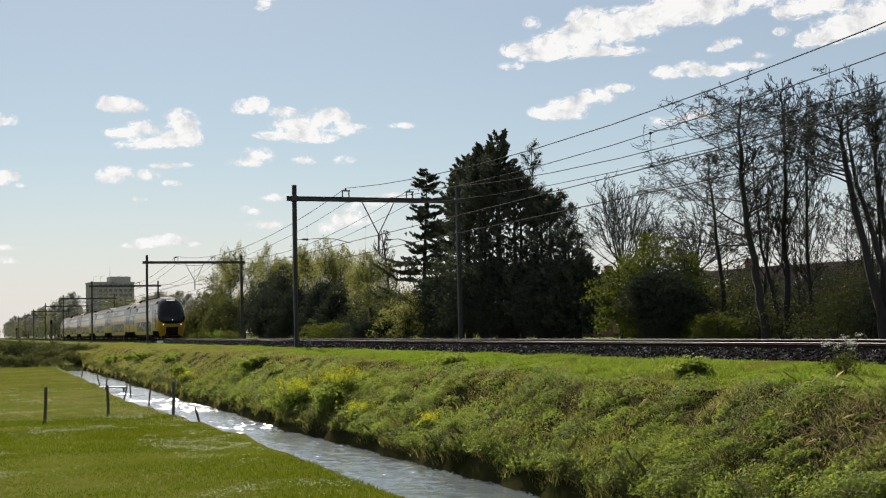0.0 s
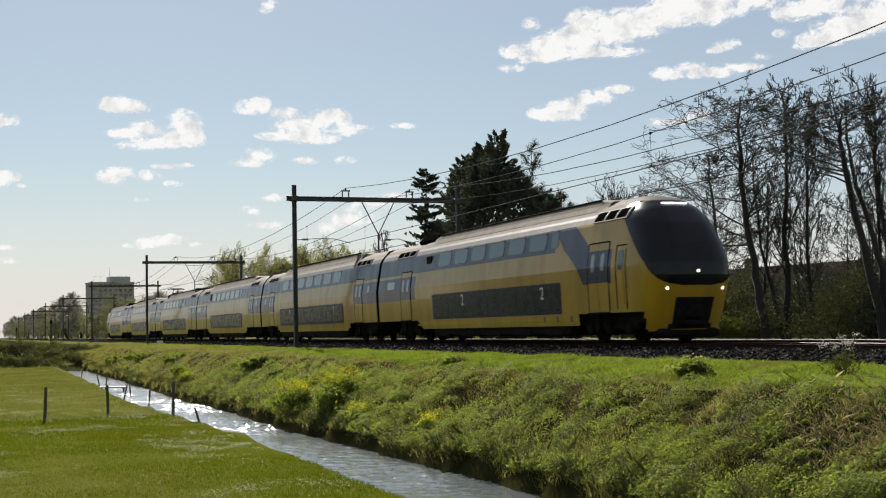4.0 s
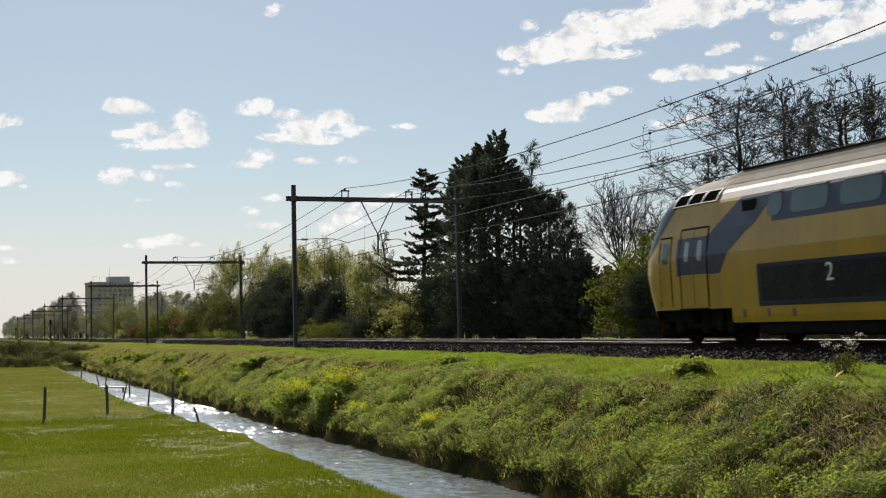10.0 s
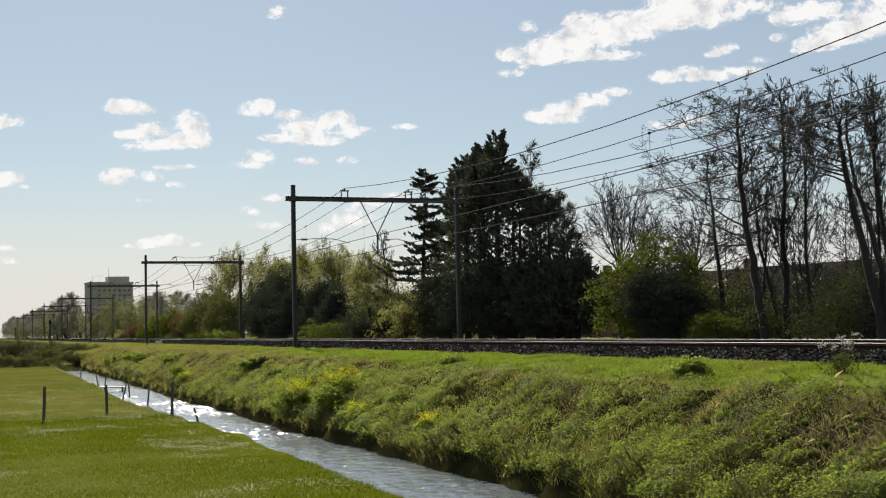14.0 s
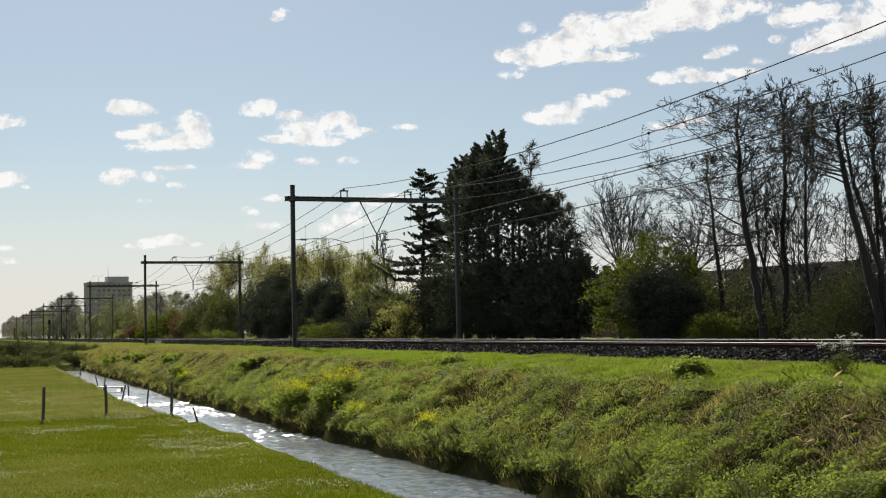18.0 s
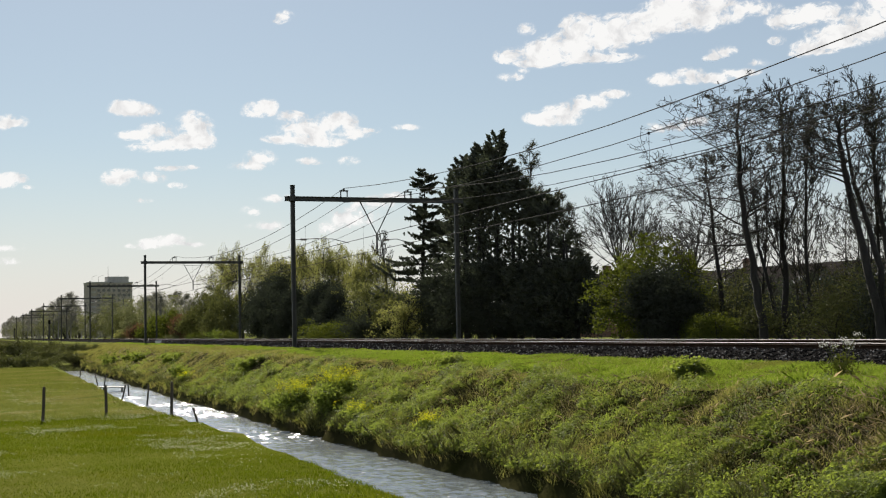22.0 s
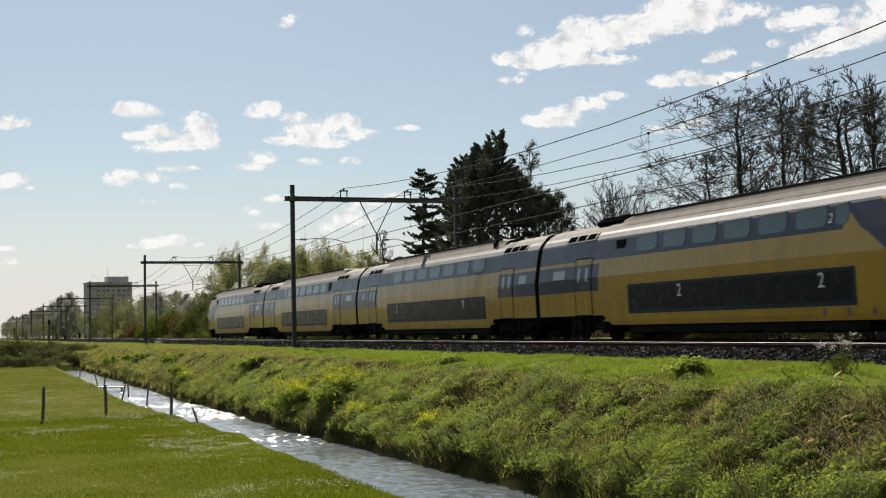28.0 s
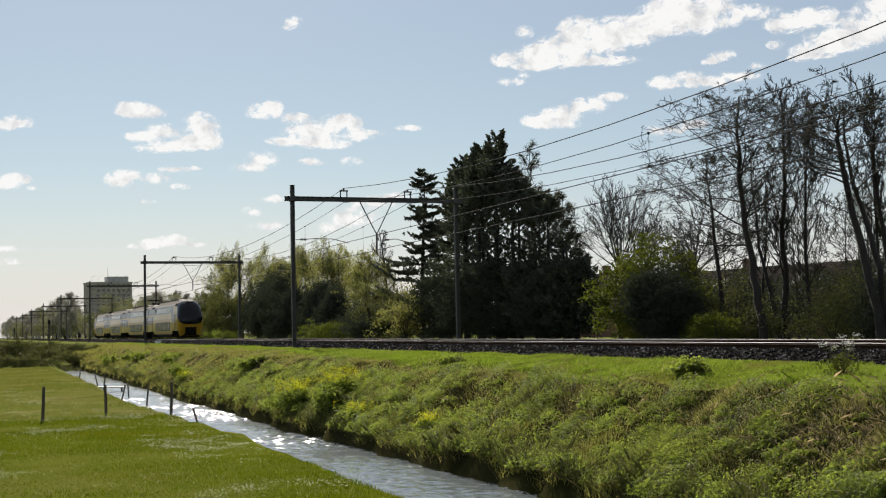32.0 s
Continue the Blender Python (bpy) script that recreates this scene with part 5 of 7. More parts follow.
def pine(label, at, seed, height, spread, lean=0.0):
    """Pine: a straight stem with level plates of needles and sky between them."""
    rng = np.random.default_rng(seed)
    tree = thing("pine_tree", label, "tree", at, "trees beyond the railway")
    wood = Shape().tube([(0, 0, -0.3), (lean * 0.4, 0, height * 0.5), (lean, 0, height * 0.98)], [0.24, 0.16, 0.03], 8)
    roots, ways, sizes = [], [], []
    z = height * 0.14
    while z < height * 0.98:
        f = z / height
        full = spread * (1 - f) ** 0.85 * (0.9 + 0.1 * min(1, f / 0.4)) + 0.3
        for b in range(int(rng.integers(5, 8))):
            a, ln = rng.uniform(0, 6.283), full * rng.uniform(0.3, 1.25)
            out = np.array([math.cos(a), math.sin(a), 0.0])
            p0 = np.array([lean * f, 0, z + rng.uniform(-0.3, 0.3)])
            mid, end = p0 + out * ln * 0.55 + np.array([0, 0, -0.04 * ln]), p0 + out * ln + np.array([0, 0, rng.uniform(-0.08, 0.3) * ln])
            wood.tube([tuple(p0), tuple(mid), tuple(end)], [0.05 * (1 - f) + 0.015, 0.03 * (1 - f) + 0.01, 0.008], 4, caps=False)
            m = int(4 + ln * 9)
            t = rng.uniform(0.22, 1.0, m)
            side = np.array([-math.sin(a), math.cos(a), 0])
            q = p0 + (mid - p0) * np.minimum(t / 0.55, 1)[:, None] + (end - mid) * np.clip((t - 0.55) / 0.45, 0, 1)[:, None] + side * (rng.normal(size=m) * 0.17 * ln * (1.1 - 0.5 * t))[:, None]
            roots.append(q)
            ways.append(out * 0.8 + side * rng.normal(size=(m, 1)) * 0.5 + np.array([0, 0, 0.55]))
            sizes.append(np.full(m, 0.34) * rng.uniform(0.7, 1.3, m))
        z += rng.uniform(0.5, 0.85) * (1.15 - 0.45 * f)
    c, d = tufts(rng, np.concatenate(roots), np.concatenate(ways), np.concatenate(sizes), 16)
    part("trunk", wood, "bark", tree, smooth=True)
    part("crown", leaf_mesh("crown", c, rng.uniform(0.6, 1.3, len(c)) * 0.30, rng.uniform(0.3, 0.45, len(c)) * 0.30, "fir", rng, along=d), None, tree, "level plates of dark needles")
    return tree


def leafy(name, label, at, seed, size, mat, clumps=260, per=55, leaf=0.11, hollow=0.55, category="shrub", group="shrubs beyond the railway", stems=7, ragged=0.22, spread=0.34, floor_=0.0, wood_r=0.05, hang=0.0, point=0.0):
    """A leafy shrub or round tree: clumps of leaves through an uneven crown, on several stems. size: half widths and height; point: how far it narrows upwards."""
    rng = np.random.default_rng(seed)
    sx, sy, h = size
    d = unit(rng.normal(size=(clumps, 3)))
    r = hollow + (1 - hollow) * rng.random(clumps) ** 0.6
    bump = 1 + ragged * (lumps(d[:, 0] * 3, d[:, 1] * 3 + d[:, 2] * 2, 1.0, seed % 17) + 0.5 * lumps(d[:, 0] * 7, d[:, 2] * 7, 1.0, seed % 13))
    z0 = floor_ * h
    c = d * (r * bump)[:, None] * np.array([sx, sy, (h - z0) * 0.5]) + np.array([0, 0, z0 + (h - z0) * 0.5])
    c[:, :2] *= (1 - point * np.clip(c[:, 2] / h, 0, 1))[:, None] * (1 + 0.5 * point)
    c = c[c[:, 2] > 0.05 * h]
    k = np.repeat(c, per, 0)
    k = k + rng.normal(size=k.shape) * (spread * np.repeat(rng.uniform(0.5, 1.25, len(c)), per))[:, None] * np.array([1, 1, 0.6 + hang])
    k = k[k[:, 2] > 0.02]
    along = None
    if hang:
        along = rng.normal(size=k.shape) * 0.5 + np.array([0, 0, -1.0])
    tree = thing(name, label, category, at, group)
    wood = Shape()
    for i in range(stems):
        q = c[rng.integers(len(c))]
        mid = np.array([q[0] * 0.35, q[1] * 0.35, q[2] * 0.55]) + rng.normal(size=3) * 0.12
        f = np.array([rng.uniform(-0.2, 0.2) * min(1, sx), rng.uniform(-0.2, 0.2) * min(1, sy), -0.2])
        wood.tube([tuple(f), tuple(mid), tuple(q)], [wood_r, wood_r * 0.6, wood_r * 0.2], 5)
    part("stem" if category == "shrub" else "trunk", wood, "bark", tree, smooth=True)
    part("foliage" if category == "shrub" else "crown", leaf_mesh("leaves", k, rng.uniform(0.6, 1.3, len(k)) * leaf, rng.uniform(0.35, 0.65, len(k)) * leaf, mat, rng, along=along), None, tree)
    return tree


def on_land(x, y, turn=70.0, scale=1.0, sink=0.05):
    return pose(x, y, float(land(x, y)) - sink, 0, 0, turn) @ Matrix.Diagonal((scale, scale, scale, 1))


def build_woods():
    # the dark evergreens
    cypress("tall dense dark cypress with a cluster of pointed tops", on_land(-88, 36, 0), 3,
            ((2.6, 0, 4.0, 14.9, 1.9), (0.9, 0.6, 6.0, 14.0, 1.6), (-0.9, 0.3, 6.0, 14.5, 1.9), (-2.6, 0.6, 7.0, 13.8, 1.5), (-4.0, 0.2, 6.5, 14.2, 1.8), (-6.3, 0.4, 7.8, 13.3, 1.4), (1.0, -0.8, 3.0, 12.6, 2.3), (4.7, 0.3, 3.0, 12.0, 1.7), (-2.5, -0.6, 4.5, 11.0, 2.2)), 5.4, 9.6)
    cypress("lower dark cypress with a sloping row of tops", on_land(-79, 36.4, 0), 5,
            ((-3.4, 0, 1.5, 11.2, 1.9), (-2.0, 0.6, 1.0, 10.0, 1.6), (-0.6, 0.3, 1.0, 10.0, 2.0), (1.4, 0, 0.8, 9.4, 1.9), (2.9, 0.4, 0.6, 7.8, 1.7), (4.1, 0, 0.6, 7.2, 1.7), (5.4, 0, 0.4, 5.6, 1.5)), 4.8, 8.0)
    pine("dark pine with level open boughs", on_land(-108, 38, 0), 4, 15.4, 4.7, 1.6)
    pine("lower dark pine half hidden between the others", on_land(-100.5, 38.6, 0), 44, 13.6, 4.2, 0.4)
    for x, y, seed, a, h in ((-84, 35, 6, 6.0, 5.6), (-88, 37.6, 70, 7.0, 5.2), (-93.5, 35.2, 7, 4.8, 5.6), (-75.5, 36, 77, 4.2, 4.6), (-99, 36.5, 78, 2.6, 4.4)):
        leafy("evergreen_hedge", "dense dark evergreen hedge under the cypresses", on_land(x, y, 20), seed, (a, 1.7, h), "yew", int(60 * a), 60, 0.20, 0.35, ragged=0.2, spread=0.45)
    bare_tree("birch_tree", "slender pale birch with thin bare twigs", on_land(-87, 40.5, 0), 8, 15.0, 2.3, 0.10, (0.04, 0), levels=3, kids=8, forks=20, rise=0.45, start=0.35, leaves=3, size=0.10, spread=0.1, thin=0.014)
    bare_tree("birch_tree", "slender pale birch with thin bare twigs", on_land(-84.5, 41.5, 0), 88, 11.0, 2.6, 0.09, (0.02, 0), levels=3, kids=8, forks=18, rise=0.4, start=0.35, leaves=2, size=0.10, spread=0.1, thin=0.014)
    bare_tree("birch_tree", "slender pale birch with thin bare twigs", on_land(-130, 42, 0), 58, 11.8, 3.2, 0.25, levels=3, kids=6, forks=14, rise=0.5, start=0.35, leaves=0, thin=0.018)
    fan_tree(on_land(-74.4, 40, 0), 9, 4.9, 6.3, 26)
    fan_tree(on_land(-68.4, 42, 0), 59, 4.6, 3.9, 16)
    # the bright bush and the dark one before it
    leafy("laurel_bush", "large ragged yellow-green bush beside the track", on_land(-56.0, 31.6), 10, (2.7, 2.2, 4.95), "bush", 380, 46, 0.17, 0.55, ragged=0.5, spread=0.26)
    leafy("evergreen_bush", "dark evergreen bush in the shade", on_land(-53.3, 30.6), 11, (1.5, 1.0, 3.7), "yew", 300, 70, 0.14, 0.2, ragged=0.25, spread=0.34)
    leafy("evergreen_bush", "dark evergreen bush in the shade", on_land(-51.9, 30.8), 92, (1.2, 1.0, 3.3), "yew", 160, 60, 0.14, 0.2, ragged=0.4, spread=0.34)
    # alders on the far side, hardly in leaf
    twiggy = dict(levels=4, kids=5, rise=0.36, wild=0.33, leaves=1, size=0.05, spread=0.03, thin=0.0105, flat=0.5)
    bare_tree("alder_tree", "tall alder hardly in leaf, with a bent trunk", on_land(-46.7, 32.0, 0), 12, 10.5, 4.9, 0.20, lead=((0, 0, -0.2), (-0.33, 0, 1.8), (-0.73, 0, 3.5), (-1.14, 0, 5.3), (-1.45, 0, 7.3), (-1.45, 0, 8.7), (-1.6, 0, 9.9), (-1.3, 0, 10.9)), forks=26, start=0.34, crown=0.6, **twiggy)
    bare_tree("alder_tree", "shorter alder with twiggy level limbs", on_land(-51.5, 33, 0), 13, 8.6, 4.4, 0.14, lead=((0, 0, -0.2), (-0.06, 0, 2.4), (-0.4, 0, 4.8), (-0.83, 0, 7.3), (-0.95, 0, 9.0)), forks=24, start=0.3, crown=0.55, **twiggy)
    bare_tree("alder_tree", "tall alder with a leaning double trunk", on_land(-38.6, 31.6, 0), 16, 9.7, 3.3, 0.19, lead=((0, 0, -0.2), (-0.46, 0, 2.0), (-1.2, 0, 4.4), (-1.75, 0, 6.4), (-2.1, 0, 8.0), (-2.1, 0, 8.5), (-1.9, 0, 9.0)), forks=26, start=0.46, crown=0.66, **twiggy)
    bare_tree("alder_tree", "tall alder with a leaning double trunk", on_land(-39.2, 32.2, 0), 17, 9.6, 3.4, 0.15, lead=((0, 0, -0.2), (-0.05, 0, 2.9), (-0.83, 0, 4.7), (-1.46, 0, 6.3), (-1.86, 0, 8.1), (-1.9, 0, 9.6)), forks=12, start=0.4, crown=0.7, **twiggy)
    upright = dict(levels=4, kids=5, rise=0.55, wild=0.24, leaves=0, size=0.05, spread=0.04, thin=0.011)
    bare_tree("poplar_tree", "slim bare tree with upright limbs", on_land(-47.9, 34.0, 0), 14, 12.0, 3.8, 0.17, lead=((0, 0, -0.2), (0, 0, 2.3), (-0.1, 0, 4.1), (0.2, 0, 7.1), (0.25, 0, 9.1), (0.1, 0, 11.3)), forks=14, start=0.22, **upright)
    bare_tree("poplar_tree", "slim bare tree with upright limbs", on_land(-46.9, 34.6, 0), 15, 10.0, 3.6, 0.12, (0.03, 0), forks=12, start=0.2, **upright)
    bare_tree("poplar_tree", "slim bare tree with upright limbs", on_land(-49.0, 34.5, 0), 19, 8.4, 3.4, 0.12, lead=((0, 0, -0.2), (-0.74, 0, 2.4), (-1.5, 0, 4.5), (-1.8, 0, 6.9), (-1.9, 0, 9.0)), forks=8, start=0.3, **upright)
    bare_tree("poplar_tree", "slim bare tree with upright limbs", on_land(-41.9, 35, 0), 18, 11.0, 3.4, 0.14, lead=((0, 0, -0.2), (-0.46, 0, 3.7), (-0.97, 0, 6.5), (-1.0, 0, 8.4), (-0.6, 0, 9.4)), forks=12, start=0.3, **upright)
    bare_tree("poplar_tree", "slim bare tree with upright limbs", on_land(-43.6, 36, 0), 55, 9.4, 2.8, 0.11, (-0.02, 0), forks=10, start=0.25, **upright)
    bare_tree("poplar_tree", "slim bare tree with upright limbs", on_land(-52.6, 36, 0), 56, 8.0, 3.0, 0.11, (-0.02, 0), forks=10, start=0.2, **upright)
    for i, (x, y) in enumerate([(-57.5, 37), (-54, 39), (-47, 39), (-43.5, 38), (-50, 37), (-45.5, 36.5), (-41, 37), (-39, 35.5), (-42.5, 40), (-37.5, 37.5), (-56, 41), (-52, 42), (-49, 41), (-46, 42), (-44, 41), (-40, 39), (-48.5, 38.4), (-51, 39.6)]):
        bare_tree("young_ash_tree", "thin young ash with bare upright twigs", on_land(x, y), 560 + i, 6.2 + 0.7 * (i % 4), 2.8, 0.07, (0, -0.03), levels=4, kids=4, forks=8, rise=0.45, start=0.2, leaves=1, size=0.06, spread=0.05, thin=0.010)
    # dark hedge before the gardens
    for i in range(9):
        leafy("garden_hedge", "tall dark garden hedge before the houses", on_land(-76 + 4.6 * i, 44 - 0.15 * i), 230 + i, (2.8, 2.0, 3.7 + 0.4 * (i % 3)), "yew", 150, 40, 0.17, 0.3, ragged=0.3, spread=0.4)
    # undergrowth along the fence line
    rng = np.random.default_rng(40)
    for i in range(20):
        x = -58 + 1.25 * i + rng.uniform(-0.7, 0.7)
        y = rng.uniform(32.0, 36.5)
        h = rng.uniform(1.8, 4.2)
        leafy("undergrowth_shrub", "loose shrub of young green leaves by the railway", on_land(x, y, rng.uniform(0, 360)), 60 + i, (rng.uniform(1.2, 2.0), rng.uniform(0.9, 1.4), h), ("hedge", "bud", "hedge", "yew")[i % 4], 110, 22, 0.12, 0.3, ragged=0.5, spread=0.26, wood_r=0.03, stems=14)
    leafy("undergrowth_shrub", "low bright-green shrub beside the track", on_land(-48.0, 30.4), 90, (1.2, 0.7, 1.35), "bush", 80, 50, 0.11, 0.4, ragged=0.4, spread=0.18)
    leafy("undergrowth_shrub", "low bright-green shrub beside the track", on_land(-50.2, 31.0), 91, (1.0, 0.7, 1.2), "bush", 70, 50, 0.10, 0.4, ragged=0.4, spread=0.18)
    for i, (x, y, a, h, m) in enumerate([(-113.5, 31.4, 2.4, 1.7, "bush"), (-119, 31.6, 2.0, 1.4, "bush"), (-105, 31.4, 1.7, 2.0, "yew"), (-101, 33.6, 2.4, 4.6, "hedge"), (-108.5, 33.4, 1.7, 5.2, "hedge"), (-97, 32.6, 1.8, 3.6, "spring"), (-114, 35.6, 2.2, 6.2, "hedge"), (-122, 36.5, 2.2, 6.0, "spring")]):
        leafy("hazel_shrub", "young green hazel shrub beside the track", on_land(x, y, 70 + 180 * (i % 2)), 100 + i, (a, 1.4, h), m, 105, 40, 0.17, 0.35, ragged=0.75, spread=0.27, stems=18)
    for i, (x, y, a, h, m) in enumerate([(-187, 30.8, 2.4, 1.1, "bush"), (-178, 30.9, 2.2, 1.3, "bush"), (-171, 30.8, 2.2, 1.3, "weed"), (-163, 30.9, 2.0, 1.2, "bush"), (-212, 31, 2.4, 0.9, "hedge"), (-292, 31, 2.2, 1.9, "spring"), (-284, 31, 1.6, 1.3, "hedge")]):
        leafy("bramble_shrub", "low green bramble along the far track", on_land(x, y, 0), 180 + i, (a * 1.6, 0.9, h), m, 90, 36, 0.17, 0.3, ragged=0.5, spread=0.2)
    # rounded willows and dark bushes between the portals
    for i, (x, y, a, h, n, bare) in enumerate([(-188, 38, 6.8, 15.0, 3, 0.5), (-163, 38.5, 6.6, 12.8, 3, 0.2), (-141, 38.5, 5.8, 11.6, 4, 0.2), (-130, 40, 5.0, 10.0, 3, 0.2), (-174, 44, 6.4, 13.4, 2, 0.3), (-197, 39, 6.0, 13.8, 2, 0.5)]):
        willow(on_land(x, y), 120 + i, h, a, n, bare)
    bare_tree("ash_tree", "round ash with fine bare twigs", on_land(-206, 38), 126, 12.6, 5.0, 0.22, levels=3, kids=7, forks=14, rise=0.42, start=0.15, leaves=4, leaf="spring", size=0.15, spread=0.2, thin=0.022)
    for i, (x, y, a, h) in enumerate([(-153, 34.4, 2.7, 8.2), (-144.5, 34, 2.5, 7.9), (-158, 34, 2.6, 6.6), (-149, 33.6, 3.2, 6.4), (-138, 34, 2.6, 6.0), (-130, 34.5, 2.4, 6.0), (-124, 34.5, 2.0, 5.2), (-117, 35.4, 2.4, 3.6), (-110, 36, 2.6, 4.0)]):
        leafy("yew_bush", "dark rounded evergreen bush", on_land(x, y, 70 + 180 * (i % 2)), 140 + i, (a, 2.2, h), "yew", 220, 70, 0.22, 0.3, ragged=0.3, spread=0.5, point=0.55)
    bush_row = [(-176, 33, 3.0, 5.6, "hedge"), (-189, 34, 3.4, 7.6, "hedge"), (-200, 33.4, 3.0, 4.6, "hedge"), (-213, 33.4, 2.0, 4.2, "rust_leaf"), (-222, 33, 3.6, 4.6, "bush"), (-232, 32.6, 2.4, 4.0, "bush"),
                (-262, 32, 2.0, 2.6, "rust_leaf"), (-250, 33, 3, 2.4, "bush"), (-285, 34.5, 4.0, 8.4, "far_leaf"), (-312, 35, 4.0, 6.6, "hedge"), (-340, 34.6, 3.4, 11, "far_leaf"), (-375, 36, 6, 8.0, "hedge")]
    for i, (x, y, a, h, m) in enumerate(bush_row):
        leafy("trackside_bush", "green bush along the far side of the railway", on_land(x, y, 70 + 180 * (i % 2)), 160 + i, (a, 2.6, h), m, 170, 40, 0.30, 0.45, ragged=0.4, spread=0.5, hang=0.3)
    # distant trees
    far = bare_tree("bare_tree", "distant bare tree beyond the railway, coloured grey for haze", on_land(-415, 62), 200, 14, 5.4, 0.25, levels=3, kids=6, forks=10, rise=0.45, leaves=5, leaf="far_bud", size=0.34, spread=0.35, thin=0.035, bark="far_bark")
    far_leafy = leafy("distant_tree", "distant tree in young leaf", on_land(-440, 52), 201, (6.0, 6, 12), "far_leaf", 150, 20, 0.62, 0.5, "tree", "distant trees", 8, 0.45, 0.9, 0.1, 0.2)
    tagged(far, group="distant trees")
    rng = np.random.default_rng(41)
    for x, y, k, tall in ((-300, 40, 0.72, 1.0), (-275, 38, 0.66, 0.95), (-262, 41, 0.62, 1.0), (-330, 42, 0.8, 0.9), (-240, 39, 0.5, 1.0)):
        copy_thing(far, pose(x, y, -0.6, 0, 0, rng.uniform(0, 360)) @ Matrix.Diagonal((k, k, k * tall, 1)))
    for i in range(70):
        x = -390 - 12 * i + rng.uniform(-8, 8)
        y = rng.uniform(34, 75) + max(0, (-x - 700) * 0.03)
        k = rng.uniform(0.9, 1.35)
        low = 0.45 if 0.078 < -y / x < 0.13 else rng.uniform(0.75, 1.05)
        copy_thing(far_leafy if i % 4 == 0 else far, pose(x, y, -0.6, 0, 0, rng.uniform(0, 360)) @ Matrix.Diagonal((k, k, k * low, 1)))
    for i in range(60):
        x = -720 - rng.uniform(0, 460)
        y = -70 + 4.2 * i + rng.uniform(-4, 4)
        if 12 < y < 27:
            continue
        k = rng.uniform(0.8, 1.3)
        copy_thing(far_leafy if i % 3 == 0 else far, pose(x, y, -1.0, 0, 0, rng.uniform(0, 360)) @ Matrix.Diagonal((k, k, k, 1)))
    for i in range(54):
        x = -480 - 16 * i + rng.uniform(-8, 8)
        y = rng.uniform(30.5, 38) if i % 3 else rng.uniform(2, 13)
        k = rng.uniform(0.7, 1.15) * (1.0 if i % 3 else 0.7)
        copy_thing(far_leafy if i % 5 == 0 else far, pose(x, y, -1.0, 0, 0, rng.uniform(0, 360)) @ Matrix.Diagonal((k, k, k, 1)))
    # hedge across the end of the meadow
    hedge = leafy("meadow_hedge", "dark rough hedge at the end of the meadow", on_land(-139.5, 4.5, 90), 210, (4.2, 1.8, 1.6), "hedge", 160, 40, 0.2, 0.4, ragged=0.4, spread=0.32)
    for i in range(9):
        copy_thing(hedge, on_land(-139.5 - rng.uniform(0, 2), -2.5 - 6.5 * i, 90 + rng.uniform(-12, 12), rng.uniform(0.85, 1.05)))
    for i in range(8):
        copy_thing(hedge, on_land(-131 - rng.uniform(0, 1.5), 5.2 - 5.6 * i, 90 + rng.uniform(-14, 14), rng.uniform(0.7, 0.9)))
    for x, y, k in ((-137, 7.6, 0.6), (-146, 11, 0.6), (-133, 8.8, 0.55), (-130, 9.8, 0.42), (-138, 10.4, 0.6)):
        copy_thing(hedge, on_land(x, y, 80, k))
    # unseen trees, added to darken what the lower train sides reflect
    unseen_tree = leafy("distant_tree", "unseen dark tree added for the train side to reflect", pose(-236, -62, -2.5), 211, (6.5, 6, 12), "yew", 160, 18, 0.7, 0.5, "tree", "distant trees", 8, 0.3, 1.1, 0.0, 0.2)
    for i in range(34):
        k = rng.uniform(0.8, 1.2)
        copy_thing(unseen_tree, pose(-230 + 10 * i + rng.uniform(-3, 3), -62 - 8 * math.sin(0.9 * i), -2.5, 0, 0, rng.uniform(0, 360)) @ Matrix.Diagonal((k, k, k * 0.85, 1)))


build_woods()


# ---- the bank and the meadow ----
def scatter_x(rng, n, near, far, power):
    """More plants near the camera than far from it."""
    return -(near + (far - near) * rng.random(n) ** power)


def litter(x, y):
    """Where old dead stalks smother the herbs high on the bank."""
    return np.exp(-((x + 16.0) / 6.0) ** 2 - ((y - 12.6) / 0.75) ** 2) * np.clip(1.0 + 0.7 * lumps(x, y, 0.8, 27), 0, 1)


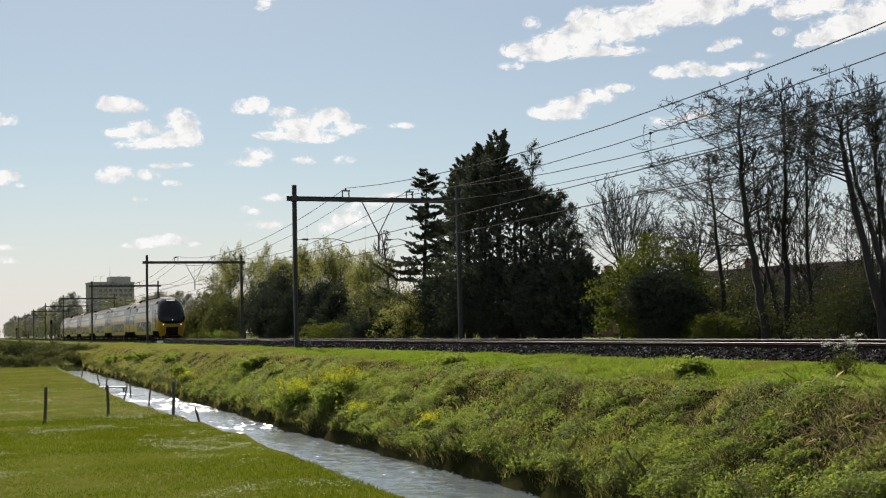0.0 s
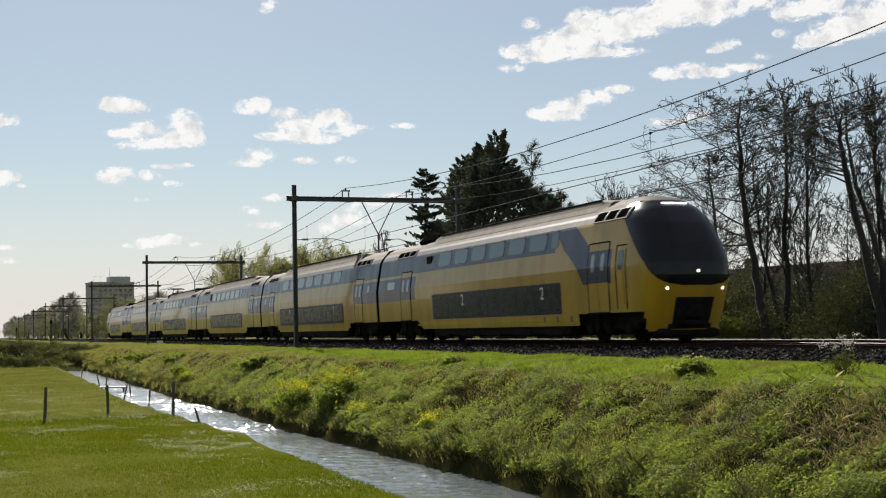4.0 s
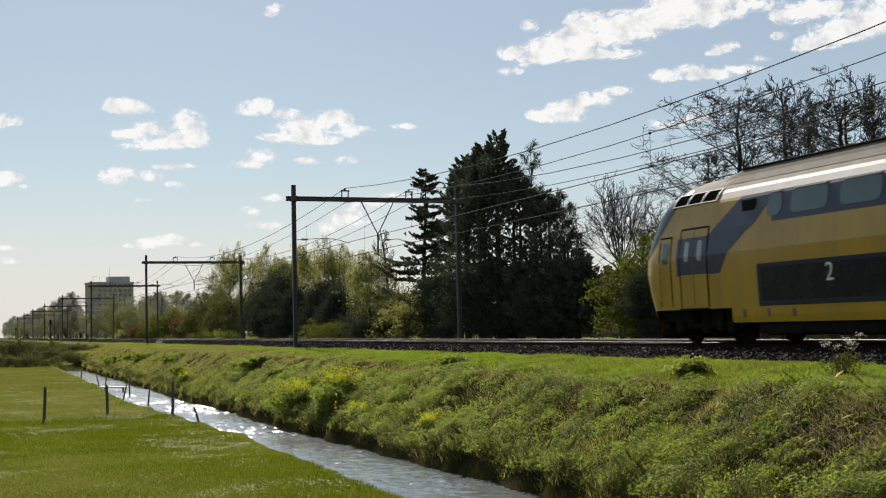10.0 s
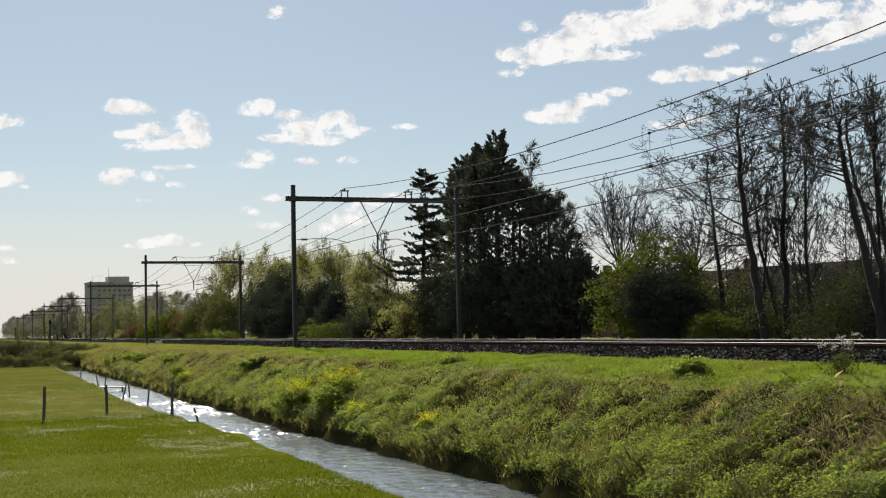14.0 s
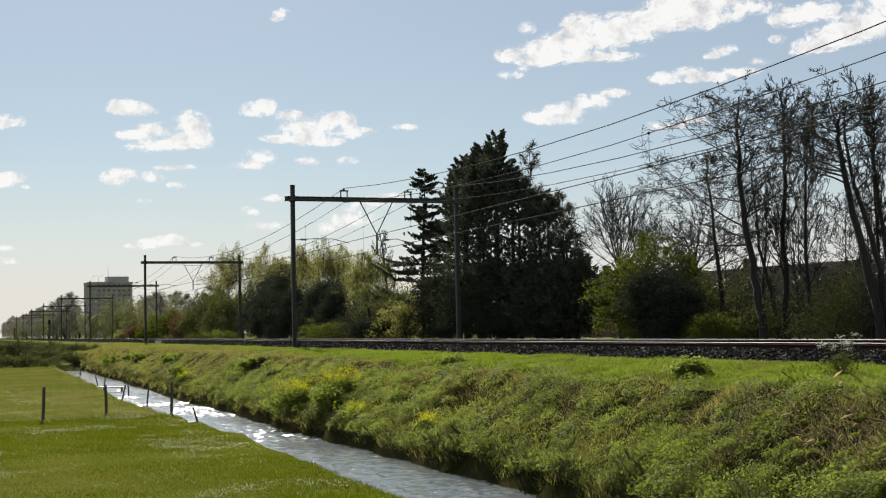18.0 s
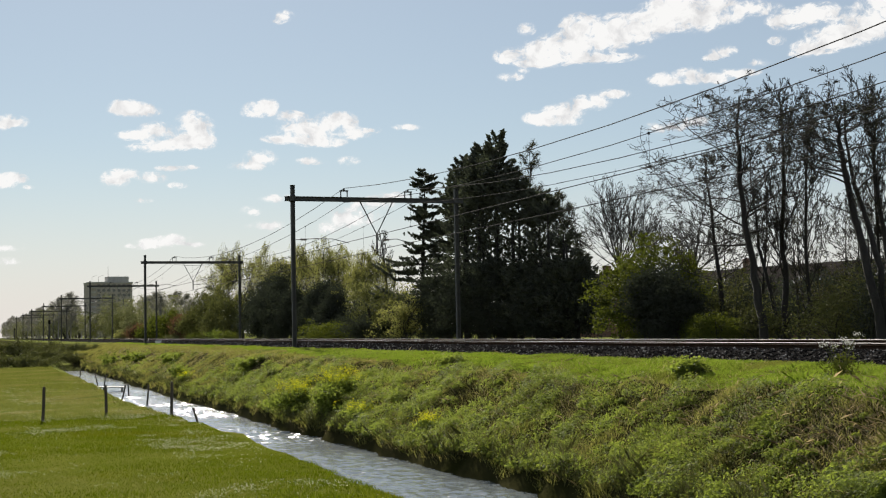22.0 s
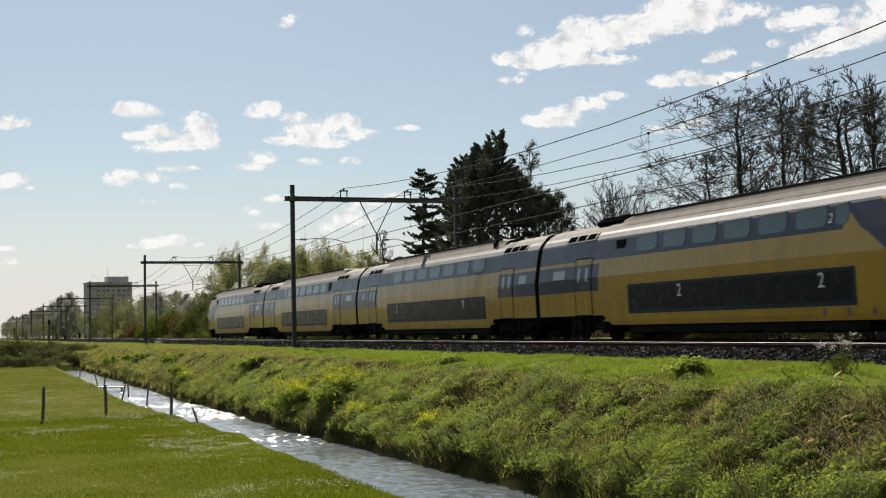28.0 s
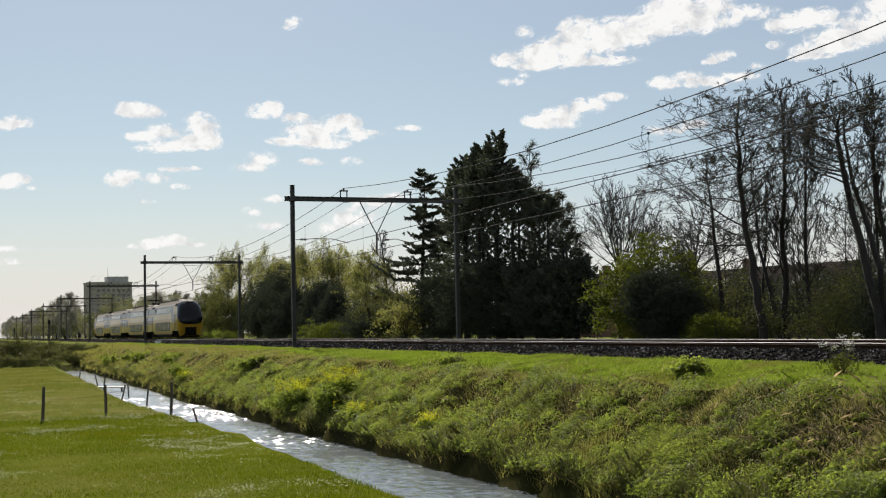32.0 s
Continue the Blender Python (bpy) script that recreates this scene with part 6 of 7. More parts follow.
def build_grass():
    rng = np.random.default_rng(21)
    # rank grass of the bank
    n = 520000
    x = scatter_x(rng, n, 14, 160, 2.0)
    y = rng.uniform(9.9, 17.0, n)
    far = 1 + np.maximum(0, -x - 25) / 55
    clump = 0.5 + 0.5 * lumps(x, y, 0.6, 5)
    h = (0.10 + 0.28 * clump ** 1.5 * rng.random(n)) * np.interp(y, [9.9, 10.8, 12, 13.2, 14, 15, 16.4, 17], [1.25, 1.0, 0.75, 0.6, 0.60, 0.56, 0.50, 0.42])
    top = y > np.interp(x, [-80, -45, -34], [15.6, 13.6, 13.2]) + 0.7 * lumps(x, y, 3.0, 15)
    keep = rng.random(n) < np.where(top, 0.75, 0.35 + 0.6 * clump) * (1 - 0.35 * litter(x, y))
    keep &= y > 9.98 + bank_foot(x) + 0.08 * lumps(x, x * 0, 0.9, 16)
    foot = np.stack([x, y, land(x, y) - 0.02], 1)[keep]
    w = (rng.uniform(0.005, 0.013, n) * far)[keep]
    tall, top = h[keep] * (1 + 0.1 * (far[keep] - 1)), top[keep]
    tagged(part("bank_grass", blade_mesh("bank_grass", foot[~top], tall[~top], w[~top], 1.5, "grass", rng, -0.9 + 2.6 * lumps(foot[~top][:, 0], foot[~top][:, 1], 0.9, 18)), None), "rank green grass on the railway bank", "grass", kind="stuff")
    tagged(part("verge_grass", blade_mesh("verge_grass", foot[top], tall[top], w[top], 1.3, "verge", rng), None), "bright short grass along the top of the bank", "grass", kind="stuff")
    # nettles and ground elder in hummocks on the slope
    n = 330000
    x = scatter_x(rng, n, 14, 110, 2.0)
    y = rng.uniform(9.9, 13.5, n)
    hum = lumps(x, y, 1.3, 7) * 0.6 + lumps(x, y, 0.55, 8) * 0.4
    keep = rng.random(n) < np.clip(0.30 + 1.5 * hum, 0.01, 1) * np.interp(x, [-62, -36], [0.22, 1.0]) * (1 - 0.7 * litter(x, y))
    keep &= y > 10.06 + bank_foot(x) + 0.12 * lumps(x, x * 0, 0.9, 16)
    x, y, hum = x[keep], y[keep], hum[keep]
    far = 1 + np.maximum(0, -x - 22) / 60
    z = land(x, y) + np.clip(0.10 + 0.50 * hum, 0.02, 1) * rng.random(len(x)) ** 0.5 * np.interp(y, [10, 13, 14.4], [1.3, 1.0, 0.5])
    size = rng.uniform(0.028, 0.068, len(x)) * far
    a = -0.9 + 2.6 * lumps(x, y, 0.8, 18) + rng.normal(0, 0.5, len(x))
    droop = np.stack([np.cos(a), np.sin(a), rng.normal(-0.35, 0.35, len(x))], 1)
    tagged(part("bank_weeds", leaf_mesh("bank_weeds", np.stack([x, y, z], 1), size, size * 0.42, "weed", rng, flat=0.9, along=droop), None), "leafy nettles and herbs covering the bank", "weeds", kind="stuff")
    # leafy cushions that stand proud of the slope
    n = 1000
    x = scatter_x(rng, n, 14, 66, 1.6)
    y = np.maximum(rng.uniform(10.2, 13.0, n), 10.22 + bank_foot(x))
    r = (1 - 0.85 * litter(x, y)) * rng.uniform(0.12, 0.38, n) * np.interp(y, [10, 13.6, 14], [1.15, 0.9, 0.6])
    per = 190
    d = unit(rng.normal(size=(n * per, 3)))
    d[:, 2] = np.abs(d[:, 2])
    k = np.repeat(np.stack([x, y, land(x, y) + 0.02], 1), per, 0) + d * np.repeat(r, per)[:, None] * np.array([1.2, 1.2, 1.0]) * rng.uniform(0.6, 1.05, (n * per, 1))
    far = np.repeat(1 + np.maximum(0, -x - 22) / 60, per)
    size = rng.uniform(0.030, 0.068, n * per) * far
    d[:, 2] -= 0.9
    tagged(part("weed_cushions", leaf_mesh("weed_cushions", k, size, size * 0.42, "weed", rng, flat=0.6, along=d + 0.5 * rng.normal(size=d.shape)), None), "rounded cushions of leafy herbs on the bank", "weeds", kind="stuff")
    # dry stalks
    n = 11000
    x = scatter_x(rng, n, 14, 110, 2.0)
    y = np.where(rng.random(n) < 0.6, rng.normal(12.9, 0.5, n), rng.uniform(10.0, 16.8, n))
    keep = rng.random(n) < 0.3 + 0.7 * (lumps(x, y, 2.2, 9) > 0)
    foot = np.stack([x, y, land(x, y)], 1)[keep]
    tagged(part("dry_stalks", blade_mesh("dry_stalks", foot, rng.uniform(0.06, 0.20, len(foot)), 0.004 * (1 + np.abs(foot[:, 0]) / 60), 2.4, "straw", rng), None), "dry bleached stalks lying in the grass", "stalks", kind="stuff")
    n = 20000
    away = rng.random(n) < 0.22
    x, y = np.where(away, -48 - 80 * rng.random(n), rng.uniform(-30, -13, n)), np.where(away, rng.uniform(10.8, 13.4, n), rng.normal(12.75, 0.5, n))
    keep = (rng.random(n) < np.clip(0.25 + 1.2 * lumps(x, y, 2.0, 43) + litter(x, y), 0, 1)) & (away | (y < 14.0))
    foot = np.stack([x, y, land(x, y)], 1)[keep]
    tagged(part("dead_grass", blade_mesh("dead_grass", foot, rng.uniform(0.05, 0.14, len(foot)) * (1 + np.maximum(0, -foot[:, 0] - 30) / 40), 0.003 * (1 + np.maximum(0, -foot[:, 0] - 25) / 30), 3.4, "dead", rng), None), "brown dead grass on the upper bank", "grass", kind="stuff")
    # long bleached strands lying on the slope
    n = 4200
    x = scatter_x(rng, n, 13, 50, 2.2)
    y = rng.normal(12.6, 0.7, n)
    keep = (rng.random(n) < 0.05 + 0.4 * (lumps(x, y, 1.6, 17) > 0.15) + litter(x, y)) & (y > 10.8) & (y < 14.6)
    foot = np.stack([x, y, land(x, y) + rng.uniform(0.05, 0.3, n)], 1)[keep]
    tagged(part("fallen_stalks", blade_mesh("fallen_stalks", foot, rng.uniform(0.04, 0.12, len(foot)), 0.006, 5.0, "straw", rng), None), "long pale dead stalks lying flat on the bank", "stalks", kind="stuff")
    # dark reeds and tufts along the water line
    n = 24000
    x = scatter_x(rng, n, 14, 130, 2.0)
    y = 10.12 + bank_foot(x) + np.abs(rng.normal(0, 0.22, n)) + 0.12 * lumps(x, x * 0, 1.3, 4)
    tuft = 0.5 + 0.5 * lumps(x, y * 0, 0.9, 6)
    h = 0.12 + 0.5 * tuft * rng.random(n)
    foot = np.stack([x, y, land(x, y) - 0.03], 1)
    tagged(part("water_edge_tufts", blade_mesh("water_edge_tufts", foot, h, 0.015 * (1 + np.maximum(0, -x - 20) / 50), 0.9, "hedge", rng), None), "overhanging tufts along the ditch edge", "grass", kind="stuff")
    # meadow
    n = 190000
    x = scatter_x(rng, n, 19, 132, 1.7)
    y = -0.6 + 8.0 * rng.random(n)
    keep = y < 7.15 + 0.25 * lumps(x, x * 0, 9, 3)
    x, y = x[keep], y[keep]
    far = 1 + np.maximum(0, -x - 20) / 30
    h = rng.uniform(0.025, 0.06, len(x)) * (1 + 0.5 * lumps(x, y, 2.5, 11)) * (1 + 0.15 * far)
    foot, w, near = np.stack([x, y, land(x, y) - 0.01], 1), 0.010 * far, x > -48.3 - 0.5 * lumps(y, y * 0, 1.5, 41)
    tagged(part("meadow_grass", blade_mesh("meadow_grass", foot[near], h[near], w[near], 0.7, "lawn", rng), None), "short bright-green meadow grass", "grass", kind="stuff")
    tagged(part("pasture_grass", blade_mesh("pasture_grass", foot[~near], h[~near] * 1.3, w[~near], 0.9, "pasture", rng), None), "pale uncut pasture grass beyond the fence", "grass", kind="stuff")
    n = 110000
    x = scatter_x(rng, n, 19, 90, 1.3)
    y = -0.4 + 7.4 * rng.random(n)
    patch = 0.8 * lumps(x, y, 2.6, 13) + 0.8 * lumps(x, y, 0.7, 14) + np.interp(x, [-47, -40, -33, -27, -22], [0.1, 0.3, 0.35, 0.2, 0.0])
    keep = (rng.random(n) < np.clip(-0.22 + 0.85 * patch, 0.012, 1)) & (y < 6.9) & ((x > -48.5) | (rng.random(n) < 0.5))
    x, y = x[keep], y[keep]
    c = np.stack([x, y, land(x, y) + rng.uniform(0.05, 0.11, len(x))], 1)
    s = rng.uniform(0.009, 0.020, len(x)) * (1 + np.abs(x) / 120)
    tagged(part("daisies", leaf_mesh("daisies", c, s, s, "daisy", rng, flat=1.5), None), "scattered white daisies in the meadow", "flowers", kind="stuff")


build_grass()


def flowering_bush(at, seed, r, h, full=1.0):
    """Rapeseed-like plant: leafy stems below, yellow flower heads on top."""
    rng = np.random.default_rng(seed)
    bush = thing("yellow_flowering_plant", "bushy plant with bright yellow flowers on the bank", "plant", at, "yellow flowering plants")
    n = int(70 * full)
    tops = np.stack([rng.normal(0, r * 0.5, n), rng.normal(0, r * 0.4, n), h * rng.uniform(0.62, 1.0, n)], 1)
    wood = Shape()
    for q in tops:
        wood.tube([(q[0] * 0.3, q[1] * 0.3, -0.1), (q[0] * 0.7, q[1] * 0.7, q[2] * 0.6), tuple(q)], [0.010, 0.008, 0.004], 3, caps=False)
    part("stem", wood, "weed", bush)
    c = np.repeat(tops * np.array([0.9, 0.9, 0.6]), int(60), 0) * rng.uniform(0.3, 1.15, (n * 60, 1)) + rng.normal(size=(n * 60, 3)) * np.array([0.12, 0.10, 0.12]) * r * 1.3
    c[:, 2] = np.clip(c[:, 2], 0.02, None)
    part("foliage", leaf_mesh("foliage", c, rng.uniform(0.06, 0.13, len(c)), rng.uniform(0.03, 0.06, len(c)), "weed", rng), None, bush, "dark green leaves")
    c = np.repeat(tops, 20, 0) + rng.normal(size=(n * 20, 3)) * np.array([0.055, 0.055, 0.06])
    part("blossom", leaf_mesh("blossom", c, rng.uniform(0.02, 0.04, len(c)), rng.uniform(0.018, 0.034, len(c)), "rape", rng, flat=0.6), None, bush, "bright yellow flower heads")


def cow_parsley(at, seed):
    rng = np.random.default_rng(seed)
    plant = thing("cow_parsley", "white-flowered cow parsley swaying on the bank", "plant", at)
    wood = Shape()
    heads = []
    for i in range(9):
        q = Vector((rng.normal(0, 0.17), rng.normal(0, 0.15), rng.uniform(0.45, 0.85)))
        wood.tube([(0, 0, -0.05), (q.x * 0.5, q.y * 0.5, q.z * 0.6), tuple(q)], [0.008, 0.006, 0.004], 4, caps=False)
        heads.append(tuple(q))
    part("stem", wood, "bush", plant)
    for q in heads:
        c = np.array(q) + rng.normal(size=(44, 3)) * np.array([0.05, 0.05, 0.022])
        tagged(part("umbel", leaf_mesh("umbel", c, 0.024, 0.02, "umbel", rng, flat=0.8), None, plant, "flat white umbel of tiny florets"), kind="stuff")
    c = rng.normal(size=(420, 3)) * np.array([0.16, 0.14, 0.12]) + np.array([0, 0, 0.25])
    part("foliage", leaf_mesh("foliage", c, 0.09, 0.03, "bush", rng), None, plant, "feathery green leaves")
    return plant


def build_bank_plants():
    flowering_bush(on_land(-43.9, 10.75), 301, 0.62, 1.15, 1.0)
    flowering_bush(on_land(-41.2, 11.6), 302, 0.70, 1.25, 1.1)
    flowering_bush(on_land(-37.2, 11.0), 303, 0.45, 0.65, 0.3)
    flowering_bush(on_land(-31.8, 11.3), 304, 0.30, 0.50, 0.35)
    flowering_bush(on_land(-70.0, 10.9), 305, 0.50, 0.60, 0.35)
    for i, (x, y, r, h) in enumerate([(-24.0, 14.5, 0.34, 0.42), (-40.5, 11.0, 0.6, 0.8), (-45.0, 10.6, 0.7, 0.75), (-37.6, 14.2, 0.3, 0.35), (-60, 12.6, 0.7, 0.5), (-74, 11.5, 0.8, 0.7), (-84, 12.5, 0.9, 0.8), (-100, 12, 1.2, 1.0), (-112, 11.5, 1.3, 1.1)]):
        leafy("bank_weed_clump", "dark leafy weed clump on the bank", on_land(x, y), 320 + i, (r, r * 0.8, h), "weed", 60, 40, 0.07 + 0.0007 * abs(x), 0.3, "plant", "weeds on the bank", 4, 0.35, 0.10, 0, 0.006)
    return cow_parsley(on_land(-19.5, 15.0), 340)


parsley = build_bank_plants()
SWAYING.append((parsley, parsley.matrix_basis.copy(), 6.0, 3))


# ---- meadow fence and ditch clutter ----
def build_fence():
    rng = np.random.default_rng(50)
    posts = [(-47.5, 2.43, 1.22, 2, 0), (-49.7, 4.82, 1.12, -1, 1), (-48.2, 7.02, 1.32, 1, -1), (-46.6, 7.75, 0.72, -16, 12), (-62.0, 7.9, 0.9, 3, -4), (-68, 7.4, 0.8, 16, 5), (-72, 8.2, 0.7, -20, 0),
             (-82, 7.8, 0.9, 14, 5), (-88, 8.0, 0.8, -12, 6), (-98, 7.6, 0.9, 20, 4)]
    for i, (x, y, h, rx, ry) in enumerate(posts):
        s = Shape()
        r = 0.055 if i < 3 else 0.04
        s.tube([(0, 0, -0.5), (0.01, 0, h * 0.5), (0, 0.01, h - 0.02), (0, 0.01, h)], [r * 1.1, r, r * 0.95, r * 0.7], 9)
        fp = thing("fence_post", "weathered dark wooden fence post in the meadow" if i < 3 else "leaning old wooden stake at the ditch edge", "post", pose(x, y, float(land(x, y)) if y < 7.3 else -2.75, ry, rx, rng.uniform(0, 90)), "fence posts")
        part("stake", s, "post", fp)
    for (a, b) in ((0, 1), (1, 2)):
        p, q = Vector((posts[a][0], posts[a][1], -1.65)), Vector((posts[b][0], posts[b][1], -1.65))
        s = Shape().tube([p, (p + q) / 2 - Vector((0, 0, 0.06)), q], 0.004, 4)
        tagged(part("fence_wire", s, "wire"), "thin slack wire between the fence posts", "wire", "fence wires")
    j = thing("plank_bridge", "small pale plank footbridge low over the ditch", "bridge", pose(-79, 7.9, -2.50, 0, 2, 78))
    for i in range(3):
        part("plank", Shape().box(-0.95, 0.95, -0.45 + 0.3 * i, -0.19 + 0.3 * i, -0.03, 0.03, 0.01), "pale_wood", j)
    for x in (-0.7, 0.7):
        part("leg", Shape().tube([(x, 0, -0.8), (x, 0, -0.02)], 0.06, 7), "post", j)


build_fence()


def build_signs():
    b = thing("trackside_marker", "small white trackside marker board", "sign", pose(-127, 17.3, -0.3, 0, 0, -15))
    part("board", Shape().box(-0.02, 0.02, -0.30, 0.30, 0.0, 0.27, 0.01), "white", b)
    part("foot", Shape().box(-0.03, 0.03, -0.05, 0.05, -0.3, 0.02, 0.005), "steel", b)
    for x in (-314, -560):
        p = thing("railway_signal", "trackside signal post with a dark lamp head", "signal", pose(x, 17.6, -0.4), "railway signals")
        part("post", Shape().tube([(0, 0, 0), (0, 0, 4.2)], 0.09, 8), "steel", p)
        part("signal_head", Shape().box(-0.13, 0.13, -0.25, 0.25, 3.95, 4.9, 0.05), "rubber", p)
        part("ladder", Shape().box(-0.25, -0.2, -0.2, 0.2, 0.1, 3.9, 0.01), "steel", p)


build_signs()


# ---- buildings ----
def house(at, seed, w, d, eaves, ridge, label):
    h = thing("house", label, "house", at, "houses behind the trees")
    s = Shape().box(-w / 2, w / 2, -d / 2, d / 2, -0.4, eaves)
    s.add([(-w / 2, -d / 2, eaves), (-w / 2, d / 2, eaves), (-w / 2, 0, ridge - 0.12), (w / 2, -d / 2, eaves), (w / 2, d / 2, eaves), (w / 2, 0, ridge - 0.12)], [(0, 2, 1), (3, 4, 5)])
    part("wall", s, "house_wall", h, "brown brick wall")
    o, t = 0.45, 0.16
    s = Shape()
    k = (ridge - eaves) / (d / 2)
    for side in (-1, 1):
        a = [(-w / 2 - o, side * (d / 2 + o), eaves - k * o), (w / 2 + o, side * (d / 2 + o), eaves - k * o), (w / 2 + o, 0, ridge), (-w / 2 - o, 0, ridge)]
        b = [(x, y, z + t) for x, y, z in a]
        f = [(0, 1, 2, 3), (7, 6, 5, 4), (0, 4, 5, 1), (1, 5, 6, 2), (3, 2, 6, 7), (0, 3, 7, 4)]
        s.add(a + b, f if side > 0 else [q[::-1] for q in f])
    roof = part("roof", s, "tiles", h, "dark tiled pitched roof")
    part("chimney", Shape().box(w * 0.22, w * 0.22 + 0.7, -0.35, 0.35, ridge - 0.6, ridge + 0.9, 0.03), "house_wall", roof)
    for x in (-w * 0.25, w * 0.18):
        g = Shape()
        y0, y1 = -d / 2 * 0.62, -d / 2 * 0.34
        z = lambda y: ridge + k * y + t + 0.06
        g.add([(x - 0.5, y0, z(y0)), (x + 0.5, y0, z(y0)), (x + 0.5, y1, z(y1)), (x - 0.5, y1, z(y1)), (x - 0.5, y0, z(y0) - 0.1), (x + 0.5, y0, z(y0) - 0.1), (x + 0.5, y1, z(y1) - 0.1), (x - 0.5, y1, z(y1) - 0.1)],
              [(0, 1, 2, 3), (0, 4, 5, 1), (1, 5, 6, 2), (2, 6, 7, 3), (3, 7, 4, 0)])
        part("skylight", g, "pane", roof, "roof window reflecting the sky")
    for x in (-w * 0.3, 0, w * 0.3):
        f = part("window", Shape().box(x - 0.7, x + 0.7, -d / 2 - 0.04, -d / 2 + 0.02, 0.9, 2.2, 0.01), "white", h, "white-framed window")
        part("pane", Shape().box(x - 0.6, x + 0.6, -d / 2 - 0.055, -d / 2 - 0.045, 1.0, 2.1), "pane", f)


def build_houses():
    house(pose(-71, 57, -0.6, 0, 0, 8), 1, 17, 9, 2.5, 5.1, "low brown brick house with a dark tiled roof")
    house(pose(-92, 59, -0.6, 0, 0, 4), 2, 15, 9, 2.7, 5.4, "low brown brick house with a dark tiled roof")
    house(pose(-122, 62, -0.6, 0, 0, 0), 3, 16, 9, 3.2, 6.4, "low brown brick house with a dark tiled roof")
    house(pose(-52, 56, -0.6, 0, 0, 12), 4, 14, 9, 2.5, 5.0, "low brown brick house with a dark tiled roof")

    dish = thing("satellite_dish", "pale satellite dish on a pole in a garden", "dish", pose(-64.5, 48.5, -0.6, 0, 0, -37))
    part("pole", Shape().tube([(0, 0, 0), (0, 0, 3.5)], 0.04, 6), "steel", dish)
    s = Shape()
    n = 14
    rings = [(0.02, 0.0), (0.2, 0.02), (0.4, 0.09)]
    s.add([(r * math.cos(6.2832 * i / n), -0.12 - d, 3.6 + 0.75 * r * math.sin(6.2832 * i / n)) for r, d in rings for i in range(n)],
          [(k * n + i, k * n + (i + 1) % n, k * n + n + (i + 1) % n, k * n + n + i) for k in range(2) for i in range(n)])
    part("reflector", s, "white", dish)


build_houses()


def apartment_block():
    """Eleven storeys, balconies on the sunny corner, plant room on the roof."""
    b = thing("apartment_building", "tall grey-brown apartment block beyond the trees", "building", pose(-824, 81.5, -0.6, 0, 0, 97))
    w, d, storeys, sh = 26.6, 16.0, 11, 3.05
    h = storeys * sh
    part("wall", Shape().box(-w / 2, w / 2, -d / 2, d / 2, 0, h), "brick", b, "brown-grey brick wall")
    part("roof", Shape().box(-w / 2 - 0.3, w / 2 + 0.3, -d / 2 - 0.3, d / 2 + 0.3, h, h + 0.9, 0.05), "concrete", b, "flat roof with a pale edge")
    pr = part("plant_room", Shape().box(-1, 12, -4, 5, h + 0.9, h + 4.4, 0.05), "concrete", b, "rooftop plant room")
    part("antenna_mast", Shape().tube([(0, 0, h + 4.4), (0, 0, h + 10.5)], [0.14, 0.06], 6), "steel", pr)
    an = Shape()
    for x in (-10, -6, 4, 9):
        an.tube([(x, 0, h + 0.9), (x, 0, h + 4.5)], 0.06, 5)
        an.tube([(x, 0, h + 4.4), (x + 3, 0, h + 5.2)], 0.05, 5)
    part("roof_aerials", an, "steel", b)
    pane = Shape().box(-0.9, 0.9, -0.06, 0.06, -0.75, 0.75)
    me = pane.mesh("window", "pane")
    sill = Shape().box(-1.0, 1.0, -0.15, 0.02, -0.95, -0.80).mesh("sill", "concrete")
    for k in range(storeys):
        for x in (-7.5, -4.4, -1.3, 1.8, 4.9, 8.0, 11.1):
            wdw = part("window", me, None, b, at=pose(x, -d / 2 - 0.03, sh * k + 1.7))
            part("sill", sill, None, wdw)
    bal = Shape().box(-1.6, 1.6, -1.2, 0, 0, 0.16)
    bal.box(-1.6, 1.6, -1.2, -1.1, 0.16, 1.1)
    bm_ = bal.mesh("balcony", "concrete")
    for k in range(1, storeys):
        part("balcony", bm_, None, b, at=pose(-w / 2 + 2.1, -d / 2 - 0.004, sh * k))
        part("balcony", bm_, None, b, at=pose(w / 2 + 0.004, 2, sh * k, 0, 0, 90))


apartment_block()


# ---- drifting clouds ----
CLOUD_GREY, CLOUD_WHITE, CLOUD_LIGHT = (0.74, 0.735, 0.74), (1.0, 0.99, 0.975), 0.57


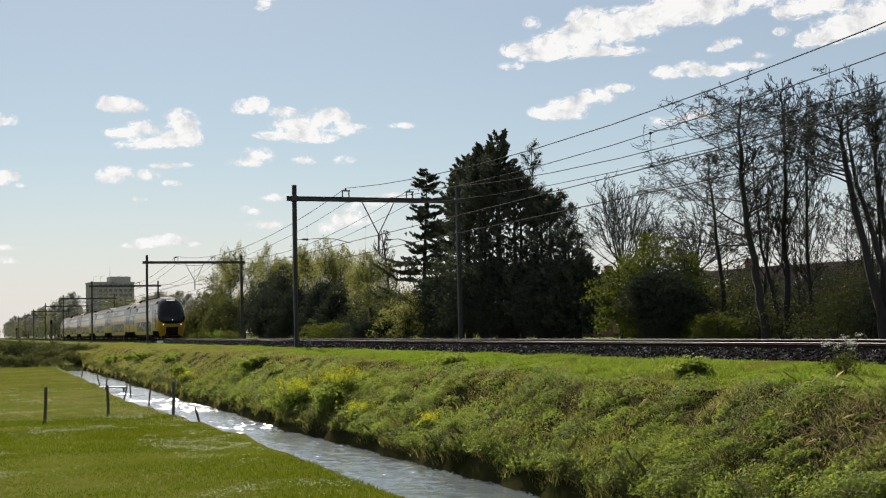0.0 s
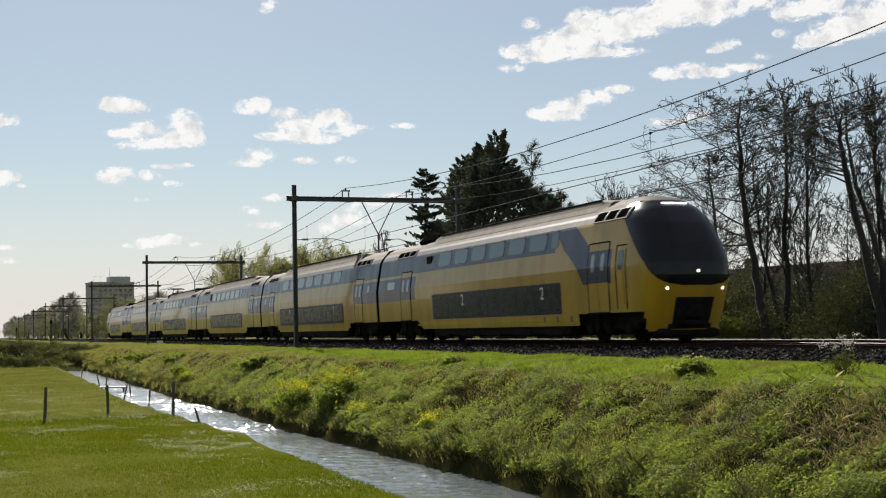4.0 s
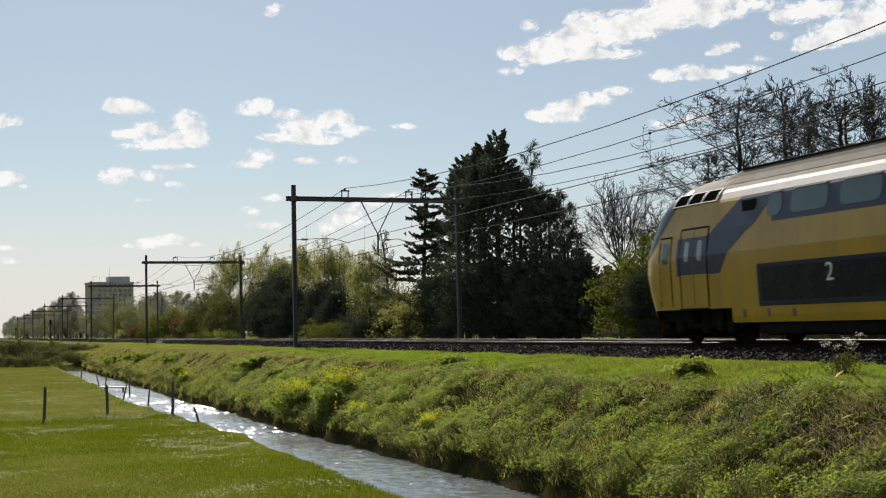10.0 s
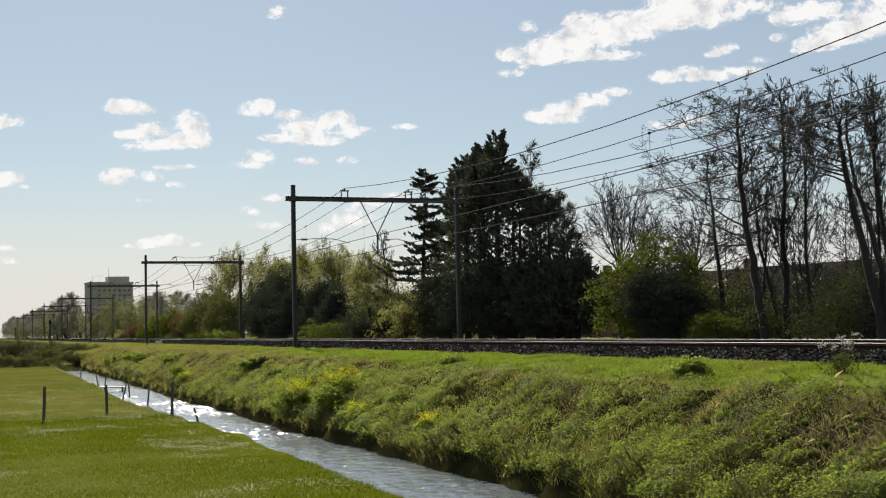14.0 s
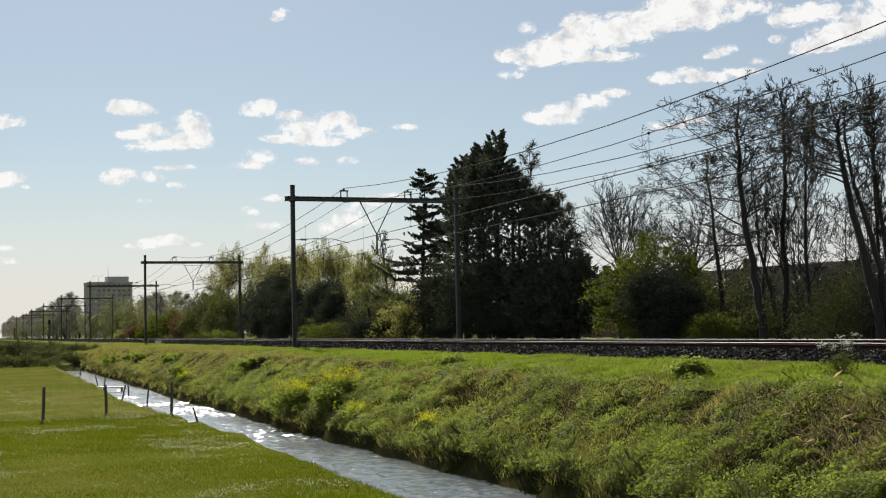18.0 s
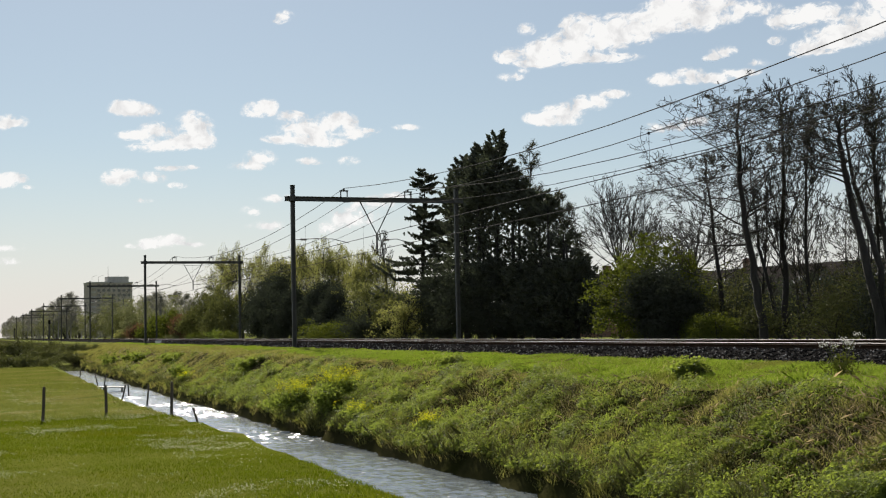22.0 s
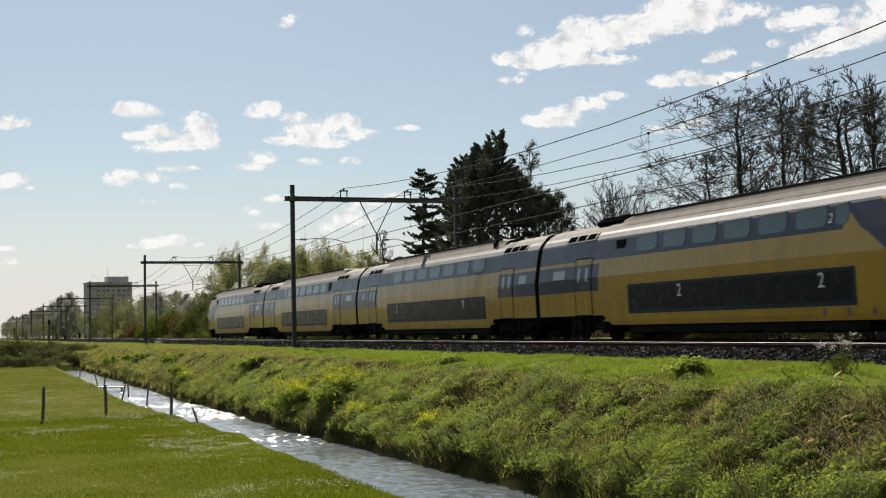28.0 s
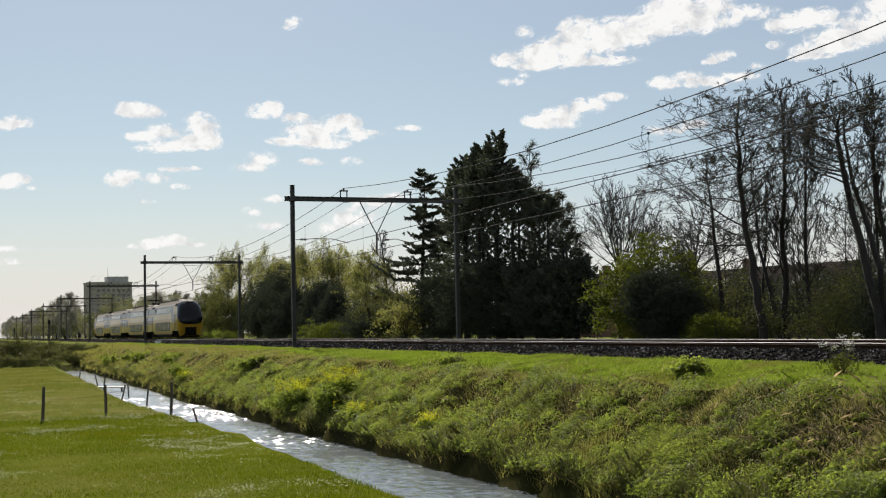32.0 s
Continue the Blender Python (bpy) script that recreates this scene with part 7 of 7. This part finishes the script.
def cloud_material():
    """Vapour: how dense it is comes with the mesh, its billows and frayed rim from noise."""
    m, nt, b = shader("cloud_vapour")
    co = nt.nodes.new("ShaderNodeTexCoord")
    info = nt.nodes.new("ShaderNodeObjectInfo")
    body = nt.nodes.new("ShaderNodeAttribute")
    body.attribute_name = "vapour"

    def calc(how, a, c, e=None):
        n = nt.nodes.new("ShaderNodeMath")
        n.operation = how
        for sock, v in zip(n.inputs, (a, c, e)):
            if isinstance(v, (int, float)):
                sock.default_value = v
            elif v is not None:
                nt.links.new(v, sock)
        return n.outputs[0]

    def eased(value, lo, hi, top=1.0):
        n = nt.nodes.new("ShaderNodeMapRange")
        n.interpolation_type = "SMOOTHSTEP"
        n.inputs["From Min"].default_value, n.inputs["From Max"].default_value, n.inputs["To Max"].default_value = lo, hi, top
        nt.links.new(value, n.inputs["Value"])
        return n.outputs[0]

    shift = nt.nodes.new("ShaderNodeVectorMath")
    shift.operation = "ADD"
    nt.links.new(co.outputs["Object"], shift.inputs[0])
    nt.links.new(calc("MULTIPLY", info.outputs["Random"], 9000.0), shift.inputs[1])

    def billow(scale, detail, rough, warp):
        n = node(nt, "ShaderNodeTexNoise", Scale=scale, Detail=detail, Roughness=rough, Distortion=warp)
        nt.links.new(shift.outputs[0], n.inputs["Vector"])
        return n.outputs["Fac"]

    d = body.outputs["Fac"]
    puff = calc("MULTIPLY_ADD", calc("SUBTRACT", billow(0.030, 7, 0.62, 0.5), 0.5), 2.6, d)
    puff = calc("MULTIPLY_ADD", calc("SUBTRACT", billow(0.11, 5, 0.65, 0.4), 0.5), 0.7, puff)
    inside = eased(d, 0.0, 0.22)
    alpha = calc("MULTIPLY", calc("MINIMUM", calc("ADD", eased(puff, 0.12, 0.74, 0.68), eased(puff, -0.25, 0.9, 0.40)), 0.97), inside)
    # the cloud glows; its sunlit white and shaded grey are put into that colour
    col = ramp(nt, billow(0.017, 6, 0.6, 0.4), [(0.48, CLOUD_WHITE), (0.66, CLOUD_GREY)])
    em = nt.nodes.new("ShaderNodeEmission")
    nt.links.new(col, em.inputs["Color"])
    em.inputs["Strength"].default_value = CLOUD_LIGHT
    clear = nt.nodes.new("ShaderNodeBsdfTransparent")
    mx = nt.nodes.new("ShaderNodeMixShader")
    nt.links.new(alpha, mx.inputs[0])
    nt.links.new(clear.outputs[0], mx.inputs[1])
    nt.links.new(em.outputs[0], mx.inputs[2])
    nt.links.new(mx.outputs[0], nt.nodes["Material Output"].inputs["Surface"])
    return m


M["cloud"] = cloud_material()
CLOUD_FAR = 3300.0
CLOUDS = []


def cloud_pose(turn, high):
    a, b = radians(turn), radians(high)
    p = EYE + Vector((-math.cos(a) * math.cos(b), math.sin(a) * math.cos(b), math.sin(b))) * CLOUD_FAR
    return look(p, p + (p - EYE), -1.219)


def cloud(turn, high, drift, lift, *lobes):
    """A cumulus in the direction turn, high (degrees), its drift over the clip, and its lobes: offset, half width, half height, thickness."""
    k = CLOUD_FAR * radians(1)
    x0, x1 = min(q[0] - q[2] for q in lobes) - 0.15, max(q[0] + q[2] for q in lobes) + 0.15
    y0, y1 = min(q[1] - q[3] for q in lobes) - 0.12, max(q[1] + q[3] for q in lobes) + 0.12
    nx, ny = int(np.clip((x1 - x0) / 0.09, 12, 110)), int(np.clip((y1 - y0) / 0.07, 10, 60))
    gx, gy = np.meshgrid(np.linspace(x0, x1, nx + 1), np.linspace(y0, y1, ny + 1), indexing="ij")
    gap = np.ones_like(gx)
    for x, y, rx, ry, thick in lobes:
        q = np.hypot((gx - x) / rx, (gy - y) / np.where(gy > y, ry, ry * 0.85))
        gap *= 1 - thick * np.clip(1.22 - q, 0, 1)
    bulge = (1 - gap) * 0.25 * (y1 - y0)
    v = np.stack([gx * k, gy * k, bulge * k], -1).reshape(-1, 3)
    i, j = np.meshgrid(np.arange(nx), np.arange(ny), indexing="ij")
    a = (i * (ny + 1) + j).ravel()
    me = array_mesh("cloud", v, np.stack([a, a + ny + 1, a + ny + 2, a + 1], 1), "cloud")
    me.attributes.new("vapour", "FLOAT", "POINT").data.foreach_set("value", (1 - gap).ravel().astype(np.float32))
    me.polygons.foreach_set("use_smooth", np.ones(nx * ny, bool))
    c = tagged(part("cloud", me, None), "white fair-weather cloud drifting in the sky", "cloud", "clouds")
    CLOUDS.append((c, cloud_pose(turn, high), cloud_pose(turn + drift, high + lift)))


def build_clouds():
    cloud(6.21, 9.95, 0.87, -0.23, (0.00, 0.00, 1.08, 0.34, 1.00), (-0.37, 0.12, 0.64, 0.32, 1.00), (0.49, -0.05, 0.59, 0.25, 1.00))
    cloud(7.55, 8.78, 0.95, -0.14, (-1.36, -0.05, 0.84, 0.25, 1.00), (-0.44, 0.22, 0.74, 0.37, 1.00), (1.14, 0.35, 0.84, 0.74, 1.00), (1.48, -0.20, 0.64, 0.42, 1.00), (-0.79, -0.54, 1.04, 0.22, 0.80), (0.37, -0.30, 1.19, 0.37, 1.00))
    cloud(6.21, 6.92, 0.45, -0.15, (-0.54, -0.07, 0.59, 0.42, 1.00), (-0.12, 0.22, 0.64, 0.22, 0.90), (0.98, 0.05, 0.64, 0.27, 0.90), (1.84, 0.49, 0.69, 0.15, 0.70), (2.11, -0.25, 0.44, 0.15, 0.70), (2.70, 0.57, 0.34, 0.10, 0.60))
    cloud(11.76, 10.00, 0.72, -0.20, (0.00, -0.02, 0.75, 0.37, 1.00), (0.37, 0.20, 0.47, 0.32, 1.00), (-0.45, -0.20, 0.37, 0.17, 0.80))
    cloud(14.43, 9.15, 0.65, -0.26, (-0.50, 0.00, 1.36, 0.43, 1.00), (0.80, 0.40, 0.96, 0.45, 1.00), (-1.51, -0.45, 0.96, 0.25, 1.00), (-1.31, 0.55, 0.85, 0.28, 0.90), (0.00, -0.55, 1.21, 0.30, 0.90), (1.51, -0.15, 0.80, 0.33, 0.90), (2.31, 0.00, 0.50, 0.15, 0.70))
    cloud(11.84, 7.71, 0.26, -0.20, (0.25, 0.13, 0.75, 0.40, 1.00), (-0.35, -0.23, 0.75, 0.23, 0.90))
    cloud(14.54, 7.60, 0.40, -0.05, (-0.25, 0.00, 0.71, 0.18, 0.70), (1.39, 0.03, 0.50, 0.23, 0.60))
    cloud(18.51, 9.11, 0.40, -0.11, (0.08, 0.00, 0.66, 0.15, 0.55))
    cloud(1.15, 9.19, 0.72, -0.08, (0.02, 0.02, 0.65, 0.31, 1.00), (-0.50, -0.19, 0.53, 0.22, 1.00))
    cloud(1.24, 6.77, 0.55, -0.11, (0.07, 0.07, 0.62, 0.26, 0.95), (-0.36, -0.19, 0.58, 0.22, 0.90), (0.72, -0.29, 0.29, 0.10, 0.50))
    cloud(7.71, 4.07, 0.33, -0.03, (0.00, -0.05, 1.19, 0.22, 0.90), (0.52, 0.15, 0.74, 0.22, 0.90), (-0.74, -0.20, 0.79, 0.15, 0.80), (1.24, -0.10, 0.64, 0.12, 0.70))
    cloud(1.31, 3.57, 0.27, -0.05, (0.00, 0.24, 0.67, 0.14, 0.70), (-0.05, -0.29, 0.62, 0.19, 0.60))
    cloud(12.38, 5.38, 0.14, -0.05, (-0.63, 0.03, 0.50, 0.25, 0.60), (0.50, 0.58, 0.80, 0.20, 0.60), (0.20, -0.63, 1.00, 0.25, 0.60))
    cloud(16.41, 5.30, 0.14, -0.00, (-0.20, -0.28, 1.21, 0.53, 0.75), (0.81, 0.38, 1.06, 0.33, 0.75), (-1.27, -0.78, 0.71, 0.28, 0.60), (1.64, 0.68, 0.86, 0.23, 0.70))
    cloud(6.81, 5.92, 0.46, -0.10, (0.05, 0.00, 0.42, 0.12, 0.50))
    cloud(28.04, 13.08, -0.34, -0.40, (-4.10, -0.79, 0.70, 0.42, 1.00), (-2.73, -0.70, 1.04, 0.60, 1.00), (-1.24, -0.40, 1.54, 0.79, 1.00), (-0.94, 0.40, 0.89, 0.57, 1.00), (0.30, 0.05, 1.29, 0.82, 1.00), (1.54, 0.25, 1.29, 0.77, 1.00), (2.78, 0.74, 1.29, 0.79, 1.00), (4.02, 0.60, 1.29, 0.70, 1.00), (3.03, 1.44, 0.84, 0.55, 1.00), (4.77, 1.29, 1.09, 0.60, 1.00), (-0.25, -0.99, 1.84, 0.27, 0.90), (-2.73, -1.17, 1.29, 0.22, 0.80))
    cloud(24.56, 13.47, -0.23, -0.39, (0.00, 0.00, 0.40, 0.30, 0.85))
    cloud(23.59, 11.61, 0.07, -0.68, (-0.05, 0.00, 0.60, 0.20, 0.70), (0.50, 0.30, 0.35, 0.20, 0.60))
    cloud(26.63, 9.91, -0.23, -0.37, (-1.55, -0.40, 0.75, 0.33, 1.00), (-0.50, -0.15, 0.95, 0.40, 1.00), (0.65, 0.23, 0.95, 0.38, 1.00), (1.66, 0.60, 0.75, 0.23, 0.95), (-0.75, -0.58, 1.10, 0.23, 0.80))
    cloud(32.09, 11.15, -0.08, -0.44, (-1.53, -0.15, 0.74, 0.32, 0.95), (-0.49, 0.10, 0.69, 0.27, 0.90), (0.37, -0.20, 1.18, 0.25, 0.90), (1.48, 0.02, 1.04, 0.22, 0.85), (2.51, 0.44, 0.54, 0.17, 0.70))
    cloud(33.03, 12.07, -0.18, -0.53, (0.17, 0.10, 0.59, 0.27, 0.90), (-0.32, -0.15, 0.42, 0.17, 0.80))
    cloud(37.99, 12.71, -0.22, -0.55, (-1.87, 0.57, 0.91, 0.48, 0.95), (-2.39, -0.29, 0.36, 0.24, 0.80), (-0.60, 0.72, 1.29, 0.48, 0.95), (0.48, -0.24, 1.77, 0.57, 1.00), (-0.60, -0.62, 1.15, 0.38, 0.95), (1.55, 0.19, 1.29, 0.57, 1.00), (2.03, 1.00, 1.15, 0.53, 1.00), (-1.24, -0.86, 0.67, 0.22, 0.80))
    cloud(34.21, 13.74, -0.23, -0.46, (0.36, 0.10, 1.21, 0.36, 0.75), (-0.68, -0.19, 0.68, 0.36, 0.75))
    cloud(31.01, 8.98, -0.05, -0.40, (-0.55, -0.07, 0.94, 0.27, 0.75), (0.75, 0.15, 0.70, 0.25, 0.70))
    cloud(12.56, 14.45, 1.30, -0.82, (0.00, 0.05, 0.40, 0.28, 0.70), (-0.30, -0.20, 0.30, 0.12, 0.60))


build_clouds()


# ---- everything that moves ----
def right_head(t):
    return float(np.interp(t, [0, 1.75, 3.5, 6, 8, 9, 10, 12, 32], [-137.3, -92.0, -45.65, 19.92, 72.7, 99.8, 127.1, 182.4, 739.0]))


def left_head(t):
    k = t - 25.0
    return -34.1 - 31.87 * k + 0.05 * k * k


def motions():
    times = [0, 1.75, 3.5, 6, 8, 9, 10, 12, 16, 20, 24, 28, 32]
    for car, i in RIGHT_TRAIN:
        turn = 180 if i == len(RIGHT_TRAIN) - 1 else 0
        walk(car, [(t, pose(right_head(t) - END_OFF - CAR * i, NEAR_TRACK, 0, 0, 0, turn)) for t in times])
    for car, i in LEFT_TRAIN:
        turn = 0 if i == len(LEFT_TRAIN) - 1 else 180
        walk(car, [(t, pose(left_head(t) + END_OFF + CAR * i, FAR_TRACK, 0, 0, 0, turn)) for t in (0, 8, 16, 20, 24, 26, 28, 30, 32)])
    walk(water, [(0, pose(0, 0, -2.78)), (16, pose(3.2, 0, -2.78)), (32, pose(6.4, 0, -2.78))])
    for ob, at, far, k in SWAYING:              # the wind rocks the plants gently
        walk(ob, [(t, at @ pose(0, 0, 0, far * math.sin(0.9 * t + k), far * math.sin(1.3 * t + 2.0 * k), 0)) for t in range(0, 33)])
    for c, a, b in CLOUDS:
        walk(c, [(0, a), (32, b)])


motions()
